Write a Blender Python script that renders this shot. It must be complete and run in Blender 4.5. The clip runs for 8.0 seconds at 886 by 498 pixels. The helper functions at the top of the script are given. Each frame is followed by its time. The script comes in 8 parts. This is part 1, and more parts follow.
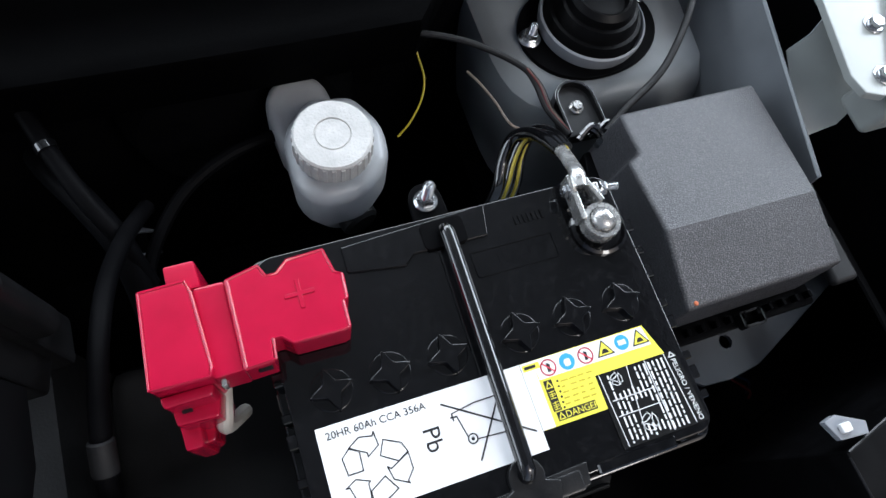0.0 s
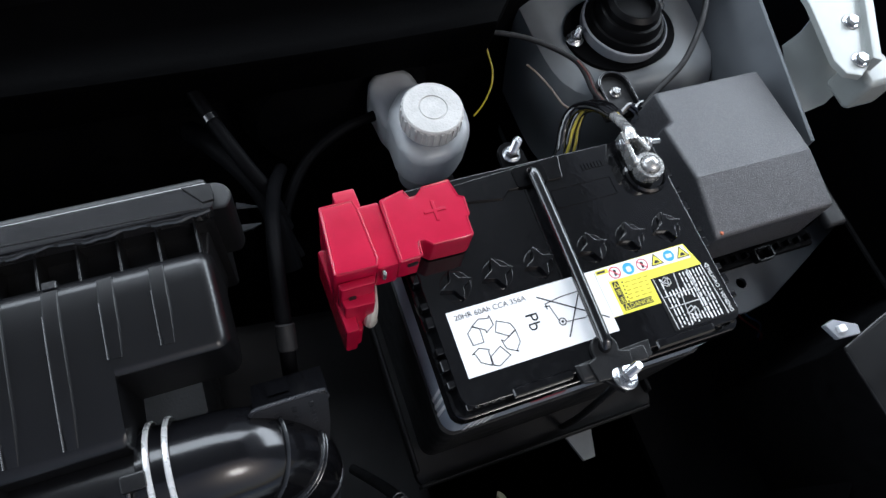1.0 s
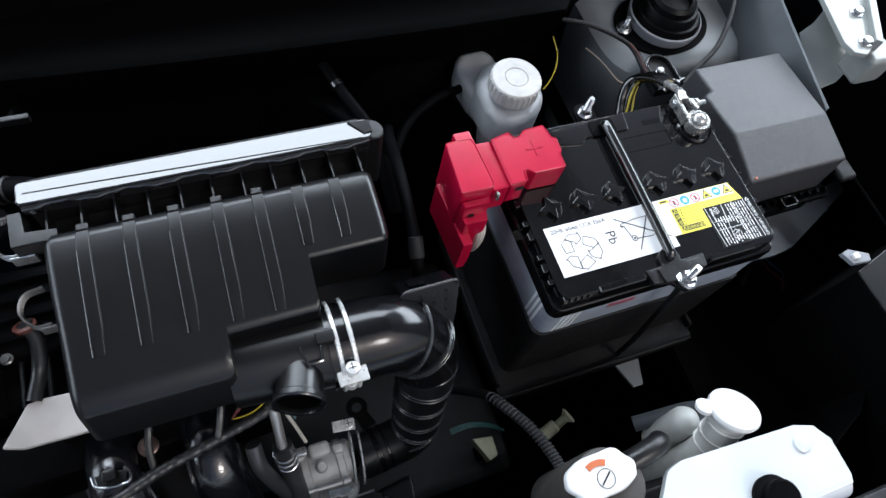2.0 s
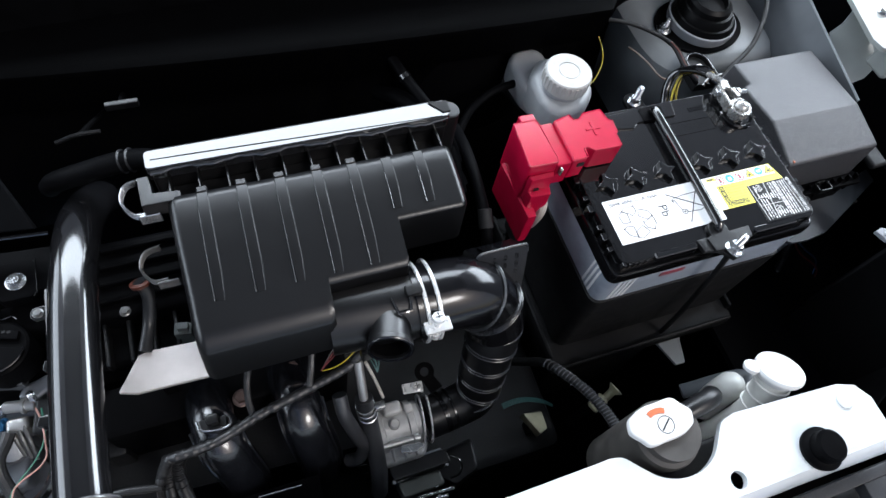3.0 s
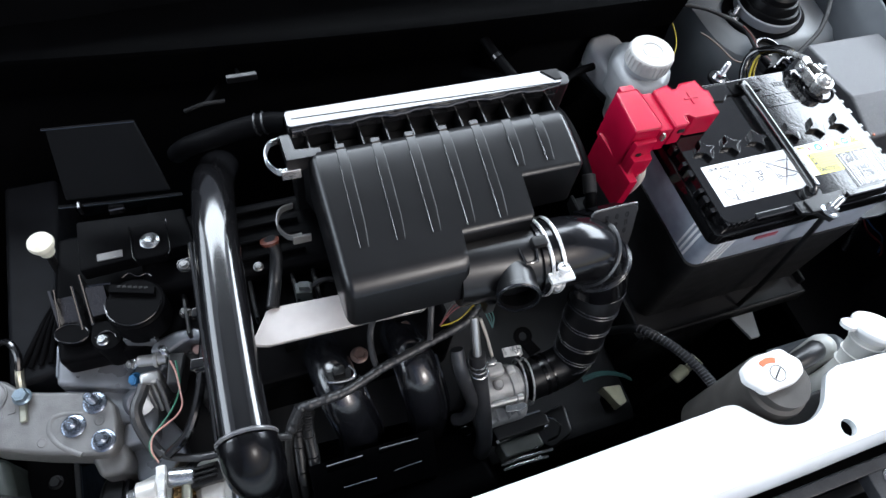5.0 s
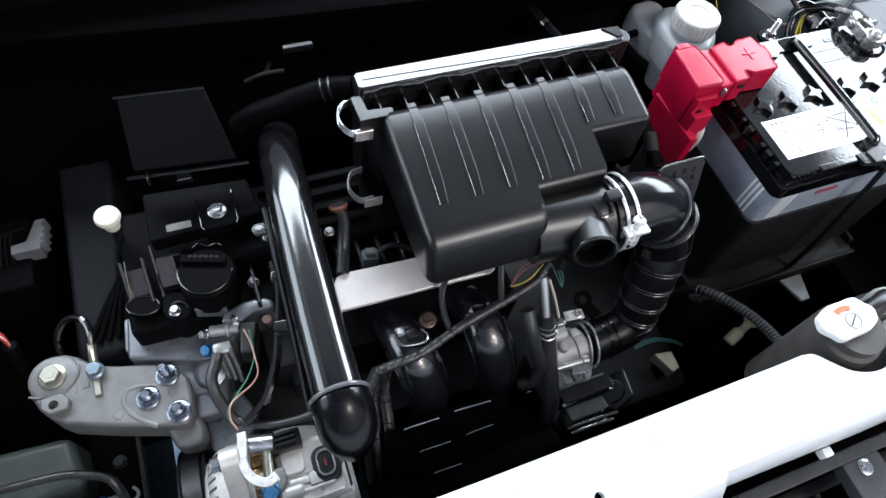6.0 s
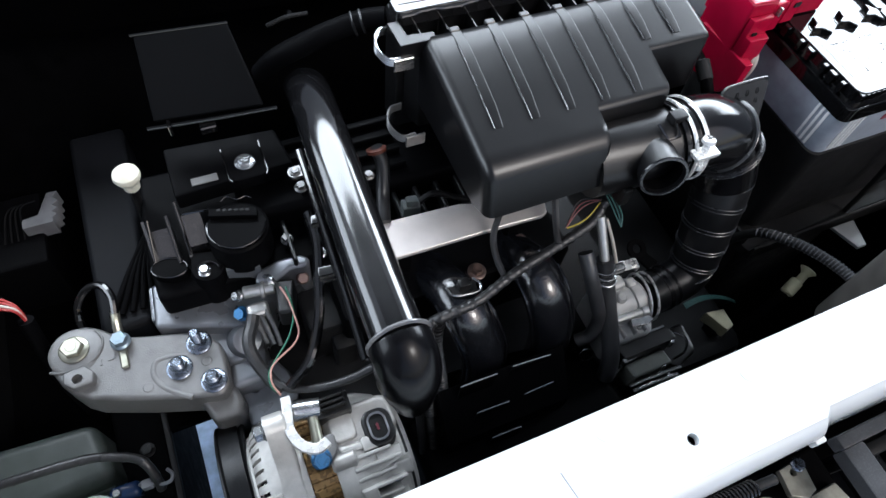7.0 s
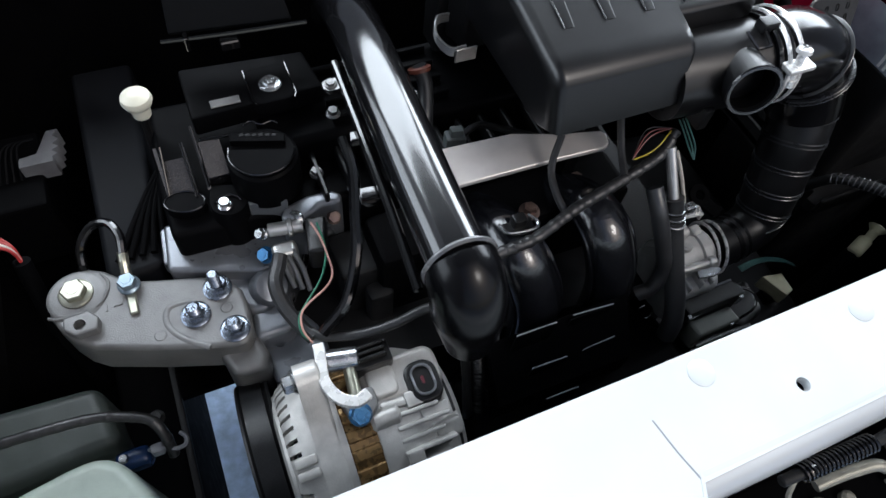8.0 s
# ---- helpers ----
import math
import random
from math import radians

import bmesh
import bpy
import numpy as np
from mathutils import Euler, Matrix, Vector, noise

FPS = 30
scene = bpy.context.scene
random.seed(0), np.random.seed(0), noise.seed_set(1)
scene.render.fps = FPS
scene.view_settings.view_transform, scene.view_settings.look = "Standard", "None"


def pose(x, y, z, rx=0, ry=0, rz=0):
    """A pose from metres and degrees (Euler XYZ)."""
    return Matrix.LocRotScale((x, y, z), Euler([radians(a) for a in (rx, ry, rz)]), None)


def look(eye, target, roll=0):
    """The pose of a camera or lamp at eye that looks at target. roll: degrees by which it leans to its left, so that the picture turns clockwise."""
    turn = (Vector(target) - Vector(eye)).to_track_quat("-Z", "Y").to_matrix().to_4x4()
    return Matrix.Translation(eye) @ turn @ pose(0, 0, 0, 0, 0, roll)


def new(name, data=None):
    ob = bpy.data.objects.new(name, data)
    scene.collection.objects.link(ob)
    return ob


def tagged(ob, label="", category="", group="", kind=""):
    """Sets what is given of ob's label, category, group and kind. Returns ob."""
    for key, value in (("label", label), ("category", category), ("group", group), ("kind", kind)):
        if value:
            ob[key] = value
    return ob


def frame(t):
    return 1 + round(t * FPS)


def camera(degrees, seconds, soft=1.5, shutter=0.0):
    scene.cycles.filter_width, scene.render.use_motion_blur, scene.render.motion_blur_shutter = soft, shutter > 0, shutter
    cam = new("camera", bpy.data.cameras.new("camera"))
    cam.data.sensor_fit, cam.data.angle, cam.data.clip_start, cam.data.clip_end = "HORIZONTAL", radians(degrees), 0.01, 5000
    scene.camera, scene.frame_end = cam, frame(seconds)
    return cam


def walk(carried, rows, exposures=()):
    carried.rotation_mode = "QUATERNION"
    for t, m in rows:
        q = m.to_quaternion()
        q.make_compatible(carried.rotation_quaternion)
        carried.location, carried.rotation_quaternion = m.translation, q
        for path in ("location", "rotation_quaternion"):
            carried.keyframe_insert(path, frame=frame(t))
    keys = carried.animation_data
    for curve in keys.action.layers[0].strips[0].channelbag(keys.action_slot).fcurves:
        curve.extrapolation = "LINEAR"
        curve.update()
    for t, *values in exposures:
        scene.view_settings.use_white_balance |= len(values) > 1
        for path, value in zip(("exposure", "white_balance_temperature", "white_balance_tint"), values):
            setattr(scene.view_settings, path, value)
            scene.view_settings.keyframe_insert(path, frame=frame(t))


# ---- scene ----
cam = camera(68.7, 8.0)
METRES, EYE, TILT, LEAN, TURN = 0.8, 1.18, -68.79, -8.03, -18.46
ROWS = [
    (0.0, 0.0, 0.0, 0.0, 0.0, 0.0, -0.0),
    (0.5, -0.0304, -0.0748, -0.0353, -0.2, 1.79, 0.3),
    (1.0, -0.0922, -0.1447, -0.0913, -0.54, 2.87, 0.72),
    (1.5, -0.1566, -0.2226, -0.1499, -1.06, 3.73, 0.65),
    (3.0, -0.273, -0.3457, -0.2677, 0.33, 6.83, 0.26),
    (3.5, -0.3054, -0.3575, -0.2833, 0.46, 7.16, 0.13),
    (4.0, -0.3366, -0.3619, -0.2995, 0.44, 7.86, -0.06),
    (5.5, -0.4454, -0.3726, -0.3635, 0.62, 8.7, 1.14),
    (6.0, -0.4885, -0.3642, -0.3844, 0.71, 8.62, 2.28),
    (6.5, -0.5209, -0.3361, -0.415, 0.95, 9.05, 3.72),
    (7.0, -0.5481, -0.294, -0.4467, 1.17, 9.81, 5.24),
    (7.5, -0.5757, -0.2503, -0.4742, 1.23, 10.22, 5.44),
    (8.0, -0.6031, -0.2027, -0.4958, 1.17, 10.26, 5.14),
]
walk(cam, [(t, pose(0, 0, EYE, TILT, LEAN, TURN) @ pose(METRES * x, METRES * y, METRES * z, 90 + pitch, roll, yaw)) for t, x, y, z, yaw, pitch, roll in ROWS],
     exposures=[(0.0, -0.6, 6150, 10), (1.0, -0.65, 6150, 10), (1.7, -0.55, 6150, 10), (3.0, -0.26, 6150, 10), (5.5, -0.05, 6150, 10), (7.0, -0.10, 6150, 10), (8.0, -0.48, 6250, 10)])

# ---- light ----
world = bpy.data.worlds.new("world")
scene.world = world
world.use_nodes = True
_n, _l = world.node_tree.nodes, world.node_tree.links
sky = _n.new("ShaderNodeTexSky")
sky.sky_type, sky.sun_disc = "NISHITA", False
sky.sun_elevation, sky.sun_rotation = radians(48), radians(150)
sky.air_density, sky.dust_density, sky.ozone_density = 1.0, 3.0, 1.0
_l.new(sky.outputs[0], _n["Background"].inputs[0])
_n["Background"].inputs[1].default_value = 0.15
sun_data = bpy.data.lights.new("sun", "SUN")
sun_data.energy, sun_data.angle, sun_data.color = 1.0, radians(12), (1.0, 0.97, 0.93)
sun = new("sun", sun_data)
sun.matrix_world = look((0, 0, 0), (-0.33, 0.58, -0.75))


def added_lamp(name, eye, target, w, h_, radiance):
    """An added, unseen area lamp, set where bright reflections ask for it."""
    d = bpy.data.lights.new(name, "AREA")
    d.shape, d.size, d.size_y = "RECTANGLE", w, h_
    d.energy = radiance * math.pi * w * h_
    d.color = (0.88, 0.945, 1.0)
    o = new(name, d)
    o.matrix_world = look(eye, target)
    return o


added_lamp("rear_added_lamp", (0.0, 4.55, 5.7), (0.0, 0.0, 5.7), 7.9, 3.2, 15.0)
added_lamp("side_added_lamp", (3.95, 2.4, 3.12), (0.0, 2.4, 3.12), 4.2, 1.85, 19.0)
added_lamp("west_added_lamp", (-3.95, 1.7, 2.55), (0.0, 1.7, 2.55), 4.4, 2.1, 6.0)

# ---- materials ----
def mat(name, color, rough, metal=0.0, vary=0.15, scale=60.0, bump=0.15, fine=900.0, coat=0.0, dust=0.0, rand=0.0, spec=0.5, alpha_trans=0.0):
    """Surface with stains at a coarse scale, grain and relief at a fine one."""
    m = bpy.data.materials.new(name)
    m.use_nodes = True
    n, l = m.node_tree.nodes, m.node_tree.links
    b = n["Principled BSDF"]
    co = n.new("ShaderNodeTexCoord")
    big = n.new("ShaderNodeTexNoise")
    big.inputs["Scale"].default_value, big.inputs["Detail"].default_value = scale, 5
    small = n.new("ShaderNodeTexNoise")
    small.inputs["Scale"].default_value, small.inputs["Detail"].default_value = fine, 2
    for t in (big, small):
        l.new(co.outputs["Object"], t.inputs["Vector"])
    ramp = n.new("ShaderNodeMapRange")
    ramp.inputs["From Min"].default_value, ramp.inputs["From Max"].default_value = 0.3, 0.7
    ramp.inputs["To Min"].default_value, ramp.inputs["To Max"].default_value = 1 - vary, 1 + vary
    l.new(big.outputs["Fac"], ramp.inputs["Value"])
    mul = n.new("ShaderNodeMix")
    mul.data_type, mul.blend_type = "RGBA", "MULTIPLY"
    mul.inputs["Factor"].default_value = 1
    mul.inputs["A"].default_value = (*color, 1)
    l.new(ramp.outputs["Result"], mul.inputs["B"])
    out = mul.outputs["Result"]
    if dust:
        dm = n.new("ShaderNodeMix")
        dm.data_type = "RGBA"
        dr = n.new("ShaderNodeMapRange")
        dr.inputs["From Min"].default_value, dr.inputs["From Max"].default_value = 0.5, 0.75
        dr.inputs["To Max"].default_value = dust
        l.new(small.outputs["Fac"], dr.inputs["Value"])
        l.new(dr.outputs["Result"], dm.inputs["Factor"])
        l.new(out, dm.inputs["A"])
        dm.inputs["B"].default_value = (0.33, 0.33, 0.335, 1)
        out = dm.outputs["Result"]
    if rand:
        oi = n.new("ShaderNodeObjectInfo")
        rr = n.new("ShaderNodeMapRange")
        rr.inputs["To Min"].default_value, rr.inputs["To Max"].default_value = 1 - rand, 1 + rand
        l.new(oi.outputs["Random"], rr.inputs["Value"])
        rm = n.new("ShaderNodeMix")
        rm.data_type, rm.blend_type = "RGBA", "MULTIPLY"
        rm.inputs["Factor"].default_value = 1
        l.new(out, rm.inputs["A"])
        l.new(rr.outputs["Result"], rm.inputs["B"])
        out = rm.outputs["Result"]
    l.new(out, b.inputs["Base Color"])
    rg = n.new("ShaderNodeMapRange")
    rg.inputs["From Min"].default_value, rg.inputs["From Max"].default_value = 0.3, 0.7
    rg.inputs["To Min"].default_value, rg.inputs["To Max"].default_value = max(rough * (1 - min(vary, 0.2)), 0.02), min(rough * (1 + min(vary, 0.2)), 1)
    l.new(big.outputs["Fac"], rg.inputs["Value"])
    l.new(rg.outputs["Result"], b.inputs["Roughness"])
    b.inputs["Metallic"].default_value = metal
    b.inputs["Specular IOR Level"].default_value = spec
    b.inputs["Coat Weight"].default_value = coat
    b.inputs["Coat Roughness"].default_value = 0.06
    b.inputs["Transmission Weight"].default_value = alpha_trans
    if bump:
        bp = n.new("ShaderNodeBump")
        bp.inputs["Strength"].default_value, bp.inputs["Distance"].default_value = bump, 0.0006
        l.new(small.outputs["Fac"], bp.inputs["Height"])
        l.new(bp.outputs["Normal"], b.inputs["Normal"])
    return m


BLACK = mat("black_plastic", (0.0055, 0.0055, 0.006), 0.34, dust=0.015, spec=0.4)
BLACK_MATT = mat("matt_black_plastic", (0.004, 0.004, 0.0045), 0.6, dust=0.008, spec=0.35)
BLACK_GLOSS = mat("gloss_black_plastic", (0.004, 0.004, 0.0045), 0.10, bump=0.03, vary=0.3, spec=0.9)
AIRBOX = mat("airbox_plastic", (0.0034, 0.0034, 0.0039), 0.30, vary=0.04, bump=0.08, fine=1500, dust=0.006, spec=0.50)
RIB_GLINT = mat("rib_glint_plastic", (0.016, 0.016, 0.017), 0.26, vary=0.04, bump=0.06, fine=1500, spec=1.0)
FLANGE = mat("smooth_black_plastic", (0.012, 0.012, 0.013), 0.055, bump=0.03, fine=300, spec=1.0)
LID = mat("battery_lid", (0.0035, 0.0035, 0.004), 0.075, bump=0.05, fine=260, dust=0.012)
CASE = mat("battery_case", (0.27, 0.30, 0.35), 0.38, bump=0.03, fine=500)
RED = mat("red_plastic", (0.41, 0.004, 0.034), 0.22, bump=0.04, fine=1400, vary=0.08, spec=0.42)
DULL = mat("dull_black_rubber", (0.0022, 0.0022, 0.0026), 0.5, spec=0.03)
RUBBER = mat("rubber", (0.010, 0.0105, 0.012), 0.40, bump=0.1, dust=0.03)
GRAINED = mat("grained_plastic", (0.040, 0.040, 0.044), 0.34, bump=1.0, fine=1100, vary=0.08, dust=0.35)
WHITE_PLASTIC = mat("milky_plastic", (0.29, 0.30, 0.31), 0.36, bump=0.03, vary=0.08)
CAP_WHITE = mat("cap_plastic", (0.46, 0.455, 0.44), 0.6, bump=0.9, fine=500, vary=0.15)
TUBE = mat("satin_black_tube", (0.005, 0.005, 0.0056), 0.13, bump=0.02, spec=0.85, coat=0.10)
ELBOW = mat("shiny_rubber", (0.004, 0.004, 0.0048), 0.15, bump=0.05, spec=0.45)
BRIGHT_PLASTIC = mat("white_plastic", (0.74, 0.74, 0.73), 0.38, bump=0.03, vary=0.06)
RUNNER = mat("runner_plastic", (0.006, 0.0065, 0.0085), 0.17, bump=0.30, fine=500, vary=0.25, spec=0.9)
BELLOWS = mat("bellows_rubber", (0.0045, 0.0047, 0.0056), 0.36, bump=0.1, dust=0.006, spec=0.3)
FIN = mat("fin_rubber", (0.014, 0.0145, 0.017), 0.42, bump=0.3, fine=500, spec=0.5)
CUSHION = mat("cushion_rubber", (0.002, 0.002, 0.0023), 0.42, bump=0.1, spec=0.12)
NECK = mat("dusty_grey_neck", (0.060, 0.056, 0.052), 0.5, bump=0.15, vary=0.3, scale=40, spec=0.3)
FRAME_GREY = mat("frame_grey_plastic", (0.035, 0.036, 0.039), 0.45, bump=0.25, fine=700, dust=0.05, spec=0.3)
# Duct rim in grey, with its bright highlight put into the colour.
RIM = mat("highlight_rim_grey", (0.10, 0.10, 0.105), 0.25, bump=0.1, vary=0.3, spec=0.8)
# Lighter than the bellows, so beads, flap edge and fins carry a highlight.
BEAD = mat("highlight_bead_grey", (0.017, 0.018, 0.021), 0.28, bump=0.1, spec=0.8)
HOSE = mat("hose_rubber", (0.024, 0.025, 0.028), 0.38, bump=0.25, fine=300, vary=0.3, spec=0.8)
SHADOW_PANEL = mat("dark_cover_plastic", (0.0038, 0.0042, 0.005), 0.55, spec=0.10)
MILK_WHITE = mat("milky_white_plastic", (0.55, 0.55, 0.52), 0.42, bump=0.05, vary=0.1)
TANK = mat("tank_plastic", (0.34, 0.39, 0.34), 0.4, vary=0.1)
BOOT = mat("boot_rubber", (0.002, 0.002, 0.0025), 0.22, bump=0.04, spec=0.22)
CREAM = mat("cream_plastic", (0.72, 0.70, 0.58), 0.4, vary=0.08)
AGED_CREAM = mat("aged_cream_plastic", (0.42, 0.40, 0.27), 0.5, vary=0.15)
PAINT = mat("white_paint", (0.60, 0.625, 0.635), 0.22, bump=0.03, vary=0.04, coat=0.5, scale=14)
# White car paint, darkened for the shade on hinge and wing flange.
SHADED_WHITE = mat("shaded_white_paint", (0.29, 0.305, 0.292), 0.3, bump=0.05, vary=0.08, scale=25)
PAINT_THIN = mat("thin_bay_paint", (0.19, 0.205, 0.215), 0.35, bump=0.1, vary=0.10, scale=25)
# Bay colour darkened for shade on the inner fender; plain grey on small parts.
FENDER_SHADE_GREY = mat("fender_shade_grey", (0.085, 0.092, 0.10), 0.42, bump=0.1, vary=0.12, scale=25)
DARK_METAL = mat("dark_painted_metal", (0.004, 0.004, 0.0045), 0.5, vary=0.4, dust=0.015, spec=0.35)
# Near black for the firewall and added sheets; shade is put into this colour.
SHADE_BLACK = mat("shade_black", (0.0012, 0.0012, 0.0015), 0.8, vary=0.4, spec=0.04)
# Left wall's colour, darkened for the shade it stands in.
SHADED_WALL = mat("shaded_wall", (0.007, 0.0075, 0.0085), 0.5, bump=0.1, vary=0.2, scale=25)
GUARD = mat("guard_plastic", (0.075, 0.075, 0.08), 0.2, bump=0.05, spec=0.9)
COWL = mat("cowl_plastic", (0.0018, 0.0018, 0.0021), 0.5, bump=0.2, fine=300, spec=0.03)
CAST = mat("cast_aluminium", (0.15, 0.149, 0.148), 0.42, metal=0.35, bump=0.35, fine=900, vary=0.18)
CAST_LIGHT = mat("pale_cast_aluminium", (0.42, 0.42, 0.415), 0.5, metal=0.3, bump=0.4, fine=600, vary=0.2)
BLOCK = mat("dark_engine_casting", (0.009, 0.0092, 0.010), 0.5, bump=0.3, fine=400, vary=0.35, scale=30, spec=0.3)
HEAD = mat("smooth_head_casting", (0.20, 0.21, 0.23), 0.32, metal=0.55, bump=0.18, fine=350, vary=0.2, scale=35)
ALT_CAST = mat("alternator_casting", (0.46, 0.45, 0.43), 0.44, metal=0.45, bump=0.35, fine=700, vary=0.16, scale=80)
# Pressed panel's steel, darkened because it stands in shade.
PANEL_GREY = mat("shaded_pressed_steel", (0.0075, 0.008, 0.0095), 0.5, bump=0.1, vary=0.35, scale=30, spec=0.06)
ALU = mat("machined_aluminium", (0.50, 0.50, 0.49), 0.32, metal=0.8, bump=0.2, vary=0.1)
STRIP = mat("brushed_strip", (0.62, 0.58, 0.56), 0.42, metal=0.6, bump=0.1, vary=0.06)
ZINC = mat("zinc_steel", (0.47, 0.48, 0.49), 0.24, metal=0.95, vary=0.15, scale=150)
BRASS_ZINC = mat("yellow_zinc_steel", (0.36, 0.355, 0.29), 0.34, metal=0.9, vary=0.15)
BRIGHT_ZINC = mat("bright_zinc", (0.74, 0.74, 0.73), 0.28, metal=0.45, vary=0.08, scale=150)
DULL_ZINC = mat("dull_zinc", (0.17, 0.17, 0.17), 0.35, metal=0.7, vary=0.2, scale=150)
BLUED_ZINC = mat("blued_zinc", (0.24, 0.27, 0.32), 0.25, metal=0.95, vary=0.15, scale=150)
BLUE_BOLT = mat("blue_bolt", (0.03, 0.13, 0.28), 0.3, metal=0.5, vary=0.2)
COPPER = mat("copper_windings", (0.24, 0.145, 0.06), 0.28, metal=0.6, vary=0.3, scale=200)
RUST_BOLT = mat("coppery_bolt", (0.27, 0.19, 0.165), 0.35, metal=0.8, vary=0.3)
LEAD = mat("lead", (0.44, 0.435, 0.42), 0.26, metal=0.75, vary=0.2, scale=200)
LAB_WHITE = mat("white_label", (0.80, 0.80, 0.80), 0.30, bump=0.0, vary=0.02)
LAB_YELLOW = mat("yellow_label", (0.80, 0.72, 0.08), 0.30, bump=0.0, vary=0.04)
LAB_BLACK = mat("black_label", (0.010, 0.010, 0.010), 0.2, bump=0.0, vary=0.05)
INK = mat("black_ink", (0.015, 0.015, 0.016), 0.35, bump=0.0, vary=0.05)
INK_WHITE = mat("white_ink", (0.70, 0.70, 0.70), 0.35, bump=0.0, vary=0.05)
PRINT_RED = mat("faded_red_print", (0.30, 0.05, 0.07), 0.4, bump=0.0)
INK_RED = mat("red_ink", (0.65, 0.05, 0.08), 0.35, bump=0.0, vary=0.05)
INK_BLUE = mat("blue_ink", (0.05, 0.33, 0.65), 0.35, bump=0.0, vary=0.05)
WIRE_YELLOW = mat("yellow_wire", (0.34, 0.26, 0.012), 0.4, bump=0.0)
DARK_RED_WIRE = mat("dark_red_wire", (0.13, 0.012, 0.014), 0.4, bump=0.0)
WIRE_RED = mat("red_wire", (0.32, 0.02, 0.02), 0.4, bump=0.0)
WIRE_TEAL = mat("dusty_teal_wire", (0.03, 0.085, 0.08), 0.4, bump=0.0)
WIRE_GREEN = mat("green_wire", (0.02, 0.15, 0.09), 0.4, bump=0.0)
WIRE_PINK = mat("pink_wire", (0.50, 0.27, 0.23), 0.4, bump=0.0)
BLUE_WIRE = mat("blue_wire", (0.01, 0.05, 0.12), 0.4, bump=0.0)
TAN_WIRE = mat("tan_wire", (0.13, 0.098, 0.078), 0.5, bump=0.0)
WIRE_WHITE = mat("pale_wire", (0.50, 0.47, 0.42), 0.5, bump=0.0)
TAPE = mat("wrapped_tape", (0.018, 0.018, 0.019), 0.38, bump=0.45, fine=420, dust=0.03, spec=0.6)
ORANGE = mat("orange_seal", (0.50, 0.13, 0.05), 0.5)
CONCRETE = mat("ground_concrete", (0.34, 0.44, 0.60), 0.8, vary=0.3, scale=40, bump=1.0, fine=120)
SPECKLED = mat("dusty_black_plastic", (0.005, 0.005, 0.006), 0.22, vary=0.3, scale=300, dust=0.10, fine=900, spec=0.7)
# Tank plastic again, darkened for the shade on the upper tank.
SHADED_TANK = mat("shaded_tank_plastic", (0.055, 0.065, 0.06), 0.4)
GREY_PLASTIC = mat("grey_plastic", (0.22, 0.23, 0.25), 0.5, vary=0.1)
SEAL = mat("dull_orange_rubber", (0.09, 0.022, 0.012), 0.5)
UNSEEN_GREY = mat("unseen_wall_plaster", (0.16, 0.16, 0.17), 0.85, scale=3, fine=80)
UNSEEN_CEILING = mat("unseen_ceiling", (0.05, 0.05, 0.05), 0.8, scale=3, fine=80)

# ---- mesh helpers ----
BASE = {}


def V(*a):
    return Vector(a)


def thing(name, base, label, category, group="", kind=""):
    ob = new(name)
    ob.location = base
    ob.empty_display_size = 0.02
    BASE[ob.name] = Vector(base)
    return tagged(ob, label, category, group, kind)


def part(name, bm, material, parent, label="", sharp=35):
    """Links a bmesh, given in world metres, as one mesh under its thing or part."""
    base = BASE[parent.name]
    me = bpy.data.meshes.new(name)
    bmesh.ops.recalc_face_normals(bm, faces=bm.faces)
    bmesh.ops.translate(bm, verts=bm.verts, vec=-base)
    bm.to_mesh(me)
    bm.free()
    me.polygons.foreach_set("use_smooth", [True] * len(me.polygons))
    me.set_sharp_from_angle(angle=radians(sharp))
    me.materials.append(material)
    ob = new(name, me)
    wn = ob.modifiers.new("weighted_normal", "WEIGHTED_NORMAL")
    wn.keep_sharp, wn.weight = True, 80
    ob.parent = parent
    BASE[ob.name] = base
    return tagged(ob, label)


def single(name, bm, material, label, category, group="", kind="", sharp=35):
    """A thing that is one mesh, its origin at the middle of its foot."""
    lo = Vector([min(v.co[i] for v in bm.verts) for i in range(3)])
    hi = Vector([max(v.co[i] for v in bm.verts) for i in range(3)])
    base = Vector(((lo.x + hi.x) / 2, (lo.y + hi.y) / 2, lo.z))
    me = bpy.data.meshes.new(name)
    bmesh.ops.recalc_face_normals(bm, faces=bm.faces)
    bmesh.ops.translate(bm, verts=bm.verts, vec=-base)
    bm.to_mesh(me)
    bm.free()
    me.polygons.foreach_set("use_smooth", [True] * len(me.polygons))
    me.set_sharp_from_angle(angle=radians(sharp))
    me.materials.append(material)
    ob = new(name, me)
    wn = ob.modifiers.new("weighted_normal", "WEIGHTED_NORMAL")
    wn.keep_sharp, wn.weight = True, 80
    ob.location = base
    BASE[ob.name] = base
    return tagged(ob, label, category, group, kind)


def B():
    return bmesh.new()


def _merge(bm, tmp, m=None):
    if m is not None:
        bmesh.ops.transform(tmp, matrix=m, verts=tmp.verts)
    me = bpy.data.meshes.new("tmp")
    tmp.to_mesh(me)
    tmp.free()
    bm.from_mesh(me)
    bpy.data.meshes.remove(me)
    return bm


def box(bm, lo, hi, bevel=0.0, seg=2, m=None):
    t = B()
    lo, hi = Vector(lo), Vector(hi)
    bmesh.ops.create_cube(t, size=1, matrix=Matrix.Translation((lo + hi) / 2) @ Matrix.Diagonal((*(hi - lo), 1)))
    if bevel:
        bmesh.ops.bevel(t, geom=list(t.edges), offset=bevel, segments=seg, profile=0.5, affect="EDGES", clamp_overlap=True)
    return _merge(bm, t, m)


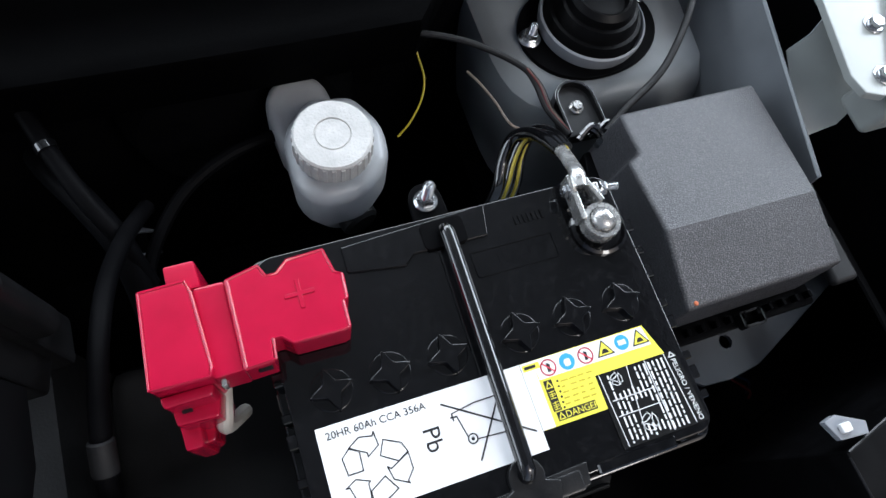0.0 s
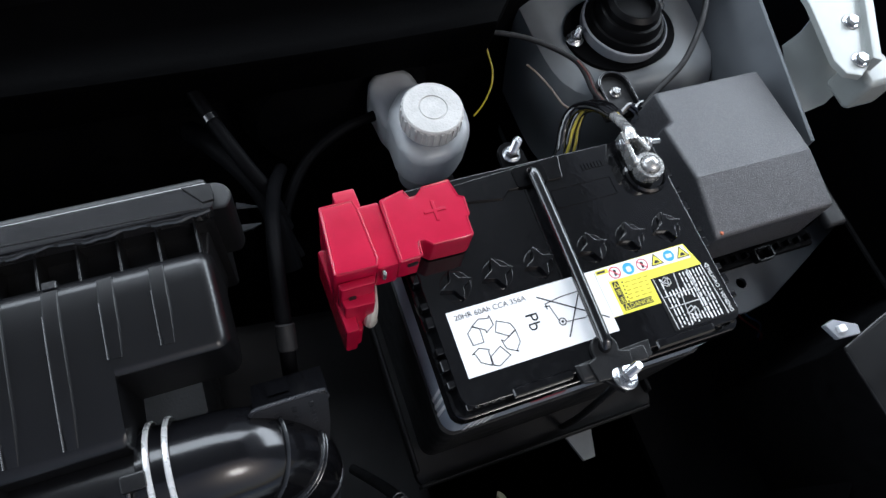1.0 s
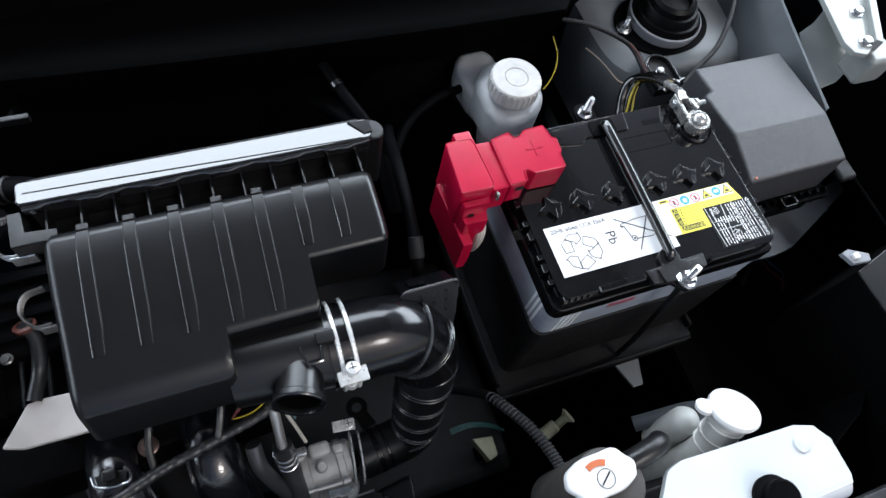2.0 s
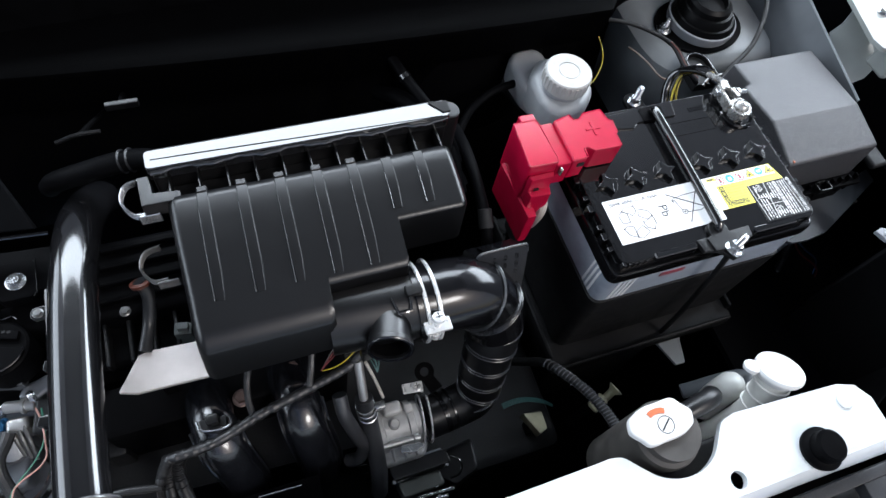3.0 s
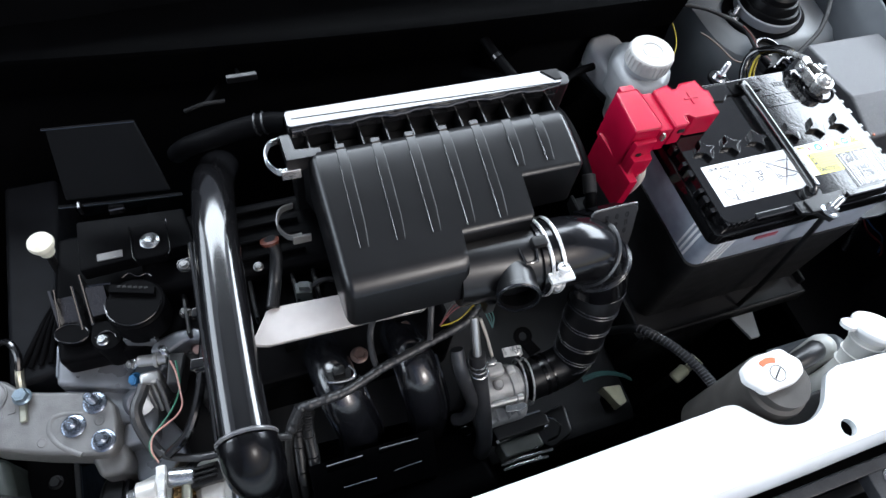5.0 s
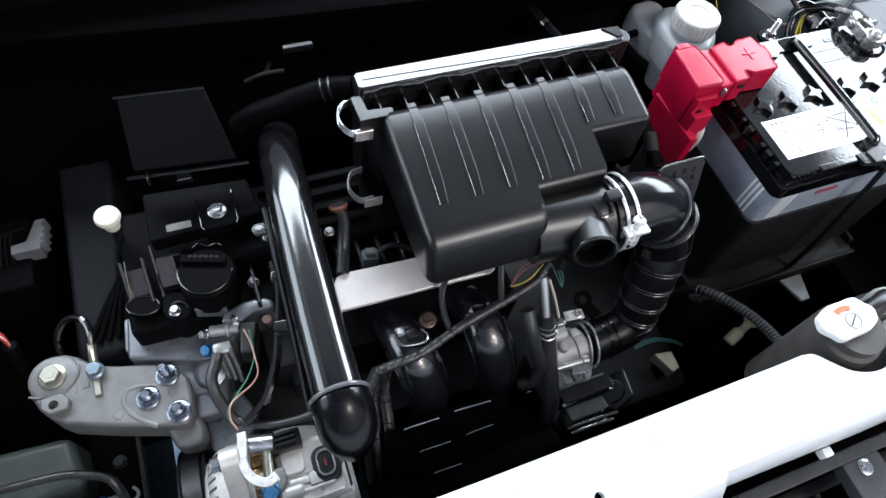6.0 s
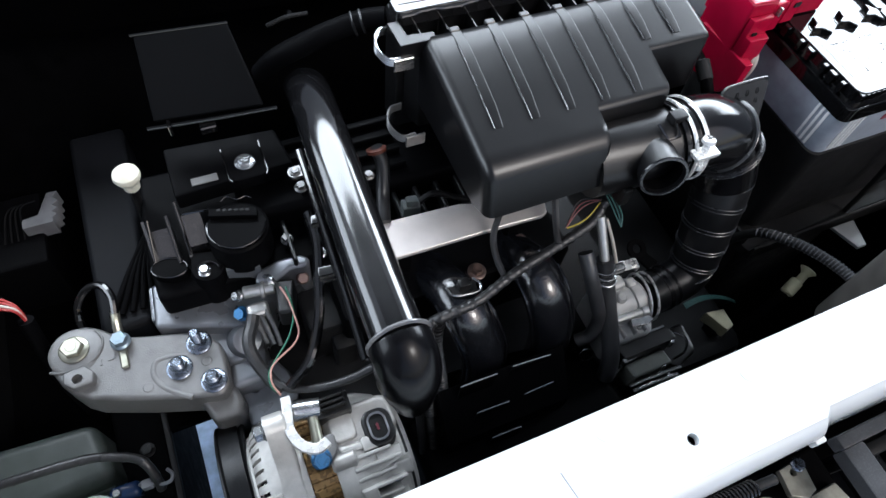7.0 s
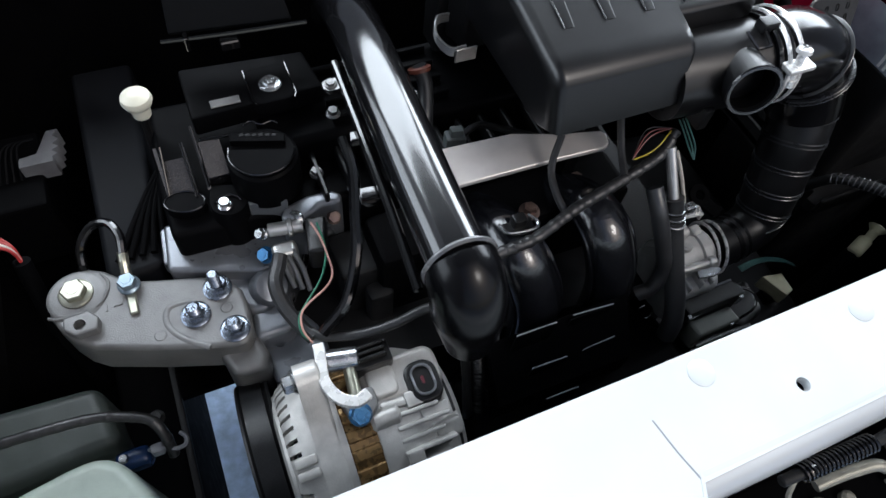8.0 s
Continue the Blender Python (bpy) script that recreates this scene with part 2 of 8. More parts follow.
def prism(bm, pts, z0, z1, bevel=0.0, seg=2, holes=(), m=None, top=None, flare=0.0, low_bevel=False):
    """An outline in plan, raised from z0 to z1. top: gives the upper height at (x, y). flare: how far the foot spreads."""
    t = B()
    cx = sum(p[0] for p in pts) / len(pts)
    cy = sum(p[1] for p in pts) / len(pts)

    def foot(p):
        d = Vector((p[0] - cx, p[1] - cy))
        d = d.normalized() * flare if flare else Vector((0, 0))
        return (p[0] + d.x, p[1] + d.y, z0)
    loops = [pts, *holes]
    uppers, lowers = [], []
    for i, lp in enumerate(loops):
        up = [t.verts.new((p[0], p[1], top(p[0], p[1]) if top else z1)) for p in lp]
        lo = [t.verts.new(foot(p) if i == 0 else (p[0], p[1], z0)) for p in lp]
        uppers.append(up)
        lowers.append(lo)
        for a in range(len(lp)):
            b = (a + 1) % len(lp)
            t.faces.new((up[a], up[b], lo[b], lo[a]))
    if holes:
        for group in (uppers, lowers):
            es = []
            for lp in group:
                for a in range(len(lp)):
                    es.append(t.edges.get((lp[a], lp[(a + 1) % len(lp)])))
            bmesh.ops.triangle_fill(t, edges=es, use_beauty=True)
    else:
        t.faces.new(uppers[0])
        t.faces.new(list(reversed(lowers[0])))
    bmesh.ops.recalc_face_normals(t, faces=t.faces)
    if bevel:
        ups = set(uppers[0])
        es = [e for e in t.edges if e.verts[0] in ups and e.verts[1] in ups and len(e.link_faces) == 2 and e.calc_face_angle(0) > 0.6]
        los = set(lowers[0])
        es += [e for e in t.edges if (e.verts[0] in ups) != (e.verts[1] in ups) and len(e.link_faces) == 2 and e.calc_face_angle(0) > 0.5]
        if low_bevel:
            es += [e for e in t.edges if e.verts[0] in los and e.verts[1] in los and len(e.link_faces) == 2 and e.calc_face_angle(0) > 0.6]
        bmesh.ops.bevel(t, geom=es, offset=bevel, segments=seg, profile=0.5, affect="EDGES", clamp_overlap=True)
    return _merge(bm, t, m)


def frame_to(a, b):
    d = Vector(b) - Vector(a)
    return Matrix.Translation(a) @ d.to_track_quat("Z", "Y").to_matrix().to_4x4(), d.length


def lathe(bm, prof, a=(0, 0, 0), b=(0, 0, 1), n=32, scale=(1, 1)):
    """prof: pairs of (radius, way along the axis from a towards b, in metres)."""
    m, _ = frame_to(a, b)
    rings = []
    for r, z in prof:
        if r <= 1e-6:
            rings.append([bm.verts.new(m @ Vector((0, 0, z)))])
        else:
            rings.append([bm.verts.new(m @ Vector((r * scale[0] * math.cos(k * math.tau / n), r * scale[1] * math.sin(k * math.tau / n), z))) for k in range(n)])
    for p, q in zip(rings, rings[1:]):
        for k in range(n):
            j = (k + 1) % n
            if len(p) == 1 and len(q) == 1:
                continue
            if len(p) == 1:
                bm.faces.new((p[0], q[k], q[j]))
            elif len(q) == 1:
                bm.faces.new((p[k], p[j], q[0]))
            else:
                bm.faces.new((p[k], p[j], q[j], q[k]))
    return bm


def cyl(bm, a, b, r, r2=None, n=24, bevel=0.0):
    r2 = r if r2 is None else r2
    h = (Vector(b) - Vector(a)).length
    e = min(bevel, h / 3, r * 0.6)
    prof = [(0, 0), (r - e, 0), (r, e), (r2, h - e), (r2 - e, h), (0, h)] if e else [(0, 0), (r, 0), (r2, h), (0, h)]
    return lathe(bm, prof, a, b, n)


def smooth_path(pts, per=8):
    p = [Vector(q) for q in pts]
    p = [2 * p[0] - p[1]] + p + [2 * p[-1] - p[-2]]
    out = []
    for i in range(1, len(p) - 2):
        for k in range(per):
            s = k / per
            a, b, c, d = p[i - 1:i + 3]
            out.append(0.5 * (2 * b + (c - a) * s + (2 * a - 5 * b + 4 * c - d) * s * s + (3 * b - a - 3 * c + d) * s ** 3))
    return out + [p[-2]]


def sweep(bm, pts, r, n=12, per=8, radius=None, caps=True, flat=1.0, raw=False):
    """A tube along a smooth path. radius(s), s from 0 to 1, overrides r."""
    path = [Vector(q) for q in pts] if raw else smooth_path(pts, per)
    length = [0.0]
    for a, b in zip(path, path[1:]):
        length.append(length[-1] + (b - a).length)
    tan = [(path[min(i + 1, len(path) - 1)] - path[max(i - 1, 0)]).normalized() for i in range(len(path))]
    ref = Vector((0, 0, 1)) if abs(tan[0].z) < 0.9 else Vector((0, 1, 0))
    nrm = (ref - tan[0] * ref.dot(tan[0])).normalized()
    rings = []
    for i, (c, t) in enumerate(zip(path, tan)):
        nrm = (nrm - t * nrm.dot(t)).normalized()
        bi = t.cross(nrm)
        rr = radius(length[i] / length[-1]) if radius else r
        rings.append([bm.verts.new(c + rr * (flat * math.cos(k * math.tau / n) * nrm + math.sin(k * math.tau / n) * bi)) for k in range(n)])
    for p, q in zip(rings, rings[1:]):
        for k in range(n):
            j = (k + 1) % n
            bm.faces.new((p[k], p[j], q[j], q[k]))
    if caps:
        bm.faces.new(list(reversed(rings[0])))
        bm.faces.new(rings[-1])
    return bm


def hexnut(bm, a, r, h, axis=(0, 0, 1), hole=0.0):
    ax = Vector(axis).normalized()
    t = B()
    lathe(t, [(0, 0), (r * 0.97, 0), (r, h * 0.1), (r, h * 0.82), (r * 0.9, h), (0, h)], a, Vector(a) + ax, 6)
    return _merge(bm, t)


def bolt(bm, at, r=0.006, h=0.006, flange=1.6, stud=0.0, axis=(0, 0, 1), stud_r=None):
    """Flanged hexagon head or nut, with its stud where one stands out."""
    at, ax = Vector(at), Vector(axis).normalized()
    lathe(bm, [(0, 0), (r * flange, 0), (r * flange, h * 0.18), (r * flange * 0.8, h * 0.35), (0, h * 0.35)], at, at + ax, 24)
    hexnut(bm, at + ax * h * 0.3, r, h * 0.7, ax)
    if stud:
        sr = stud_r or r * 0.55
        prof = [(0, 0)]
        k = int(stud / 0.0012)
        for i in range(k):
            prof += [(sr, i * stud / k), (sr * 0.86, (i + 0.5) * stud / k)]
        prof += [(sr * 0.7, stud), (0, stud)]
        lathe(bm, prof, at + ax * h, at + ax * (h + 1), 14)
    else:
        lathe(bm, [(r * 0.55, -0.0004), (r * 0.5, 0.0003), (0, 0.0003)], at + ax * h, at + ax * (h + 1), 12)
    return bm


def arc(cx, cy, r, a0, a1, n=8):
    return [(cx + r * math.cos(radians(a0 + (a1 - a0) * k / n)), cy + r * math.sin(radians(a0 + (a1 - a0) * k / n))) for k in range(n + 1)]


def rounded(x0, y0, x1, y1, r, n=5):
    return arc(x1 - r, y1 - r, r, 0, 90, n) + arc(x0 + r, y1 - r, r, 90, 180, n) + arc(x0 + r, y0 + r, r, 180, 270, n) + arc(x1 - r, y0 + r, r, 270, 360, n)


def circle(cx, cy, r, n=20):
    return [(cx + r * math.cos(k * math.tau / n), cy + r * math.sin(k * math.tau / n)) for k in range(n)]


def text(name, words, size, at, material, parent, rz=0.0, depth=0.0003, tilt=None, label=""):
    cu = bpy.data.curves.new(name, "FONT")
    cu.body, cu.size, cu.extrude, cu.resolution_u = words, size, depth / 2, 3
    ob = bpy.data.objects.new("tmp_text", cu)
    me = bpy.data.meshes.new_from_object(ob)
    bpy.data.objects.remove(ob)
    bpy.data.curves.remove(cu)
    bm = B()
    bm.from_mesh(me)
    bpy.data.meshes.remove(me)
    m = Matrix.Translation(at) @ (tilt or Matrix()) @ Matrix.Rotation(radians(rz), 4, "Z")
    bmesh.ops.transform(bm, matrix=m, verts=bm.verts)
    return part(name, bm, material, parent, label)


def stroke(bm, pts, w, z0, z1, closed=False):
    """A drawn line of width w, lying flat."""
    p = [Vector((a[0], a[1])) for a in pts]
    seg = list(zip(p, p[1:])) + ([(p[-1], p[0])] if closed else [])
    for a, b in seg:
        d = (b - a)
        if d.length < 1e-6:
            continue
        d.normalize()
        s = Vector((-d.y, d.x)) * w / 2
        e = d * w * 0.35
        box_pts = [a - e + s, a - e - s, b + e - s, b + e + s]
        lo = [bm.verts.new((q.x, q.y, z0)) for q in box_pts]
        up = [bm.verts.new((q.x, q.y, z1)) for q in box_pts]
        bm.faces.new(up)
        for k in range(4):
            bm.faces.new((lo[k], lo[(k + 1) % 4], up[(k + 1) % 4], up[k]))
    return bm


def slope(x0, x1, y0, z0, y1, z1, th):
    b = B()
    lo = [(x0, y0, z0), (x1, y0, z0), (x1, y1, z1), (x0, y1, z1)]
    up = [b.verts.new(p) for p in lo]
    dn = [b.verts.new((p[0], p[1], p[2] - th)) for p in lo]
    b.faces.new(up)
    b.faces.new(list(reversed(dn)))
    for k in range(4):
        b.faces.new((up[k], up[(k + 1) % 4], dn[(k + 1) % 4], dn[k]))
    return b


# ---- the place ----
bm = B()
bmesh.ops.create_grid(bm, x_segments=2, y_segments=2, size=400)
single("ground", bm, CONCRETE, "bluish grey concrete ground under the car", "ground", kind="structure")

# Unseen walls and ceiling, added to block and shape the light.
def unseen_wall(name, boxes, label):
    b = B()
    for lo, hi in boxes:
        box(b, lo, hi)
    return single(name, b, UNSEEN_GREY, label, "wall", kind="structure")


unseen_wall("wall_north", [((-4.0, 4.6, 0), (4.0, 4.9, 4.1)), ((-4.0, 4.6, 7.3), (4.0, 4.9, 7.4)), ((-4.3, 4.6, 0), (-4.0, 4.9, 7.4))], "unseen grey wall added to shape the light, with a high opening for a lamp")
unseen_wall("wall_east", [((4.0, -2.2, 0), (4.3, 4.9, 2.2)), ((4.0, -2.2, 4.05), (4.3, 4.9, 7.4)), ((4.0, -2.2, 2.2), (4.3, 0.3, 4.05)), ((4.0, 4.5, 2.2), (4.3, 4.9, 4.05))], "unseen grey wall added to shape the light, with a high opening for a lamp")
unseen_wall("wall_west", [((-4.3, -6.0, 0), (-4.0, 4.9, 1.5)), ((-4.3, -6.0, 3.6), (-4.0, 4.9, 7.4)), ((-4.3, -6.0, 1.5), (-4.0, -0.5, 3.6)), ((-4.3, 3.9, 1.5), (-4.0, 4.9, 3.6))], "unseen grey wall added to shape the light, with an opening for a lamp")
single("ceiling", box(B(), (-4.3, -1.4, 7.4), (4.3, 4.9, 7.6)), UNSEEN_CEILING, "unseen dark ceiling added to keep overhead reflections dark", "ceiling", kind="structure")

# car body round the engine bay
car = thing("car_body", (0, 0.3, 0.20), "white car body with open engine bay, standing on concrete", "car body")

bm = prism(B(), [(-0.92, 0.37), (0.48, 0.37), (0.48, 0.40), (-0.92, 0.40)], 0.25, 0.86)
part("firewall", bm, SHADE_BLACK, car, "near-black firewall, its shade put into the colour")

# cowl: a plastic apron whose front lip bows across the car
bm = B()
rows = []
for i in range(33):
    x = -0.95 + 1.45 * i / 32
    yb = 0.292 + 0.035 * ((x - 0.05) / 0.7) ** 2 if x < 0.14 else 0.2925 + 0.14 * min(1, (x - 0.14) / 0.11)
    rows.append([bm.verts.new((x, yb + dy, z)) for dy, z in ((0.006, 0.755), (0.0, 0.80), (0.002, 0.806), (0.012, 0.809), (0.05, 0.812), (0.09, 0.835), (0.16, 0.85), (0.30, 0.90), (0.50, 0.95))])
for p, q in zip(rows, rows[1:]):
    for a in range(len(p) - 1):
        bm.faces.new((p[a], p[a + 1], q[a + 1], q[a]))
bmesh.ops.solidify(bm, geom=bm.faces, thickness=0.003)
part("cowl", bm, COWL, car, "black plastic windscreen cowl")

# strut tower: a pressed dome with a flat crown
TX, TY, TZ = 0.317, 0.343, 0.742
bm = B()
outl = [(0.0, 0.0), (0.086, 0.0), (0.098, -0.003), (0.108, -0.012), (0.114, -0.030), (0.118, -0.06), (0.122, -0.11), (0.128, -0.26)]
rings = []
N = 48
for r, z in outl:
    if r == 0:
        rings.append([bm.verts.new((TX, TY, TZ))])
        continue
    ring = []
    for k in range(N):
        a = k * math.tau / N
        f = (abs(math.cos(a)) ** 4 + abs(math.sin(a)) ** 4) ** -0.25
        ring.append(bm.verts.new((TX + r * f * math.cos(a) * 0.98 + (0.22 * max(0, -z - 0.012) if math.cos(a) < -0.2 else 0), TY + r * f * math.sin(a), TZ + z)))
    rings.append(ring)
for k in range(N):
    bm.faces.new((rings[0][0], rings[1][k], rings[1][(k + 1) % N]))
for p, q in zip(rings[1:], rings[2:]):
    for k in range(N):
        j = (k + 1) % N
        bm.faces.new((p[k], q[k], q[j], p[j]))
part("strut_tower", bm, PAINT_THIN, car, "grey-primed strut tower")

# inner fender, its lip and the wing flange beyond
def wall(name, pts, thick, material, label=""):
    b = B()
    lo = [[b.verts.new(p) for p in row] for row in pts]
    for p, q in zip(lo, lo[1:]):
        for k in range(len(p) - 1):
            b.faces.new((p[k], p[k + 1], q[k + 1], q[k]))
    bmesh.ops.recalc_face_normals(b, faces=b.faces)
    bmesh.ops.solidify(b, geom=b.faces, thickness=thick)
    return part(name, b, material, car, label)

wall("inner_fender", [[(0.405, y, 0.35), (0.404, y, 0.60), (0.395, y, 0.735), (0.388 + 0.16 * max(0, y - 0.1), y, 0.775), (0.384 + 0.25 * max(0, y - 0.1), y, 0.797)] for y in (0.105, 0.15, 0.2, 0.3, 0.45)], 0.002, FENDER_SHADE_GREY, "inner fender panel, greyed for the shade on it")
wall("fender_lip", [[(0.384 + 0.25 * max(0, y - 0.1), y, 0.7965), (0.3855 + 0.25 * max(0, y - 0.1), y, 0.7985), (0.388 + 0.25 * max(0, y - 0.1), y, 0.797)] for y in (0.105, 0.15, 0.2, 0.3, 0.45)], 0.0015, PAINT_THIN, "pale painted fender lip")
wall("wing_flange", [[(0.426, 0.216, 0.792), (0.428, 0.19, 0.775), (0.432, 0.152, 0.76)], [(0.447, 0.222, 0.800), (0.45, 0.19, 0.787), (0.456, 0.152, 0.770)], [(0.462, 0.232, 0.815), (0.472, 0.20, 0.80), (0.478, 0.162, 0.778)], [(0.475, 0.245, 0.835), (0.492, 0.21, 0.815), (0.496, 0.168, 0.784)]], 0.0015, SHADED_WHITE, "pale curved wing flange")
# Near-black sheet added where only shade lies beyond the fender.
wall("shade_sheet_outer", [[(0.425, y, 0.745), (0.45, y, 0.725), (0.49, y, 0.66), (0.54, y, 0.58), (0.600, y, 0.56), (0.612, y, 0.70), (0.615, y, 0.80), (0.64, y, 0.80)] for y in (-0.46, -0.20, 0.0, 0.2, 0.46)], 0.002, SHADE_BLACK, "near-black sheet added for the shade beyond the fender")
wall("outer_wing", [[(0.598, y, 0.822 + 0.05 * (y + 0.46)), (0.630, y, 0.815 + 0.05 * (y + 0.46)), (0.660, y, 0.76), (0.678, y, 0.62), (0.680, y, 0.30)] for y in (-0.46, -0.20, 0.0, 0.2, 0.46)], 0.002, PAINT, "white outer wing panel")
wall("outer_wing", [[(-0.985, y, 0.822 + 0.05 * (y + 0.46)), (-1.015, y, 0.815 + 0.05 * (y + 0.46)), (-1.045, y, 0.76), (-1.062, y, 0.62), (-1.065, y, 0.30)] for y in (-0.46, -0.20, 0.0, 0.2, 0.46)], 0.002, PAINT, "white outer wing panel")
wall("front_bumper", [[(x, -0.46 - 0.05 * (1 - ((x + 0.19) / 0.88) ** 2), 0.60), (x, -0.52 - 0.05 * (1 - ((x + 0.19) / 0.88) ** 2), 0.585), (x, -0.56 - 0.05 * (1 - ((x + 0.19) / 0.88) ** 2), 0.50), (x, -0.555 - 0.05 * (1 - ((x + 0.19) / 0.88) ** 2), 0.22)] for x in (-1.06, -0.8, -0.5, -0.19, 0.12, 0.42, 0.68)], 0.003, PAINT, "white front bumper")
wall("side_wall", [[(-0.86, y, 0.25), (-0.86, y, 0.60), (-0.87, y, 0.80)] for y in (-0.25, 0.0, 0.2, 0.45)], 0.002, SHADED_WALL, "inner fender panel, darkened in colour for its shade")
wall("apron", [[(0.20, -0.24, z), (0.30, -0.20, z), (0.42, -0.10, z), (0.50, -0.02, z)] for z in (0.30, 0.6, 0.70)], 0.002, SHADE_BLACK, "near-black apron sheet added for the shade at the front")

# near-black sheets added below and beside the bay, where only shade lies
def shade_sheet(name, pts, z, label=""):
    return part(name, prism(B(), pts, z - 0.01, z), SHADE_BLACK, car, label)

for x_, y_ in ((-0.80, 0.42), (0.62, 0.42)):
    part("body_sill", box(B(), (x_ - 0.05, y_ - 0.03, 0.0), (x_ + 0.05, y_ + 0.06, 0.45), 0.01), SHADE_BLACK, car, "dark body sill")
shade_sheet("shade_sheet_low", [(-0.60, 0.40), (0.55, 0.40), (0.55, -0.25), (-0.60, -0.25)], 0.30, "near-black sheet added for the shade below the bay")
shade_sheet("shade_sheet_side", [(0.21, 0.40), (0.55, 0.40), (0.55, -0.25), (0.21, -0.20)], 0.58, "near-black sheet added for the shade beside the bay")
shade_sheet("shade_sheet_side", [(-0.95, 0.45), (-0.725, 0.45), (-0.725, -0.30), (-0.95, -0.30)], 0.44, "near-black sheet added for the shade beside the bay")

shade_sheet("shade_sheet_side", [(-0.69, 0.35), (-0.58, 0.35), (-0.58, 0.012), (-0.69, 0.012)], 0.50, "near-black sheet added for the shade beside the bay")
shade_sheet("shade_sheet_front", [(-1.06, -0.24), (0.68, -0.24), (0.68, -0.50), (-1.06, -0.50)], 0.40, "near-black sheet added for the shade ahead of the bay")
shade_sheet("shade_sheet_wing", [(0.54, 0.46), (0.67, 0.46), (0.67, -0.24), (0.54, -0.24)], 0.36, "near-black sheet added for the shade inside the wing")

# bonnet hinge plate
pl = [(0.432, 0.265), (0.429, 0.225), (0.414, 0.160), (0.418, 0.144), (0.432, 0.138), (0.452, 0.150), (0.486, 0.205), (0.50, 0.26)]
hinge = part("bonnet_hinge", prism(B(), pl, 0.832, 0.838, 0.0015), SHADED_WHITE, car, "white painted steel bonnet hinge plate")
part("flange", prism(B(), [(0.447, 0.150), (0.455, 0.145), (0.50, 0.225), (0.492, 0.232)], 0.80, 0.845, 0.0015), SHADED_WHITE, hinge)
part("bolt", bolt(B(), (0.458, 0.196, 0.838), 0.0055, 0.006, 1.5), ZINC, hinge, "zinc plated bolt")
part("bolt", bolt(B(), (0.440, 0.154, 0.838), 0.0055, 0.006, 1.5), ZINC, hinge, "zinc plated bolt")
part("bracket", box(B(), (0.445, 0.13, 0.79), (0.485, 0.165, 0.83), 0.006, 3), SHADED_WHITE, hinge, "folded steel bracket")

# ---- strut mount ----
TX, TY = 0.301, 0.306
sm = thing("strut_mount", (TX, TY, TZ), "black rubber suspension strut mount with steel ring", "strut mount")
bm = prism(B(), [(TX + 0.058 * math.cos(a) * (1 + 0.13 * math.cos(2 * (a - 3.3))), TY + 0.058 * math.sin(a) * (1 + 0.13 * math.cos(2 * (a - 3.3)))) for a in [k * math.tau / 40 for k in range(40)]], TZ, TZ + 0.004, 0.001)
part("plate", bm, DULL, sm, "black plate")
bm = lathe(B(), [(0.043, 0), (0.0452, 0.0), (0.0472, 0.010), (0.0468, 0.0135), (0.0450, 0.0145), (0.0440, 0.012), (0.043, 0.0)], (TX, TY, TZ + 0.003), (TX, TY, 1), 48)
part("ring", bm, GREY_PLASTIC, sm, "dull grey steel ring")
bm = lathe(B(), [(0.0432, 0.001), (0.0430, 0.012), (0.0400, 0.020), (0.0370, 0.0205), (0.0355, 0.026), (0.0330, 0.031), (0.0300, 0.0315), (0.0285, 0.038), (0.0240, 0.042), (0.0215, 0.041), (0.0200, 0.034), (0.0, 0.034)], (TX, TY, TZ + 0.003), (TX, TY, 1), 40)
part("rubber", bm, CUSHION, sm, "black rubber cushion")
for x, y in ((0.2440, 0.304), (0.358, 0.330), (0.305, 0.368)):
    part("nut", bolt(B(), (x, y, TZ + 0.004), 0.0065, 0.008, 1.5, stud=0.010), ZINC, sm, "zinc plated nut on a stud")

# rubber gland with bolt on the tower
gl = thing("cable_bracket", (0.255, 0.228, 0.735), "black cable bracket bolted to the strut tower", "bracket")
out = arc(0.257, 0.236, 0.017, 0, 180, 10) + [(0.239, 0.205), (0.275, 0.205)]
part("plate", prism(B(), out, 0.735, 0.747, 0.003, m=None), BLACK_MATT, gl)
part("rim", prism(B(), arc(0.257, 0.236, 0.0175, 0, 180, 12) + [(0.2395, 0.206), (0.242, 0.206)] + arc(0.257, 0.236, 0.0145, 180, 0, 12) + [(0.272, 0.206), (0.2745, 0.206)], 0.745, 0.753, 0.0008), BLACK_GLOSS, gl)
part("bolt", bolt(B(), (0.257, 0.230, 0.747), 0.0046, 0.005, 1.3), LEAD, gl, "dull grey bolt")
bm = B()
random.seed(4)
for k in range(7):
    a = random.uniform(0, 6.28)
    c = V(0.256 + 0.012 * math.cos(a), 0.196 + 0.008 * math.sin(a), 0.745 + 0.002 * k)
    sweep(bm, [c, c + V(0.010, 0.004, 0.006), c + V(0.016, -0.006, 0.004), c + V(0.008, -0.012, 0.008)], 0.0028, 8, 5)
part("foil", bm, BLACK_GLOSS, gl, "crumpled shiny black tape")

# ---- battery ----
BX0, BX1, BY0, BY1, BZ = -0.018, 0.214, -0.031, 0.142, 0.820
bat = thing("battery", (0.098, 0.056, BZ - 0.205), "black-lidded car battery with grey case and printed labels", "battery")
out = rounded(BX0 - 0.002, BY0 - 0.002, BX1 + 0.002, BY1 + 0.002, 0.012, 5)
bm = prism(B(), out, BZ - 0.205, BZ - 0.022, 0.003)
part("case", bm, CASE, bat, "grey translucent battery case")
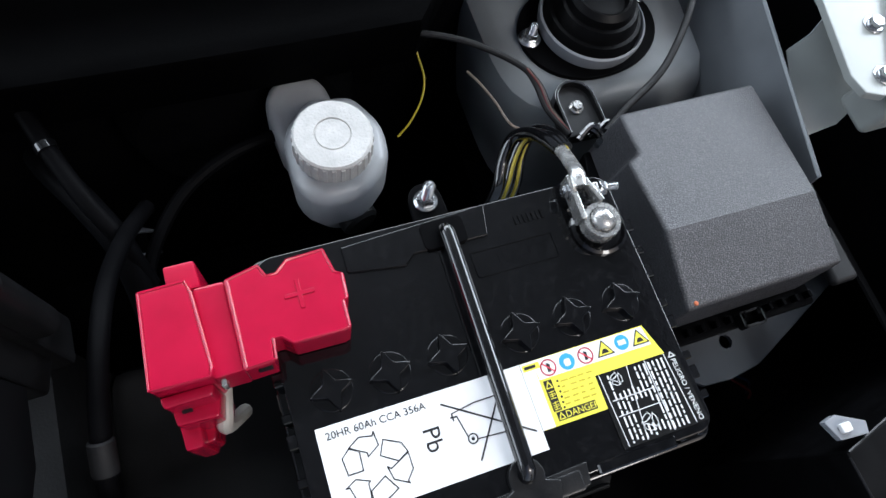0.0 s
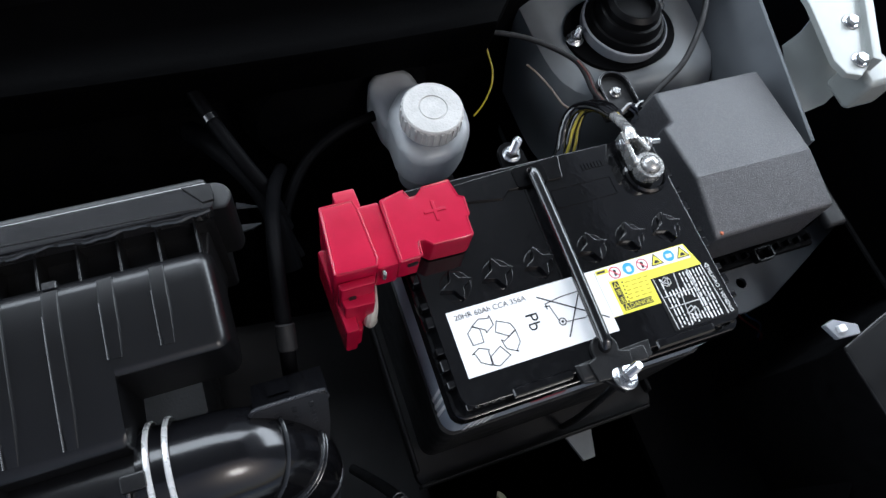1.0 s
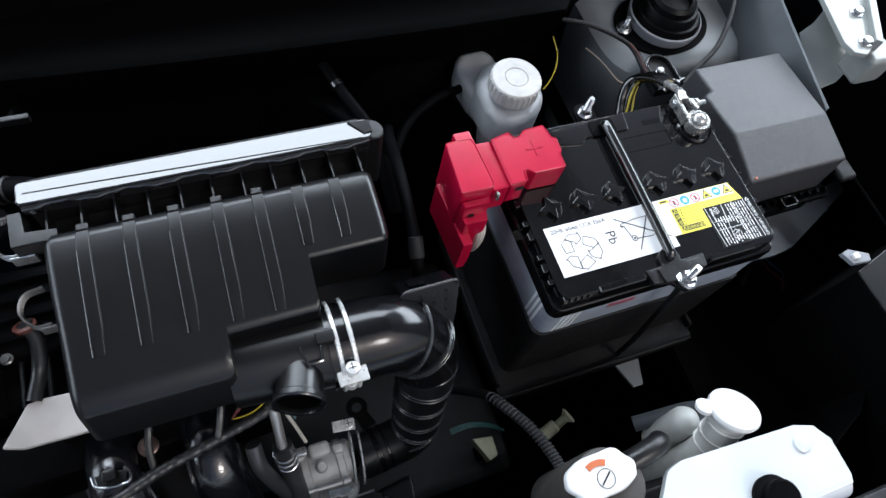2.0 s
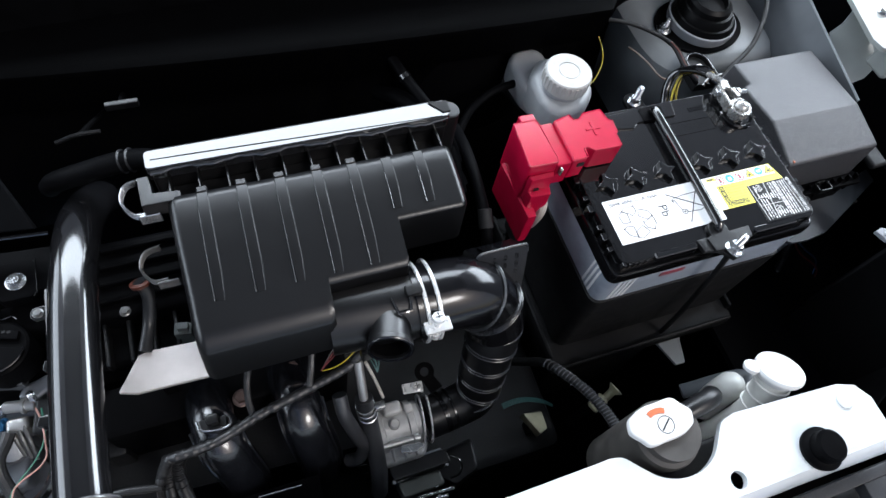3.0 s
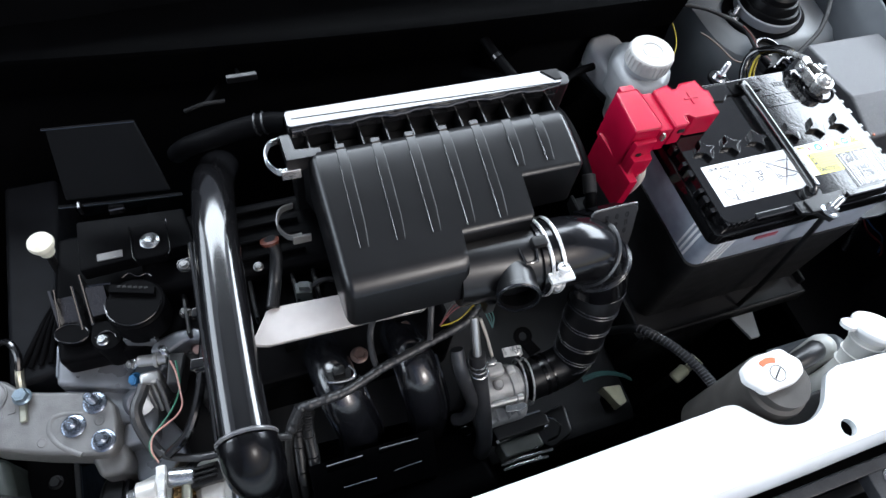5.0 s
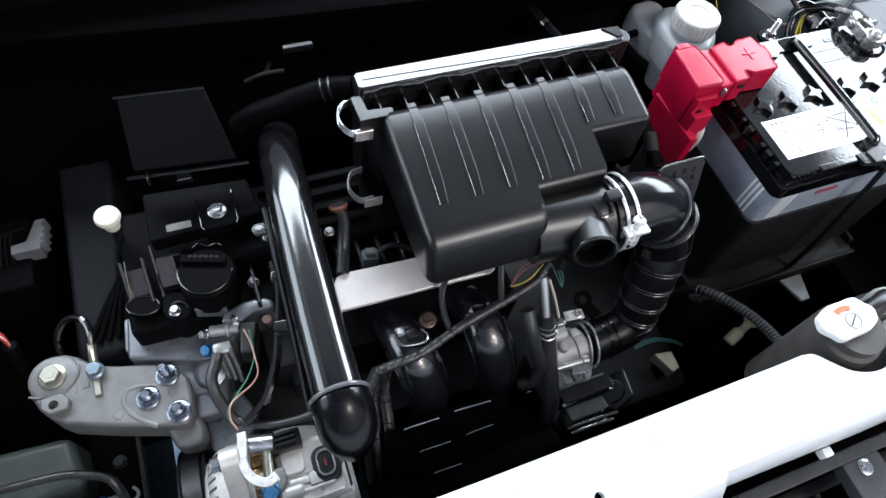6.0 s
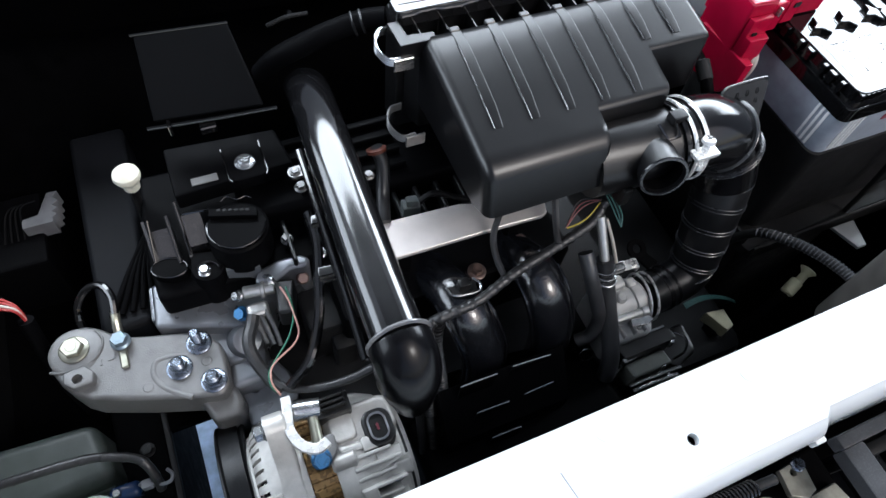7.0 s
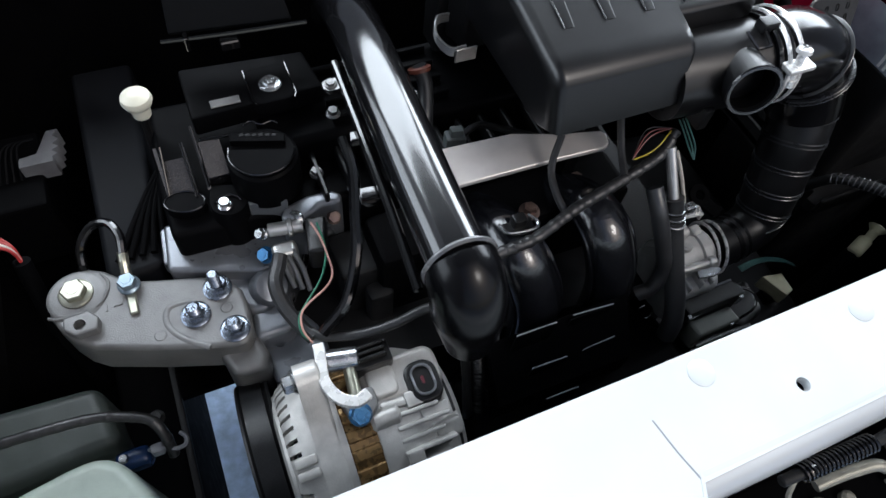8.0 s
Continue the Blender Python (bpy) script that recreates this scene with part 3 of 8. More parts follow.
for k in range(4):
    x = BX0 + 0.012 + k * 0.0055
    part("stripe", box(B(), (x, BY0 - 0.0029, BZ - 0.074), (x + 0.0028, BY0 - 0.0018, BZ - 0.024)), LAB_WHITE, bat, "white printed stripe")
for k in range(3):
    y = BY0 + 0.012 + k * 0.006
    part("stripe", box(B(), (BX0 - 0.0029, y, BZ - 0.074), (BX0 - 0.0018, y + 0.0026, BZ - 0.024)), LAB_WHITE, bat, "white printed stripe")
bm = prism(B(), rounded(BX0 - 0.0045, BY0 - 0.0045, BX1 + 0.0045, BY1 + 0.0045, 0.012, 5), BZ - 0.204, BZ - 0.076, 0.0015)
part("sleeve", bm, BLACK_MATT, bat, "black insulating sleeve round the case")
bm = box(B(), (BX0 + 0.062, BY0 - 0.0030, BZ - 0.046), (BX0 + 0.090, BY0 - 0.0018, BZ - 0.040))
part("red_print", bm, PRINT_RED, bat, "red printed bar")
bm = prism(B(), rounded(BX0 - 0.0035, BY0 - 0.0035, BX1 + 0.0035, BY1 + 0.0035, 0.010, 5), BZ - 0.030, BZ - 0.014, 0.003)
prism(bm, rounded(BX0 + 0.002, BY0 + 0.002, BX1 - 0.002, BY1 - 0.002, 0.010, 5), BZ - 0.016, BZ, 0.0012)
lid = part("lid", bm, LID, bat, "gloss black plastic battery lid")
# raised deck at the rear, with its step and rim lines
bm = prism(B(), [(BX0 + 0.052, 0.134), (BX0 + 0.052, 0.118), (0.068, 0.113), (0.075, 0.119), (0.122, 0.119), (0.126, 0.139)], BZ - 0.002, BZ + 0.0022, 0.0008)
part("deck", bm, LID, lid)
# teeth along the lid's sides
for k, y in enumerate((-0.012, 0.0, 0.012, 0.032, 0.046, 0.066, 0.082, 0.098)):
    for x, sd in ((BX1 - 0.004, 1), (BX0 + 0.004, -1)):
        part("tooth", box(B(), (min(x, x + 0.007 * sd), y, BZ - 0.012), (max(x, x + 0.007 * sd), y + 0.005 + 0.003 * (k % 2), BZ - 0.0012), 0.0006, 1), LID, lid)
for k in range(9):
    x = BX0 + 0.004 + k * 0.006 if k < 5 else BX1 - 0.05 + (k - 5) * 0.012
    part("tooth", box(B(), (x, BY0 + 0.001, BZ - 0.010), (x + 0.004, BY0 + 0.006, BZ - 0.001), 0.0005, 1), LID, lid)
part("front_bar", box(B(), (0.02, BY0 - 0.0005, BZ - 0.006), (0.066, BY0 + 0.006, BZ + 0.0012), 0.001, 1), LID, lid)
part("front_bar", box(B(), (0.135, BY0 - 0.0005, BZ - 0.006), (0.185, BY0 + 0.006, BZ + 0.0012), 0.001, 1), LID, lid)
# six filler plugs with a four-armed grip
for x in (0.008, 0.041, 0.075, 0.120, 0.154, 0.187):
    bm = lathe(B(), [(0, 0.0004), (0.0112, 0.0004), (0.0116, 0.0002), (0.0118, -0.001)], (x, 0.056, BZ), (x, 0.056, 2), 32)
    star = []
    for k in range(4):
        a0 = k * math.tau / 4 + 0.15
        for m_ in range(8):
            u = m_ / 8
            f = 1 - 0.56 * math.sin(math.pi * u) ** 0.75
            star.append((x + 0.0128 * math.cos(a0 + u * math.tau / 4) * f, 0.056 + 0.0128 * math.sin(a0 + u * math.tau / 4) * f))
    prism(bm, star, BZ, BZ + 0.0050, 0.0008)
    part("filler_plug", bm, LID, bat)
bm = lathe(B(), [(0.018, -0.002), (0.0185, 0.002), (0.0165, 0.003), (0.015, 0.0015), (0.016, 0.001), (0, 0.001)], (0.193, 0.105, BZ), (0.193, 0.105, 2), 32)
part("terminal_boss", bm, LID, bat)
bm = lathe(B(), [(0.0085, 0), (0.0078, 0.017), (0.0074, 0.0185), (0.0058, 0.0200), (0.0030, 0.0210), (0, 0.0213)], (0.190, 0.105, BZ), (0.190, 0.105, 2), 32)
part("terminal_post", bm, LEAD, bat, "grey lead post")

# labels
zt = BZ + 0.0004
bm = box(B(), (-0.006, -0.010, BZ - 0.001), (0.1125, 0.0385, zt))
lab = part("white_label", bm, LAB_WHITE, bat, "white printed paper label")
bm = prism(B(), [(0.1127, 0.0385), (0.1127, 0.0), (0.1535, 0.0), (0.1535, 0.0195), (0.2, 0.0195), (0.1935, 0.0390)], BZ - 0.001, zt)
yel = part("yellow_label", bm, LAB_YELLOW, bat, "yellow and white warning label")
bm = prism(B(), [(0.1127, 0.0384), (0.1127, 0.0315), (0.121, 0.0315), (0.121, 0.0268), (0.1945, 0.0268), (0.1925, 0.0384)], zt - 0.0002, zt + 0.0002)
# Left strip of the yellow, painted white for its overexposed glare.
box(bm, (0.1127, 0.0002, zt - 0.0003), (0.1205, 0.0316, zt + 0.00015))
part("white_band", bm, LAB_WHITE, yel, "white band with warning signs, and a left strip whitened for glare")
bm = prism(B(), [(0.1535, 0.0193), (0.1535, -0.0235), (0.2095, -0.0235), (0.2065, 0.0193)], BZ - 0.001, zt + 0.0001)
blk = part("black_label", bm, LAB_BLACK, bat, "black label with small white print")
zi, zj = zt, zt + 0.0003
text("lettering", "20HR 60Ah CCA 356A", 0.0058, (-0.0015, 0.0312, zi + 0.0001), INK, lab)
text("lettering", "Pb", 0.0135, (0.0485, 0.0215, zi + 0.0001), INK, lab, rz=-90)
# recycling sign of three bent arrows, outlined: each a tail and a head
bm = B()
for outline in (
        [(0.004, 0.020), (0.005, 0.011), (0.013, 0.011), (0.0135, 0.021), (0.0085, 0.0238)],
        [(0.0088, 0.0242), (0.015, 0.028), (0.022, 0.0265), (0.0232, 0.0285), (0.024, 0.021), (0.0172, 0.0168), (0.0174, 0.019), (0.0138, 0.021)],
        [(0.027, 0.023), (0.036, 0.0185), (0.038, 0.0132), (0.032, 0.010), (0.0235, 0.0155)],
        [(0.038, 0.0128), (0.0382, 0.004), (0.034, -0.0008), (0.0345, -0.0022), (0.027, 0.002), (0.0255, 0.009), (0.0272, 0.0075), (0.032, 0.0098)],
        [(0.023, 0.005), (0.028, -0.003), (0.018, -0.008), (0.014, -0.0062), (0.0142, 0.0)],
        [(0.0138, 0.0), (0.013, -0.006), (0.006, -0.002), (0.004, 0.005), (0.002, 0.005), (0.008, 0.008), (0.015, 0.005), (0.0138, 0.004)]):
    stroke(bm, outline, 0.0006, zi, zj, True)
part("recycling_sign", bm, INK, lab, "black outline of recycling arrows")
rc = (0.0, 0.0)
def rot2(p, a):
    c, s = math.cos(radians(a)), math.sin(radians(a))
    return (rc[0] + (p[0] * c - p[1] * s), rc[1] + (p[0] * s + p[1] * c))
a2 = [(-0.0135, 0.0015), (-0.0095, 0.0085), (-0.002, 0.0128), (0.001, 0.0125), (0.0005, 0.015), (0.0045, 0.009), (-0.0005, 0.0035), (-0.0005, 0.0055), (-0.0045, 0.0025)]
# crossed-out bin, lying on its side
bm = B()
stroke(bm, [(0.0655, 0.0225), (0.069, 0.0222)], 0.0009, zi, zj)
stroke(bm, [(0.0665, 0.0205), (0.0665, 0.0245)], 0.0007, zi, zj)
stroke(bm, [(0.067, 0.0245), (0.080, 0.0265), (0.094, 0.0268), (0.099, 0.023), (0.100, 0.016), (0.0975, 0.009), (0.092, 0.0065), (0.077, 0.0075)], 0.0006, zi, zj)
stroke(bm, [(0.069, 0.0215), (0.0715, 0.0105)], 0.0006, zi, zj)
stroke(bm, circle(0.0738, 0.0085, 0.0026, 18), 0.0007, zi, zj, True)
prism(bm, circle(0.0738, 0.0085, 0.0010, 10), zi, zj)
stroke(bm, [(0.0625, 0.031), (0.109, 0.0015)], 0.0009, zi, zj)
stroke(bm, [(0.0745, -0.0035), (0.1005, 0.0345)], 0.0009, zi, zj)
part("bin_sign", bm, INK, lab, "black crossed-out bin sign")
# warning signs in a row
zk = zt + 0.0002
for i, x in enumerate((0.1285, 0.1405, 0.1525)):
    if i == 1:
        bm = prism(B(), circle(x, 0.0322, 0.0048, 24), zk, zk + 0.0002)
        s = part("blue_sign", bm, INK_BLUE, yel, "round blue sign")
        bm = prism(B(), rounded(x - 0.002, 0.0296, x + 0.002, 0.0338, 0.001, 2), zk + 0.0002, zk + 0.0003)
        part("mark", bm, INK_WHITE, s)
    else:
        bm = stroke(B(), circle(x, 0.0322, 0.0045, 24), 0.0008, zk, zk + 0.0002, True)
        stroke(bm, [(x - 0.003, 0.0352), (x + 0.003, 0.0292)], 0.0008, zk, zk + 0.0002)
        s = part("ban_sign", bm, INK_RED, yel, "round red ban sign")
        bm = prism(B(), [(x - 0.001, 0.0295), (x + 0.001, 0.0295), (x + 0.0014, 0.034), (x - 0.0006, 0.035)], zk, zk + 0.0001)
        part("mark", bm, INK, s)
bm = prism(B(), circle(0.177, 0.0330, 0.0046, 24), zk, zk + 0.0002)
s = part("blue_sign", bm, INK_BLUE, yel, "round blue sign")
part("mark", prism(B(), [(0.1745, 0.0315), (0.1795, 0.0315), (0.1795, 0.0345), (0.1745, 0.0345)], zk + 0.0002, zk + 0.0003), INK_WHITE, s)
for x in (0.165, 0.1885):
    tri3 = [(x - 0.0052, 0.0288), (x + 0.0052, 0.0288), (x, 0.0374)]
    s = part("triangle_sign", prism(B(), tri3, zk, zk + 0.00015), LAB_YELLOW, yel, "yellow warning triangle")
    bm = stroke(B(), tri3, 0.0006, zk, zk + 0.0003, True)
    prism(bm, [(x - 0.0025, 0.0300), (x + 0.0025, 0.0300), (x + 0.001, 0.0325), (x - 0.001, 0.0325)], zk, zk + 0.0003)
    part("mark", bm, INK, s)
part("warning_block", box(B(), (0.1235, 0.0022, zt - 0.0001), (0.1480, 0.0072, zt + 0.0002)), INK, yel)
text("lettering", "DANGER", 0.0052, (0.1285, 0.0029, zt + 0.0002), LAB_YELLOW, yel, depth=0.0002)
bm = stroke(B(), [(0.1242, 0.0030), (0.1278, 0.0030), (0.1260, 0.0064)], 0.0006, zt + 0.0001, zt + 0.0003, True)
part("mark", bm, LAB_YELLOW, yel)
part("warning_block", box(B(), (0.1225, 0.0078, zt - 0.0001), (0.1275, 0.0255, zt + 0.0002)), INK, yel)
bm = stroke(B(), [(0.1232, 0.0210), (0.1268, 0.0210), (0.1250, 0.0246)], 0.0006, zt + 0.0001, zt + 0.0003, True)
for y in (0.0150, 0.0088):
    for j in range(4):
        stroke(bm, [(0.1234, y + 0.0012 * j), (0.1268, y + 0.0012 * j + 0.0003 * (j % 2))], 0.0004, zt + 0.0001, zt + 0.0003)
    stroke(bm, [(0.1250, y), (0.1250, y + 0.004)], 0.0004, zt + 0.0001, zt + 0.0003)
part("mark", bm, LAB_YELLOW, yel)
bm = B()
random.seed(11)
for i in range(5):
    for j in range(4):
        x = 0.1305 + j * 0.0055 + i * 0.0005
        box(bm, (x, 0.0095 + i * 0.0032, zt - 0.0001), (x + random.uniform(0.002, 0.0048), 0.0104 + i * 0.0032, zt + 0.0001))
part("small_print", bm, mat("ochre_ink", (0.45, 0.36, 0.03), 0.4, bump=0.0), yel, "ochre small print")
bm = B()
for k in range(6):
    prism(bm, circle(0.1293 + 0.0003 * k, 0.0085 + k * 0.0030, 0.0007, 10), zt - 0.0001, zt + 0.0002)
box(bm, (0.1145, 0.0345, zt - 0.0001), (0.1215, 0.0362, zt + 0.0003))
part("bullets", bm, INK, yel)
part("yellow_tab", box(B(), (0.1135, 0.0335, zt - 0.0001), (0.1240, 0.0372, zt + 0.00025)), LAB_YELLOW, yel)
# black label print
text("lettering", "PELIGRO / VENENO", 0.0043, (0.2020, 0.0150, zt + 0.0002), INK_WHITE, blk, rz=-87, depth=0.0002)
bm = stroke(B(), [(0.2015, 0.0163), (0.2055, 0.0163), (0.2035, 0.0190)], 0.0006, zt, zt + 0.0003, True)
part("mark", bm, INK_WHITE, blk, "white warning triangle")
for q0, q1 in (((0.1990, 0.0190), (0.2015, -0.0225)), ((0.1858, 0.0190), (0.1868, -0.0225)), ((0.1570, -0.0225), (0.1555, 0.0190)), ((0.1740, 0.0190), (0.1690, -0.0225)), ((0.1580, 0.0030), (0.1850, 0.0030)), ((0.1580, -0.0060), (0.1850, -0.0060))):
    part("rule", stroke(B(), [q0, q1], 0.0005, zt, zt + 0.0003), INK_WHITE, blk, "thin white rule")
bm = B()
random.seed(21)
for col in range(13):
    x = 0.1600 + col * 0.0030
    if 0.1840 < x < 0.1868:
        continue
    y = 0.0175
    while y > -0.021:
        w = random.uniform(0.0015, 0.007)
        if not (0.168 < x < 0.184 and -0.013 < y < -0.001) and not (0.162 < x < 0.176 and y > 0.008):
            box(bm, (x, max(y - w, -0.022), zt - 0.0001), (x + 0.0011, y, zt + 0.0002))
        y -= w + 0.0010
part("small_print", bm, INK_WHITE, blk, "white small print")
bm = B()
for ang in (0, 120, 240):
    rc = (0.1650, 0.0140)
    stroke(bm, [rot2((p[0] * 0.28, p[1] * 0.28), ang) for p in a2], 0.0004, zt, zt + 0.0003, True)
    rc = (0.1745, -0.0140)
    stroke(bm, [rot2((p[0] * 0.38, p[1] * 0.38), ang) for p in a2], 0.0005, zt, zt + 0.0003, True)
    rc = (0.193, -0.004)
    stroke(bm, circle(0.193, -0.004 + 0.0 * ang, 0.0022, 14), 0.0004, zt, zt + 0.0003, True)
part("mark", bm, INK_WHITE, blk)
# moulded size mark and its frame, read from the rear
text("moulded_mark", "55D23L", 0.0115, (0.1575, 0.1075, BZ - 0.0001), LID, lid, rz=180, depth=0.0006)
bm = stroke(B(), rounded(0.108, 0.0945, 0.1615, 0.1105, 0.001, 1), 0.0006, BZ - 0.0005, BZ + 0.0006, True)
part("moulded_frame", bm, LID, lid)
bm = B()
for k in range(7):
    box(bm, (0.142 + 0.003 * k, 0.121, BZ - 0.0005), (0.1438 + 0.003 * k, 0.1265, BZ + 0.0007))
part("moulded_mark", bm, LID, lid)

# tray and hold-down
tray = thing("battery_tray", (0.098, 0.05, 0.585), "black battery tray under the battery", "tray")
bm = prism(B(), rounded(BX0 - 0.014, BY0 - 0.030, BX1 + 0.014, BY1 + 0.014, 0.012), 0.590, 0.602, 0.002)
for a, b in (((BX0 - 0.014, BY0 - 0.030), (BX1 + 0.004, BY0 - 0.026)), ((BX0 - 0.014, BY0 - 0.015), (BX0 - 0.010, BY1 + 0.014)), ((BX1 + 0.010, BY0 - 0.015), (BX1 + 0.014, BY1 + 0.014))):
    part("lip", box(B(), (*a, 0.592), (*b, 0.614), 0.0015, 1), BLACK_MATT, tray)
part("pan", bm, BLACK_MATT, tray)
bm = prism(B(), [(0.135, -0.050), (0.172, -0.052), (0.162, -0.088), (0.148, -0.088)], 0.556, 0.560, 0.001)
part("support_tab", bm, PAINT_THIN, tray, "pale painted support tab")
bm = box(B(), (0.02, -0.03, 0.30), (0.20, 0.12, 0.589), 0.01)
part("support", bm, DARK_METAL, tray)

hd = thing("battery_clamp", (0.096, 0.056, BZ), "black steel battery hold-down bar with zinc nuts", "battery clamp")
bm = B()
path = [(0.0965, 0.128, BZ + 0.001), (0.0965, 0.1255, BZ + 0.006), (0.0965, 0.119, BZ + 0.0085), (0.0955, 0.05, BZ + 0.0090), (0.0945, -0.010, BZ + 0.0085), (0.0943, -0.0165, BZ + 0.006), (0.0943, -0.019, BZ + 0.001)]
sweep(bm, path, 0.0048, 16, 6)
part("bar", bm, BLACK_GLOSS, hd, "gloss black round bar")
bm = prism(B(), arc(0.0943, -0.0195, 0.0105, -20, 200, 12) + [(0.078, -0.026), (0.080, -0.040), (0.108, -0.042), (0.112, -0.026)], BZ, BZ + 0.004, 0.0012)
box(bm, (0.070, -0.036, BZ - 0.005), (0.125, -0.024, BZ + 0.002), 0.002)
prism(bm, [(0.068, -0.024), (0.070, -0.037), (0.085, -0.040), (0.097, -0.052), (0.107, -0.050), (0.113, -0.036), (0.128, -0.034), (0.130, -0.022)], BZ - 0.003, BZ + 0.0015, 0.001)
part("front_bracket", bm, BLACK, hd)
bm = prism(B(), arc(0.096, 0.158, 0.011, 0, 180, 10) + [(0.083, 0.122), (0.109, 0.122)], 0.803, 0.807, 0.001)
prism(bm, rounded(0.082, 0.118, 0.110, 0.136, 0.004), BZ, BZ + 0.003, 0.001)
part("rear_bracket", bm, DULL, hd)
part("nut", bolt(B(), (0.0955, 0.156, 0.807), 0.0060, 0.0075, 1.3, stud=0.016, stud_r=0.0038), ZINC, hd, "zinc nut on a threaded stud")
part("nut", bolt(B(), (0.100, -0.042, BZ + 0.0015), 0.0068, 0.0075, 1.5, stud=0.012, stud_r=0.0038, axis=(0.25, 0.15, 1)), ZINC, hd, "zinc nut on a threaded stud")
bm = sweep(B(), [(0.100, -0.042, BZ), (0.106, -0.0455, BZ - 0.05), (0.117, -0.05, BZ - 0.15), (0.124, -0.05, 0.60)], 0.003, 10, 6)
part("rod", bm, DARK_METAL, hd, "dark threaded hook rod")
bm = sweep(B(), [(0.0955, 0.156, 0.806), (0.0955, 0.157, 0.60)], 0.003, 10, 3)
part("rod", bm, DARK_METAL, hd, "dark threaded hook rod")

# ---- red terminal cover ----
rc_ = thing("terminal_cover", (-0.02, 0.10, 0.80), "red plastic positive terminal cover with moulded plus sign", "terminal cover")
bm = B()
blockA = [(-0.073, 0.127), (-0.049, 0.1275), (-0.047, 0.120), (-0.0445, 0.079), (-0.046, 0.074), (-0.076, 0.075)]
prism(bm, blockA, 0.790, 0.851, 0.0025, 3)
blockB = [(-0.0475, 0.1235), (-0.031, 0.1235), (-0.030, 0.074), (-0.0465, 0.074)]
prism(bm, blockB, 0.815, 0.846, 0.002)
blockC = [(-0.031, 0.1225), (-0.0135, 0.1265), (-0.0105, 0.1195), (-0.005, 0.1195), (0.002, 0.1255), (0.0225, 0.1265), (0.0255, 0.112), (0.0295, 0.110), (0.0285, 0.0955), (0.0262, 0.0945), (0.0258, 0.0800), (0.022, 0.0790), (-0.0045, 0.0795), (-0.0100, 0.0845), (-0.0145, 0.0845), (-0.0155, 0.0735), (-0.0310, 0.0730)]
prism(bm, blockC, 0.822, 0.8495, 0.0018, 3)
cover_ = part("cover", bm, RED, rc_)
# raised rims round the boxes' tops
for pts_, z_ in ((blockA, 0.851), (blockC, 0.8495)):
    cx_ = sum(q[0] for q in pts_) / len(pts_)
    cy_ = sum(q[1] for q in pts_) / len(pts_)
    bm = sweep(B(), [(cx_ + (q[0] - cx_) * 0.95, cy_ + (q[1] - cy_) * 0.955, z_ - 0.0002) for q in pts_ + pts_[:1]], 0.0008, 6, 1)
    part("rim", bm, RED, cover_)
bm = prism(B(), [(-0.060, 0.140), (-0.044, 0.140), (-0.043, 0.124), (-0.060, 0.124)], 0.80, 0.843, 0.0015)
part("rear_tab", bm, RED, rc_)
w_ = 0.0012
cross = [(w_, w_), (0.008, w_), (0.008, -w_), (w_, -w_), (w_, -0.008), (-w_, -0.008), (-w_, -w_), (-0.008, -w_), (-0.008, w_), (-w_, w_), (-w_, 0.008), (w_, 0.008)]
bm = prism(B(), [(0.0045 + a, 0.1045 + b) for a, b in reversed(cross)], 0.8485, 0.8503, 0.0004)
part("plus_sign", bm, RED, rc_)
bm = B()
prism(bm, [(-0.0745, 0.0745), (-0.047, 0.0745), (-0.049, 0.068), (-0.073, 0.068)], 0.803, 0.838, 0.002)
prism(bm, [(-0.0735, 0.074), (-0.047, 0.074), (-0.0505, 0.0600), (-0.0720, 0.0610)], 0.772, 0.820, 0.002)
prism(bm, [(-0.0775, 0.118), (-0.0640, 0.118), (-0.0640, 0.050), (-0.0740, 0.050)], 0.752, 0.80, 0.002)
prism(bm, [(-0.0740, 0.078), (-0.056, 0.078), (-0.060, 0.0535), (-0.0735, 0.0525)], 0.752, 0.785, 0.002)
part("skirt", bm, RED, rc_)
part("slot", box(B(), (-0.0675, 0.0665, 0.8205), (-0.0625, 0.0685, 0.8235)), BLACK_MATT, rc_)
part("slot", box(B(), (-0.0245, 0.0722, 0.839), (-0.0175, 0.0740, 0.8435)), BLACK_MATT, rc_)
part("clip", box(B(), (-0.0435, 0.0695, 0.834), (-0.0405, 0.0740, 0.8435), 0.001), LEAD, rc_, "bare metal clip")
bm = sweep(B(), [(-0.048, 0.080, 0.80), (-0.0505, 0.066, 0.797), (-0.053, 0.060, 0.788), (-0.052, 0.062, 0.772), (-0.046, 0.072, 0.74)], 0.0048, 10, 6)
single("positive_cable", bm, WIRE_WHITE, "pale cable leaving the red terminal cover", "cable")

# ---- negative clamp ----
ng = thing("terminal_clamp", (0.19, 0.12, 0.83), "bare metal negative terminal clamp with bolt", "terminal clamp")
bm = lathe(B(), [(0.0088, 0.002), (0.0115, 0.002), (0.0122, 0.003), (0.0122, 0.010), (0.0116, 0.0115), (0.0085, 0.0115)], (0.190, 0.105, BZ + 0.004), (0.190, 0.105, 2), 28)
for q0, q1 in (((0.1785, 0.108), (0.1795, 0.138)), ((0.1945, 0.1165), (0.1865, 0.140))):
    d_ = V(q1[0] - q0[0], q1[1] - q0[1], 0).normalized() * 0.0019
    prism(bm, [(q0[0] + d_.y, q0[1] - d_.x), (q1[0] + d_.y, q1[1] - d_.x), (q1[0] - d_.y, q1[1] + d_.x), (q0[0] - d_.y, q0[1] + d_.x)], 0.826, 0.8375, 0.0008)
part("ring", bm, LEAD, ng)
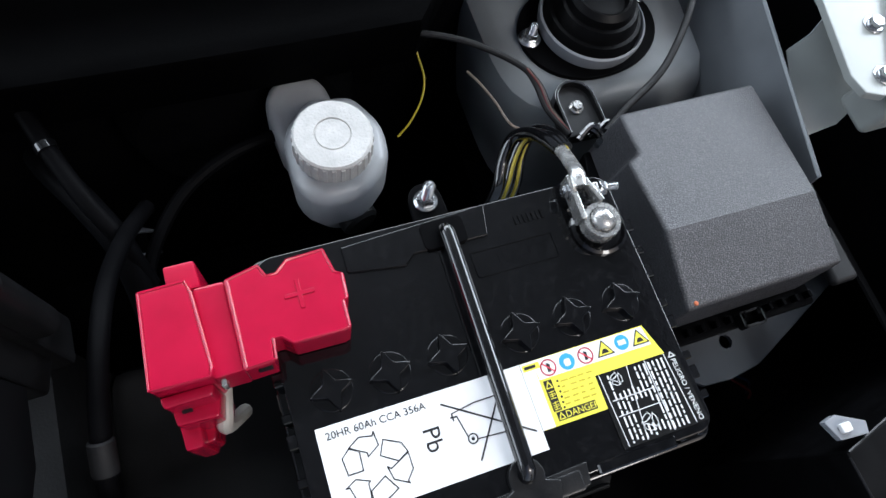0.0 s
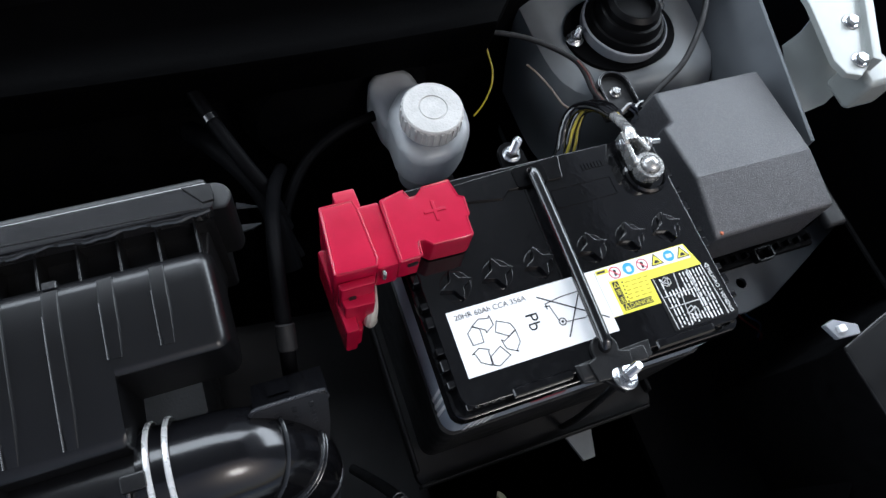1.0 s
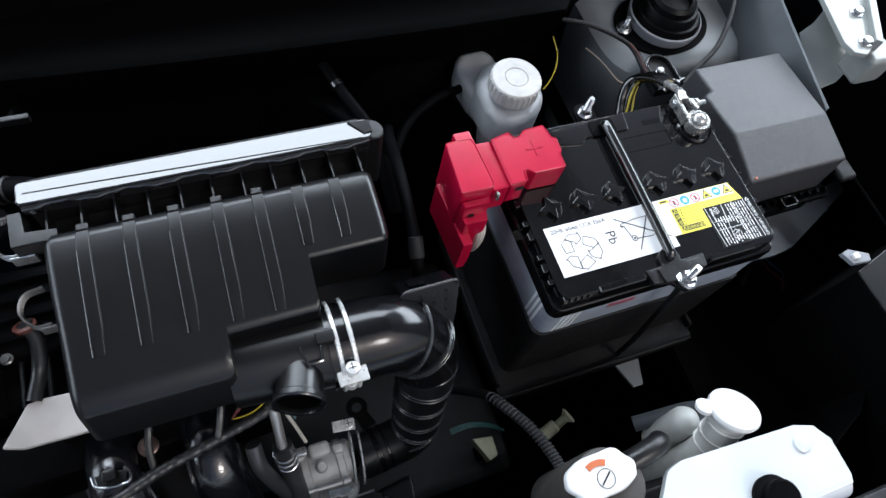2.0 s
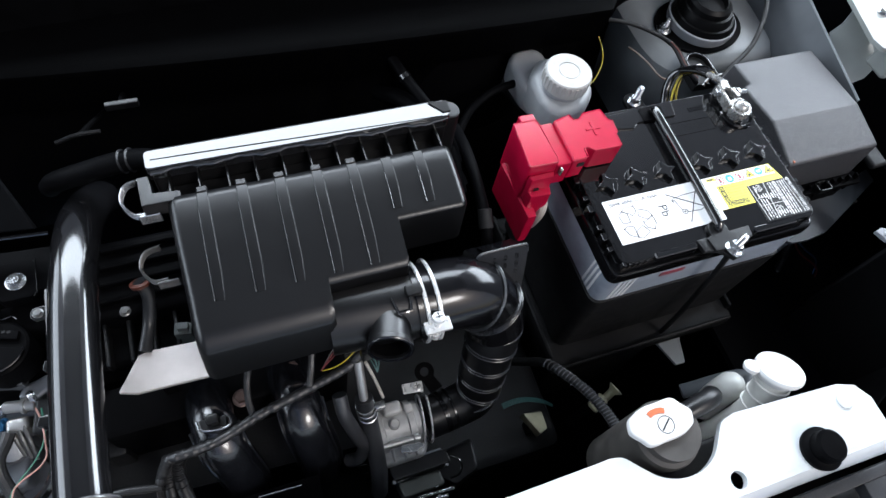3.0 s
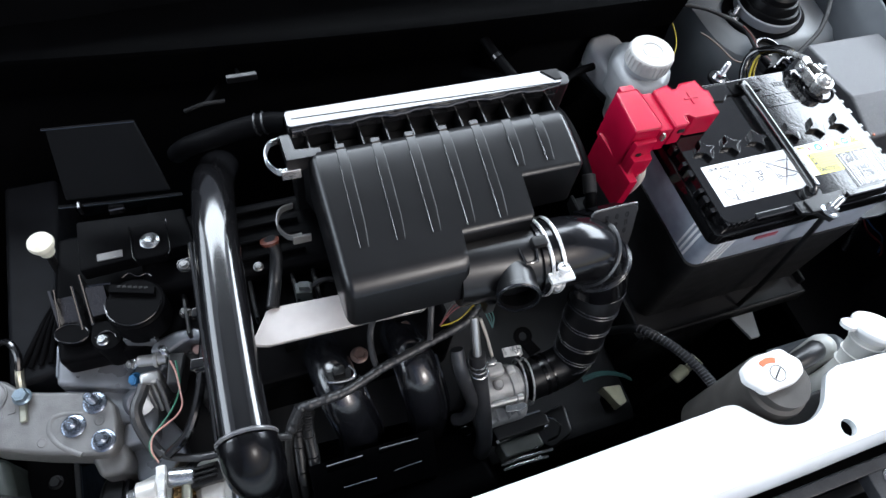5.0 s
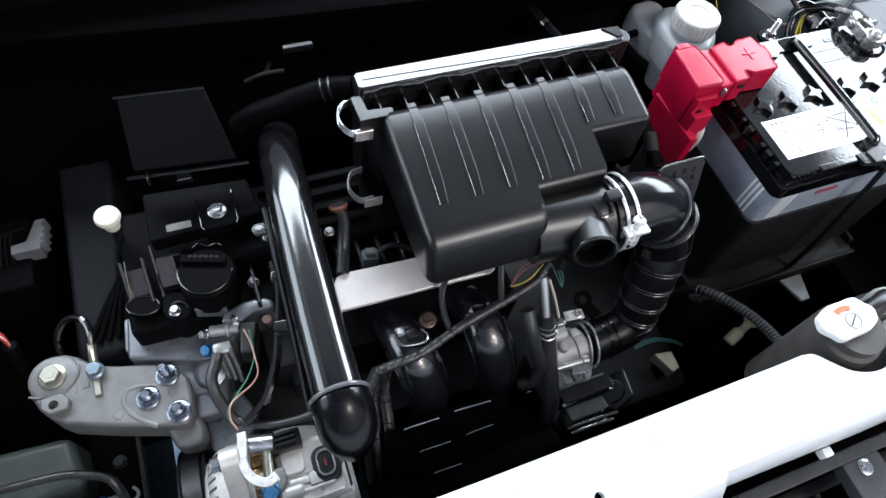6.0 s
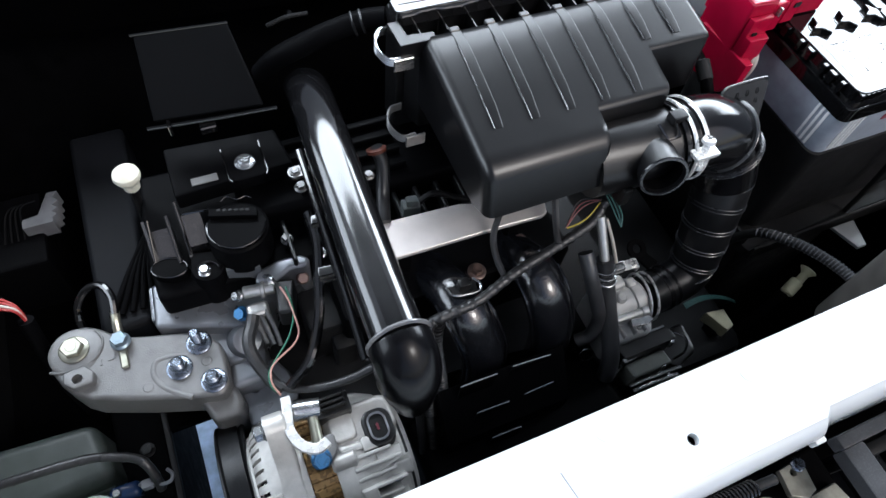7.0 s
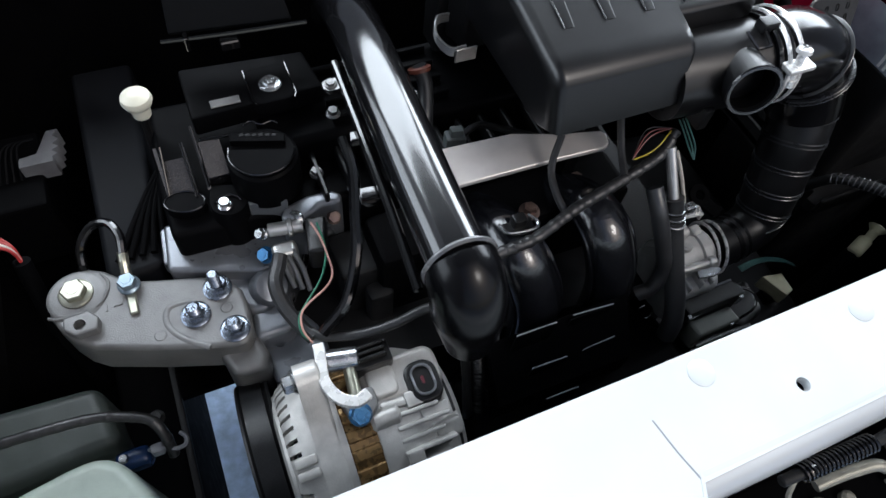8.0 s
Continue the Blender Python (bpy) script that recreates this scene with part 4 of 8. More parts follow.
part("jaw", box(B(), (0.1905, 0.1215, 0.827), (0.1965, 0.130, 0.8365), 0.0012), LEAD, ng)
bm = bolt(B(), (0.197, 0.1265, 0.832), 0.0048, 0.005, 1.15, stud=0.009, axis=(1, -0.1, 0), stud_r=0.003)
bolt(bm, (0.178, 0.130, 0.832), 0.0045, 0.004, 1.15, axis=(-1, 0.1, 0))
part("bolt", bm, ZINC, ng, "zinc clamp bolt")
bm = sweep(B(), [(0.1835, 0.128, 0.8385), (0.185, 0.138, 0.838), (0.187, 0.148, 0.832), (0.189, 0.164, 0.823)], 0.0052, 14, 6, flat=0.6)
part("lug", bm, LEAD, ng, "crimped cable lug")

# ---- fuse box ----
fb = thing("fuse_box", (0.31, 0.115, 0.70), "black fuse and relay box with grained lid", "fuse box")
FT = [(0.2580, 0.1915), (0.3765, 0.1920), (0.3655, 0.0925), (0.3680, 0.0410), (0.2405, 0.0405), (0.2425, 0.0935), (0.2445, 0.1510), (0.2560, 0.1560)]
bm = B()
top = lambda x, y: 0.811 - (y - 0.093) * 0.15 if y > 0.09 else 0.811 - (0.093 - y) * 0.24
t = B()
upper = [t.verts.new((x, y, top(x, y))) for x, y in FT]
lower = [t.verts.new((x + (0.003 if x > 0.31 else -0.003), y + (0.003 if y > 0.1 else -0.003), 0.735)) for x, y in FT]
t.faces.new((upper[0], upper[1], upper[2], upper[5], upper[6], upper[7]))
t.faces.new((upper[2], upper[3], upper[4], upper[5]))
for a in range(8):
    t.faces.new((upper[a], upper[(a + 1) % 8], lower[(a + 1) % 8], lower[a]))
bmesh.ops.recalc_face_normals(t, faces=t.faces)
es = [e for e in t.edges if len(e.link_faces) == 2 and e.calc_face_angle(0) > 0.4]
bmesh.ops.bevel(t, geom=es, offset=0.003, segments=3, profile=0.5, affect="EDGES", clamp_overlap=True)
_merge(bm, t)
part("lid", bm, GRAINED, fb, "grained black plastic lid", sharp=12)
bm = prism(B(), [(0.250, 0.192), (0.383, 0.195), (0.380, 0.033), (0.242, 0.031), (0.240, 0.155)], 0.700, 0.742, 0.002)
for k in range(10):
    x = 0.262 + k * 0.012
    box(bm, (x, 0.0285, 0.722), (x + 0.003, 0.034, 0.752), 0.0005, 1)
box(bm, (0.243, 0.024, 0.738), (0.378, 0.040, 0.745), 0.002)
part("base", bm, DULL, fb)
bm = stroke(B(), rounded(0.308, 0.022, 0.326, 0.033, 0.001, 1), 0.0015, 0.744, 0.752, True)
part("latch", bm, BLACK, fb)
part("drop", lathe(B(), [(0, 0.0008), (0.0012, 0.0006), (0.0017, 0), (0.0015, -0.001)], (0.2475, 0.0440, 0.7995), (0.2475, 0.0440, 2), 10), ORANGE, fb, "small orange speck")
bm = box(B(), (0.385, 0.03, 0.755), (0.408, 0.075, 0.765), 0.004, 3)
part("side_lug", bm, BLACK_MATT, fb)

fbp = thing("fuse_box_bracket", (0.31, 0.0, 0.66), "pale grey steel bracket below the fuse box", "bracket")
bm = prism(B(), [(0.262, 0.020), (0.300, -0.008), (0.325, -0.010), (0.355, -0.006), (0.42, 0.022), (0.495, 0.055), (0.49, 0.070), (0.40, 0.042), (0.36, 0.055), (0.29, 0.045)], 0.676, 0.680, 0.001, holes=[circle(0.335, 0.020, 0.006, 14)])
part("plate", bm, FENDER_SHADE_GREY, fbp)
part("arm", box(B(), (0.30, 0.0, 0.58), (0.32, 0.02, 0.677), 0.001, 1), PAINT_THIN, fbp)

hl = thing("headlamp_housing", (0.45, -0.15, 0.55), "black plastic back of a headlamp housing", "headlamp")
part("body", prism(B(), [(0.314, -0.074), (0.328, -0.30), (0.590, -0.30), (0.590, -0.013), (0.40, -0.052)], 0.55, 0.780, 0.003), CUSHION, hl)
part("edge", sweep(B(), [(0.3285, -0.30, 0.7795), (0.321, -0.18, 0.7798), (0.3148, -0.078, 0.7798)], 0.0010, 6, 3), BLACK, hl)
part("edge", sweep(B(), [(0.3160, -0.0745, 0.7797), (0.40, -0.0530, 0.7797), (0.588, -0.0143, 0.7797)], 0.0010, 6, 3), BLACK, hl)
hc = part("bracket", prism(B(), [(0.306, -0.052), (0.316, -0.050), (0.336, -0.060), (0.334, -0.068), (0.312, -0.066)], 0.779, 0.784, 0.001), GREY_PLASTIC, hl, "small grey bracket on the corner")
part("clip", box(B(), (0.3135, -0.0625, 0.7835), (0.3215, -0.0560, 0.788), 0.0015), BRIGHT_PLASTIC, hc, "small white clip")
wc = thing("wiring_bracket", (0.54, 0.01, 0.50), "dark bracket with small white clips behind the headlamp", "bracket")
part("plate", prism(B(), [(0.49, -0.06), (0.575, -0.06), (0.585, 0.03), (0.53, 0.07), (0.49, 0.06)], 0.30, 0.465, 0.003), SHADE_BLACK, wc)
for x_, y_, z_, w_ in ((0.502, 0.050, 0.61, 0.007), (0.544, 0.048, 0.55, 0.005), (0.570, 0.026, 0.564, 0.006), (0.556, -0.009, 0.512, 0.003), (0.552, -0.044, 0.474, 0.003)):
    cp_ = part("clip", box(B(), (x_ - w_, y_ - 0.003, z_ - 0.004), (x_ + w_, y_ + 0.003, z_ + 0.002), 0.001), CREAM, wc, "small white clip")
    part("stem", box(B(), (x_ - 0.002, y_ - 0.0015, 0.460), (x_ + 0.002, y_ + 0.0015, z_ - 0.003)), SHADE_BLACK, cp_)

# ---- brake fluid reservoir ----
br = thing("brake_fluid_reservoir", (0.06, 0.25, 0.68), "milky white plastic brake fluid reservoir with ribbed cap", "reservoir")
br.location += V(-0.006, -0.006, 0)
bm = prism(B(), [(0.028, 0.214), (0.044, 0.198), (0.076, 0.200), (0.100, 0.222), (0.104, 0.252), (0.088, 0.284), (0.052, 0.288), (0.028, 0.262)], 0.708, 0.760, 0.011, 4, low_bevel=True)
prism(bm, [(0.026, 0.262), (0.036, 0.236), (0.060, 0.25), (0.076, 0.285), (0.072, 0.312), (0.058, 0.324), (0.030, 0.318), (0.022, 0.30)], 0.700, 0.742, 0.009, 4, low_bevel=True)
lathe(bm, [(0.022, -0.09), (0.026, -0.062), (0.031, -0.045), (0.033, -0.015), (0.030, -0.006), (0.0245, -0.002), (0.024, 0.012)], (0.062, 0.236, 0.760), (0.060, 0.234, 2), 40)
part("tank", bm, WHITE_PLASTIC, br, "milky translucent plastic tank")
bm = B()
prof = [(0, 0.0185), (0.0125, 0.0185), (0.0130, 0.0195), (0.0260, 0.0195), (0.0275, 0.0180), (0.0275, 0.0)]
lathe(bm, prof, (0.060, 0.234, 0.770), (0.060, 0.234, 2), 48)
ribs_ = []
for k in range(28):
    a = k * math.tau / 28
    c = V(0.060 + 0.0275 * math.cos(a), 0.234 + 0.0275 * math.sin(a), 0.778)
    ribs_.append(Matrix.Translation(c) @ Matrix.Rotation(a, 4, "Z"))
cap_ = part("cap", bm, CAP_WHITE, br, "chalky white ribbed screw cap")
for m_ in ribs_:
    part("rib", box(B(), (-0.0006, -0.0016, -0.0075), (0.0008, 0.0016, 0.0085), 0.0004, 1, m_), CAP_WHITE, cap_)
bm = prism(B(), circle(0.060, 0.234, 0.0118, 28), 0.788, 0.7893, 0.0005)
part("cap_disc", bm, CAP_WHITE, br)

# ---- air cleaner ----
ac = thing("air_cleaner", (-0.27, 0.06, 0.76), "black plastic air cleaner housing with ribbed cover", "air cleaner")
# cover: plan outline in steps across, section rounded over at the front
def cover_section(yf, z_front, bulge, inset=0.0):
    """Flat top falling to the front, then a rounded brow and a leaning face."""
    prof = [(0.110, 0.800), (0.110, 0.862), (0.107, 0.8665), (0.100, 0.868)]
    for k in range(1, 5):
        y = 0.100 + (yf + bulge - 0.100) * k / 5
        prof.append((y, 0.868 - 0.018 * ((0.100 - y) / 0.1) ** 1.3))
    ye = yf + bulge
    ze = 0.868 - 0.018 * max(0, (0.100 - ye) / 0.1) ** 1.3
    for k in range(7):
        a = radians(12 + 70 * k / 6)
        prof.append((ye - bulge * 0.75 * math.sin(a), ze - 0.4 * bulge * (1 - math.cos(a))))
    prof += [(yf, z_front), (yf + 0.012, z_front - 0.006)]
    return [(y + inset * (1 if y < 0.06 else -0.2), z - (inset if z > 0.82 else 0)) for y, z in prof]


t = B()
rings = []
roll = ((0.0, 0.010), (0.0008, 0.0062), (0.0024, 0.0032), (0.0048, 0.0012), (0.0085, 0.0))
secs = [(-0.388 + d, -0.030, 0.034, i) for d, i in roll]
secs += [(-0.286, -0.030, 0.034, 0), (-0.2815, -0.027, 0.033, 0), (-0.280, 0.004, 0.014, 0), (-0.2150, 0.004, 0.014, 0), (-0.2125, 0.007, 0.014, 0), (-0.2115, 0.044, 0.010, 0)]
secs += [(-0.146 - d, 0.044, 0.010, i) for d, i in reversed(roll)]
for x, yf, bulge, inset in secs:
    rings.append([t.verts.new((x, y, z)) for y, z in cover_section(yf, 0.806, bulge, inset)])
for p, q in zip(rings, rings[1:]):
    for k in range(len(p)):
        j_ = (k + 1) % len(p)
        t.faces.new((p[k], q[k], q[j_], p[j_]))
t.faces.new(rings[0])
t.faces.new(list(reversed(rings[-1])))
bmesh.ops.recalc_face_normals(t, faces=t.faces)
cov = part("cover", _merge(B(), t), AIRBOX, ac, "satin black ribbed plastic cover", sharp=50)
# raised double ribs running from rear to front
for i, x in enumerate((-0.360, -0.329, -0.298, -0.267, -0.237, -0.207, -0.178)):
    yf = 0.0145 if x < -0.22 else 0.0565
    ys = [0.1045, 0.09, 0.07, 0.05, 0.035, yf] if yf < 0.03 else [0.1045, 0.09, 0.075, yf]
    bm = B()
    rows = []
    for q, y in enumerate(ys):
        z = 0.868 - 0.018 * max(0, (0.100 - y) / 0.1) ** 1.3 - (0.0014 if q == 0 else 0)
        xc, e = x - 0.003 * (0.11 - y) / 0.1, 0.7 if q == len(ys) - 1 else 1.0
        rows.append([bm.verts.new((xc + dx * e, y, z + dz * (1 if e == 1 else 0.3))) for dx, dz in ((-0.0052, -0.0006), (-0.0043, 0.0013), (-0.0036, 0.0017), (0.0036, 0.0017), (0.0043, 0.0013), (0.0052, -0.0006))])
    for p, q in zip(rows, rows[1:]):
        for k in range(5):
            bm.faces.new((p[k], p[k + 1], q[k + 1], q[k]))
    bm.faces.new(rows[-1])
    rib_ = part("rib", bm, AIRBOX, cov, sharp=60)
    # Lighter strip on the left edge only, painting in the rib's highlight.
    edge_ = [(x - 0.0043 - 0.003 * (0.11 - y) / 0.1, y, 0.868 - 0.018 * max(0, (0.100 - y) / 0.1) ** 1.3 + 0.0009) for y in ys[1:]]
    part("glint_edge", sweep(B(), edge_, 0.0006, 8, 3), RIB_GLINT, rib_, "lighter strip painting the highlight on the rib's left edge")
    if i < 5:
        part("rib_head", box(B(), (x - 0.0042, 0.1060, 0.858), (x + 0.0042, 0.1116, 0.8680), 0.0008, 1), AIRBOX, cov)
# rear housing with flange, fins in the gap
bm = prism(B(), rounded(-0.399, 0.133, -0.137, 0.153, 0.004), 0.858, 0.872, 0.0015)
for v_ in bm.verts:
    v_.co.z -= (v_.co.y - 0.143) * 0.020
part("flange", bm, FLANGE, ac, "smooth housing flange")
bm = prism(B(), [(-0.397, 0.136), (-0.139, 0.132), (-0.139, 0.165), (-0.397, 0.165)], 0.74, 0.859, 0.004)
prism(bm, [(-0.383, 0.112), (-0.150, 0.112), (-0.145, 0.135), (-0.39, 0.135)], 0.76, 0.842, 0.002)
part("rear_housing", bm, BLACK, ac)
bm = sweep(B(), [(-0.394, 0.1425, 0.8718), (-0.343, 0.141, 0.8720), (-0.244, 0.1375, 0.8720), (-0.145, 0.1345, 0.8718)], 0.0006, 6, 3)
part("seam", bm, BLACK_MATT, ac)
lip_ = [(-0.396 + 0.0036 * k, 0.1325 + 0.0013 * math.cos((-0.396 + 0.0036 * k + 0.372) * math.tau / 0.0464) + 0.0004 * math.sin(k * 1.7), 0.8690) for k in range(72)]
part("wavy_lip", sweep(B(), lip_, 0.0022, 10, 2), FLANGE, ac, "slightly wavy moulded lip")
part("corner_plate", prism(B(), [(-0.154, 0.151), (-0.143, 0.1375), (-0.136, 0.138), (-0.136, 0.150)], 0.871, 0.8735, 0.0006), BLACK_MATT, ac)
for i in range(11):
    x = -0.384 + i * 0.0232
    part("fin", box(B(), (x - 0.0008, 0.110, 0.842), (x + 0.0008, 0.1335, 0.861), 0.0003, 1), AIRBOX, ac)
bm = prism(B(), arc(-0.136, 0.143, 0.011, -60, 120, 10) + [(-0.150, 0.150), (-0.150, 0.134)], 0.80, 0.868, 0.002)
part("corner_lug", bm, BLACK, ac)
# spring clips on the housing's flank
for cx, cy, cz in ((-0.409, 0.108, 0.852), (-0.411, 0.072, 0.803)):
    bm = B()
    path = [(cx + 0.004, cy + 0.026, cz + 0.006), (cx - 0.008, cy + 0.020, cz + 0.010), (cx - 0.013, cy + 0.008, cz + 0.006), (cx - 0.006, cy - 0.002, cz), (cx + 0.006, cy - 0.003, cz)]
    for dz in (-0.004, -0.002, 0, 0.002):
        sweep(bm, [(a, b, c + dz) for a, b, c in path], 0.0011, 6, 5)
    box(bm, (cx - 0.003, cy - 0.006, cz - 0.010), (cx + 0.014, cy - 0.004, cz + 0.002), 0.0006, 1)
    part("spring_clip", bm, ZINC if cz > 0.83 else DULL_ZINC, ac, "steel spring clip")
bm = prism(B(), [(-0.4075, 0.132), (-0.398, 0.132), (-0.397, 0.115), (-0.376, 0.113), (-0.376, 0.104), (-0.4065, 0.104)], 0.850, 0.866, 0.001)
part("clip_seat", bm, AIRBOX, ac)
# outlet neck
bm = prism(B(), [(-0.288, 0.022), (-0.205, 0.022), (-0.205, -0.022), (-0.288, -0.026)], 0.790, 0.832, 0.010, 4)
sweep(bm, [(-0.285, -0.003, 0.806), (-0.25, -0.006, 0.807), (-0.190, -0.010, 0.808)], 0.0315, 32, 4)
part("neck", bm, AIRBOX, ac)
# open spigot beneath the neck
bm = B()
sp_a, sp_b = (-0.2335, -0.0114, 0.8155), (-0.2447, -0.0490, 0.8235)
lathe(bm, [(0.0175, -0.039), (0.0178, -0.006), (0.0190, -0.005), (0.0190, 0.0), (0.0168, 0.0), (0.0162, -0.002), (0.0160, -0.030)], sp_b, tuple(2 * b - a for a, b in zip(sp_a, sp_b)), 36)
part("spigot", bm, AIRBOX, ac, "open black spigot")
bm = lathe(B(), [(0.0190, -0.0012), (0.0197, 0.0), (0.0190, 0.0010), (0.0170, 0.0010), (0.0166, -0.0008)], sp_b, tuple(2 * b - a for a, b in zip(sp_a, sp_b)), 36)
part("spigot_rim", bm, RUNNER, ac, "shiny moulded rim")
# The shade inside the spigot, put in as a near-black lining.
bm = lathe(B(), [(0.0159, -0.003), (0.0157, -0.028), (0, -0.028)], sp_b, tuple(2 * b - a for a, b in zip(sp_a, sp_b)), 30)
part("bore", bm, SHADE_BLACK, ac, "near-black lining for the shade inside the spigot")
bm = B()
for q_ in ([(-0.2345, -0.013, 0.842), (-0.2335, -0.018, 0.840), (-0.2315, -0.026, 0.837)], [(-0.2190, -0.012, 0.842), (-0.2195, -0.018, 0.840), (-0.2205, -0.026, 0.837)], [(-0.2320, -0.026, 0.837), (-0.226, -0.0265, 0.8375), (-0.2200, -0.026, 0.837)]):
    sweep(bm, q_, 0.0012, 6, 3)
part("clip_frame", bm, FLANGE, ac)
part("lug", box(B(), (-0.265, -0.040, 0.780), (-0.256, -0.024, 0.800), 0.002), BLACK, ac)
part("lug", box(B(), (-0.222, -0.016, 0.838), (-0.208, -0.006, 0.846), 0.0015), BLACK, ac)
part("lug", box(B(), (-0.214, -0.030, 0.815), (-0.205, -0.020, 0.835), 0.0015), BLACK, ac)

# ---- intake hose ----
ih = thing("intake_hose", (-0.13, -0.03, 0.64), "black rubber corrugated air intake hose with elbow", "hose")
bm = sweep(B(), [(-0.214, -0.009, 0.808), (-0.195, -0.0095, 0.808), (-0.172, -0.010, 0.807), (-0.153, -0.0115, 0.800), (-0.1395, -0.0145, 0.785), (-0.131, -0.0205, 0.764), (-0.128, -0.026, 0.748)], 0.034, 40, 8, radius=lambda s: 0.0340 - 0.0045 * s)
part("elbow", bm, ELBOW, ih, "smooth shiny rubber elbow")
pth = [(-0.1305, -0.021, 0.762), (-0.1265, -0.0275, 0.745), (-0.1310, -0.0380, 0.726), (-0.1345, -0.0460, 0.704), (-0.1375, -0.0545, 0.682), (-0.1395, -0.0615, 0.658), (-0.1470, -0.0680, 0.643), (-0.1680, -0.0715, 0.637), (-0.200, -0.0745, 0.636)]
bl_ = part("bellows", sweep(B(), pth, 0.026, 40, 10, radius=lambda s: 0.0275 - 0.0052 * min(1, s * 1.25)), BELLOWS, ih, "ribbed rubber bellows")
beads = [((-0.150, -0.0118, 0.7975), (-0.8, 0.08, 0.62), 0.0334, 1), ((-0.1365, -0.0160, 0.779), (-0.45, 0.25, 0.86), 0.0322, 2)]
beads += [(pth[q_], tuple(V(*pth[q_ - 1]) - V(*pth[q_ + 1])), 0.0275 - 0.0008 * q_, 2) for q_ in range(1, 6)]
beads += [((-0.1425, -0.0650, 0.6500), (-0.35, 0.35, 0.8), 0.0240, 1)]
for c_, d_, r_, n_ in beads:
    d_ = V(*d_).normalized()
    for o_ in ((-0.0018, 0.0018) if n_ == 2 else (0.0,)):
        e_ = V(*c_) + d_ * o_
        part("bead", lathe(B(), [(r_ - 0.0012, -0.0010), (r_ + 0.0008, -0.0005), (r_ + 0.0012, 0), (r_ + 0.0008, 0.0005), (r_ - 0.0012, 0.0010)], tuple(e_), tuple(e_ + d_), 40), BEAD, bl_)
for q_ in (0.15, 0.40, 0.48):
    c_ = V(*pth[7]).lerp(V(*pth[8]), q_)
    part("bead", lathe(B(), [(0.0212, -0.0022), (0.0232, -0.001), (0.0232, 0.001), (0.0212, 0.0022)], tuple(c_), tuple(c_ + V(-0.034, -0.0045, -0.001)), 32), ELBOW, bl_)
fo = [(-0.1480, 0.8270), (-0.1445, 0.8305), (-0.1360, 0.8312), (-0.1040, 0.8312), (-0.1000, 0.8285), (-0.0992, 0.8230), (-0.1010, 0.8000), (-0.1040, 0.7800), (-0.1130, 0.7760), (-0.1400, 0.7960)]
bm = prism(B(), [(a, c - 0.83) for a, c in fo][::-1], -0.0016, 0.0016, 0.0006)
lean_ = Matrix(((1, 0, 0, 0), (0, 0.45, 1, 0.0100), (0, 1, 0, 0.83), (0, 0, 0, 1)))
bmesh.ops.transform(bm, matrix=lean_, verts=bm.verts)
bmesh.ops.recalc_face_normals(bm, faces=bm.faces)
flap = part("flap", bm, FIN, ih, "flat rubber grip fin")
part("flap_edge", sweep(B(), [(a, 0.0100 + 0.45 * (c - 0.83), c + 0.0004) for a, c in fo[:6]], 0.0013, 8, 3), BEAD, flap)
for i in range(3):
    for j in range(2 + (i == 2)):
        bm = stroke(B(), rounded(-0.1335 + i * 0.011, -0.0090 - j * 0.0085, -0.1310 + i * 0.011, -0.0045 - j * 0.0085, 0.0008, 2), 0.0005, -0.0020, -0.0014, True)
        bmesh.ops.transform(bm, matrix=lean_, verts=bm.verts)
        part("moulded_mark", bm, FIN, flap)
shelf = part("shelf", slope(-0.146, -0.098, 0.0115, 0.8235, 0.0345, 0.7960, 0.03), ELBOW, ih, "sloping moulded shelf")
part("pad", slope(-0.136, -0.122, 0.0200, 0.8155, 0.0300, 0.8045, 0.006), ELBOW, shelf, "small shiny raised pad")
# upper hose clamp: two bands, screw and saddle
cl = thing("hose_clamp", (-0.2, -0.03, 0.80), "zinc wire hose clamp with cross-head screw", "hose clamp", group="hose clamps")
for x in (-0.2075, -0.1965):
    bm = lathe(B(), [(0.0352, -0.0018), (0.0366, -0.001), (0.0366, 0.001), (0.0352, 0.0018), (0.0352, -0.0018)], (x, -0.0092, 0.808), (1, -0.0092, 0.808), 48)
    part("band", bm, BRIGHT_ZINC, cl)
bm = box(B(), (-0.213, -0.047, 0.8245), (-0.190, -0.034, 0.8285), 0.001)
part("saddle", bm, BRIGHT_ZINC, cl)
bm = B()
lathe(bm, [(0, 0.003), (0.003, 0.003), (0.0052, 0.0018), (0.0056, 0.0), (0.0056, -0.001), (0.003, -0.001), (0.003, -0.022), (0.0045, -0.022), (0.0045, -0.027), (0, -0.027)], (-0.2015, -0.0385, 0.838), (-0.200, -0.034, 0.86), 20)
part("screw", bm, BRIGHT_ZINC, cl)
bm = box(B(), (-0.2050, -0.0388, 0.8405), (-0.1980, -0.0378, 0.8413))
box(bm, (-0.2020, -0.0418, 0.8405), (-0.2010, -0.0348, 0.8413))
part("slot", bm, DARK_METAL, cl)

# ---- throttle body ----
tb = thing("throttle_body", (-0.22, -0.09, 0.58), "cast aluminium throttle body with black sensor cover", "throttle body")
bm = cyl(B(), (-0.262, -0.073, 0.637), (-0.207, -0.0735, 0.636), 0.0215, None, 36, 0.003)
for x in (-0.252, -0.219):
    lathe(bm, [(0.0215, -0.004), (0.0236, -0.003), (0.0236, 0.003), (0.0215, 0.004)], (x, -0.0735, 0.6365), (x + 1, -0.0735, 0.6365), 36)
part("bore", bm, CAST_LIGHT, tb, "machined bore")
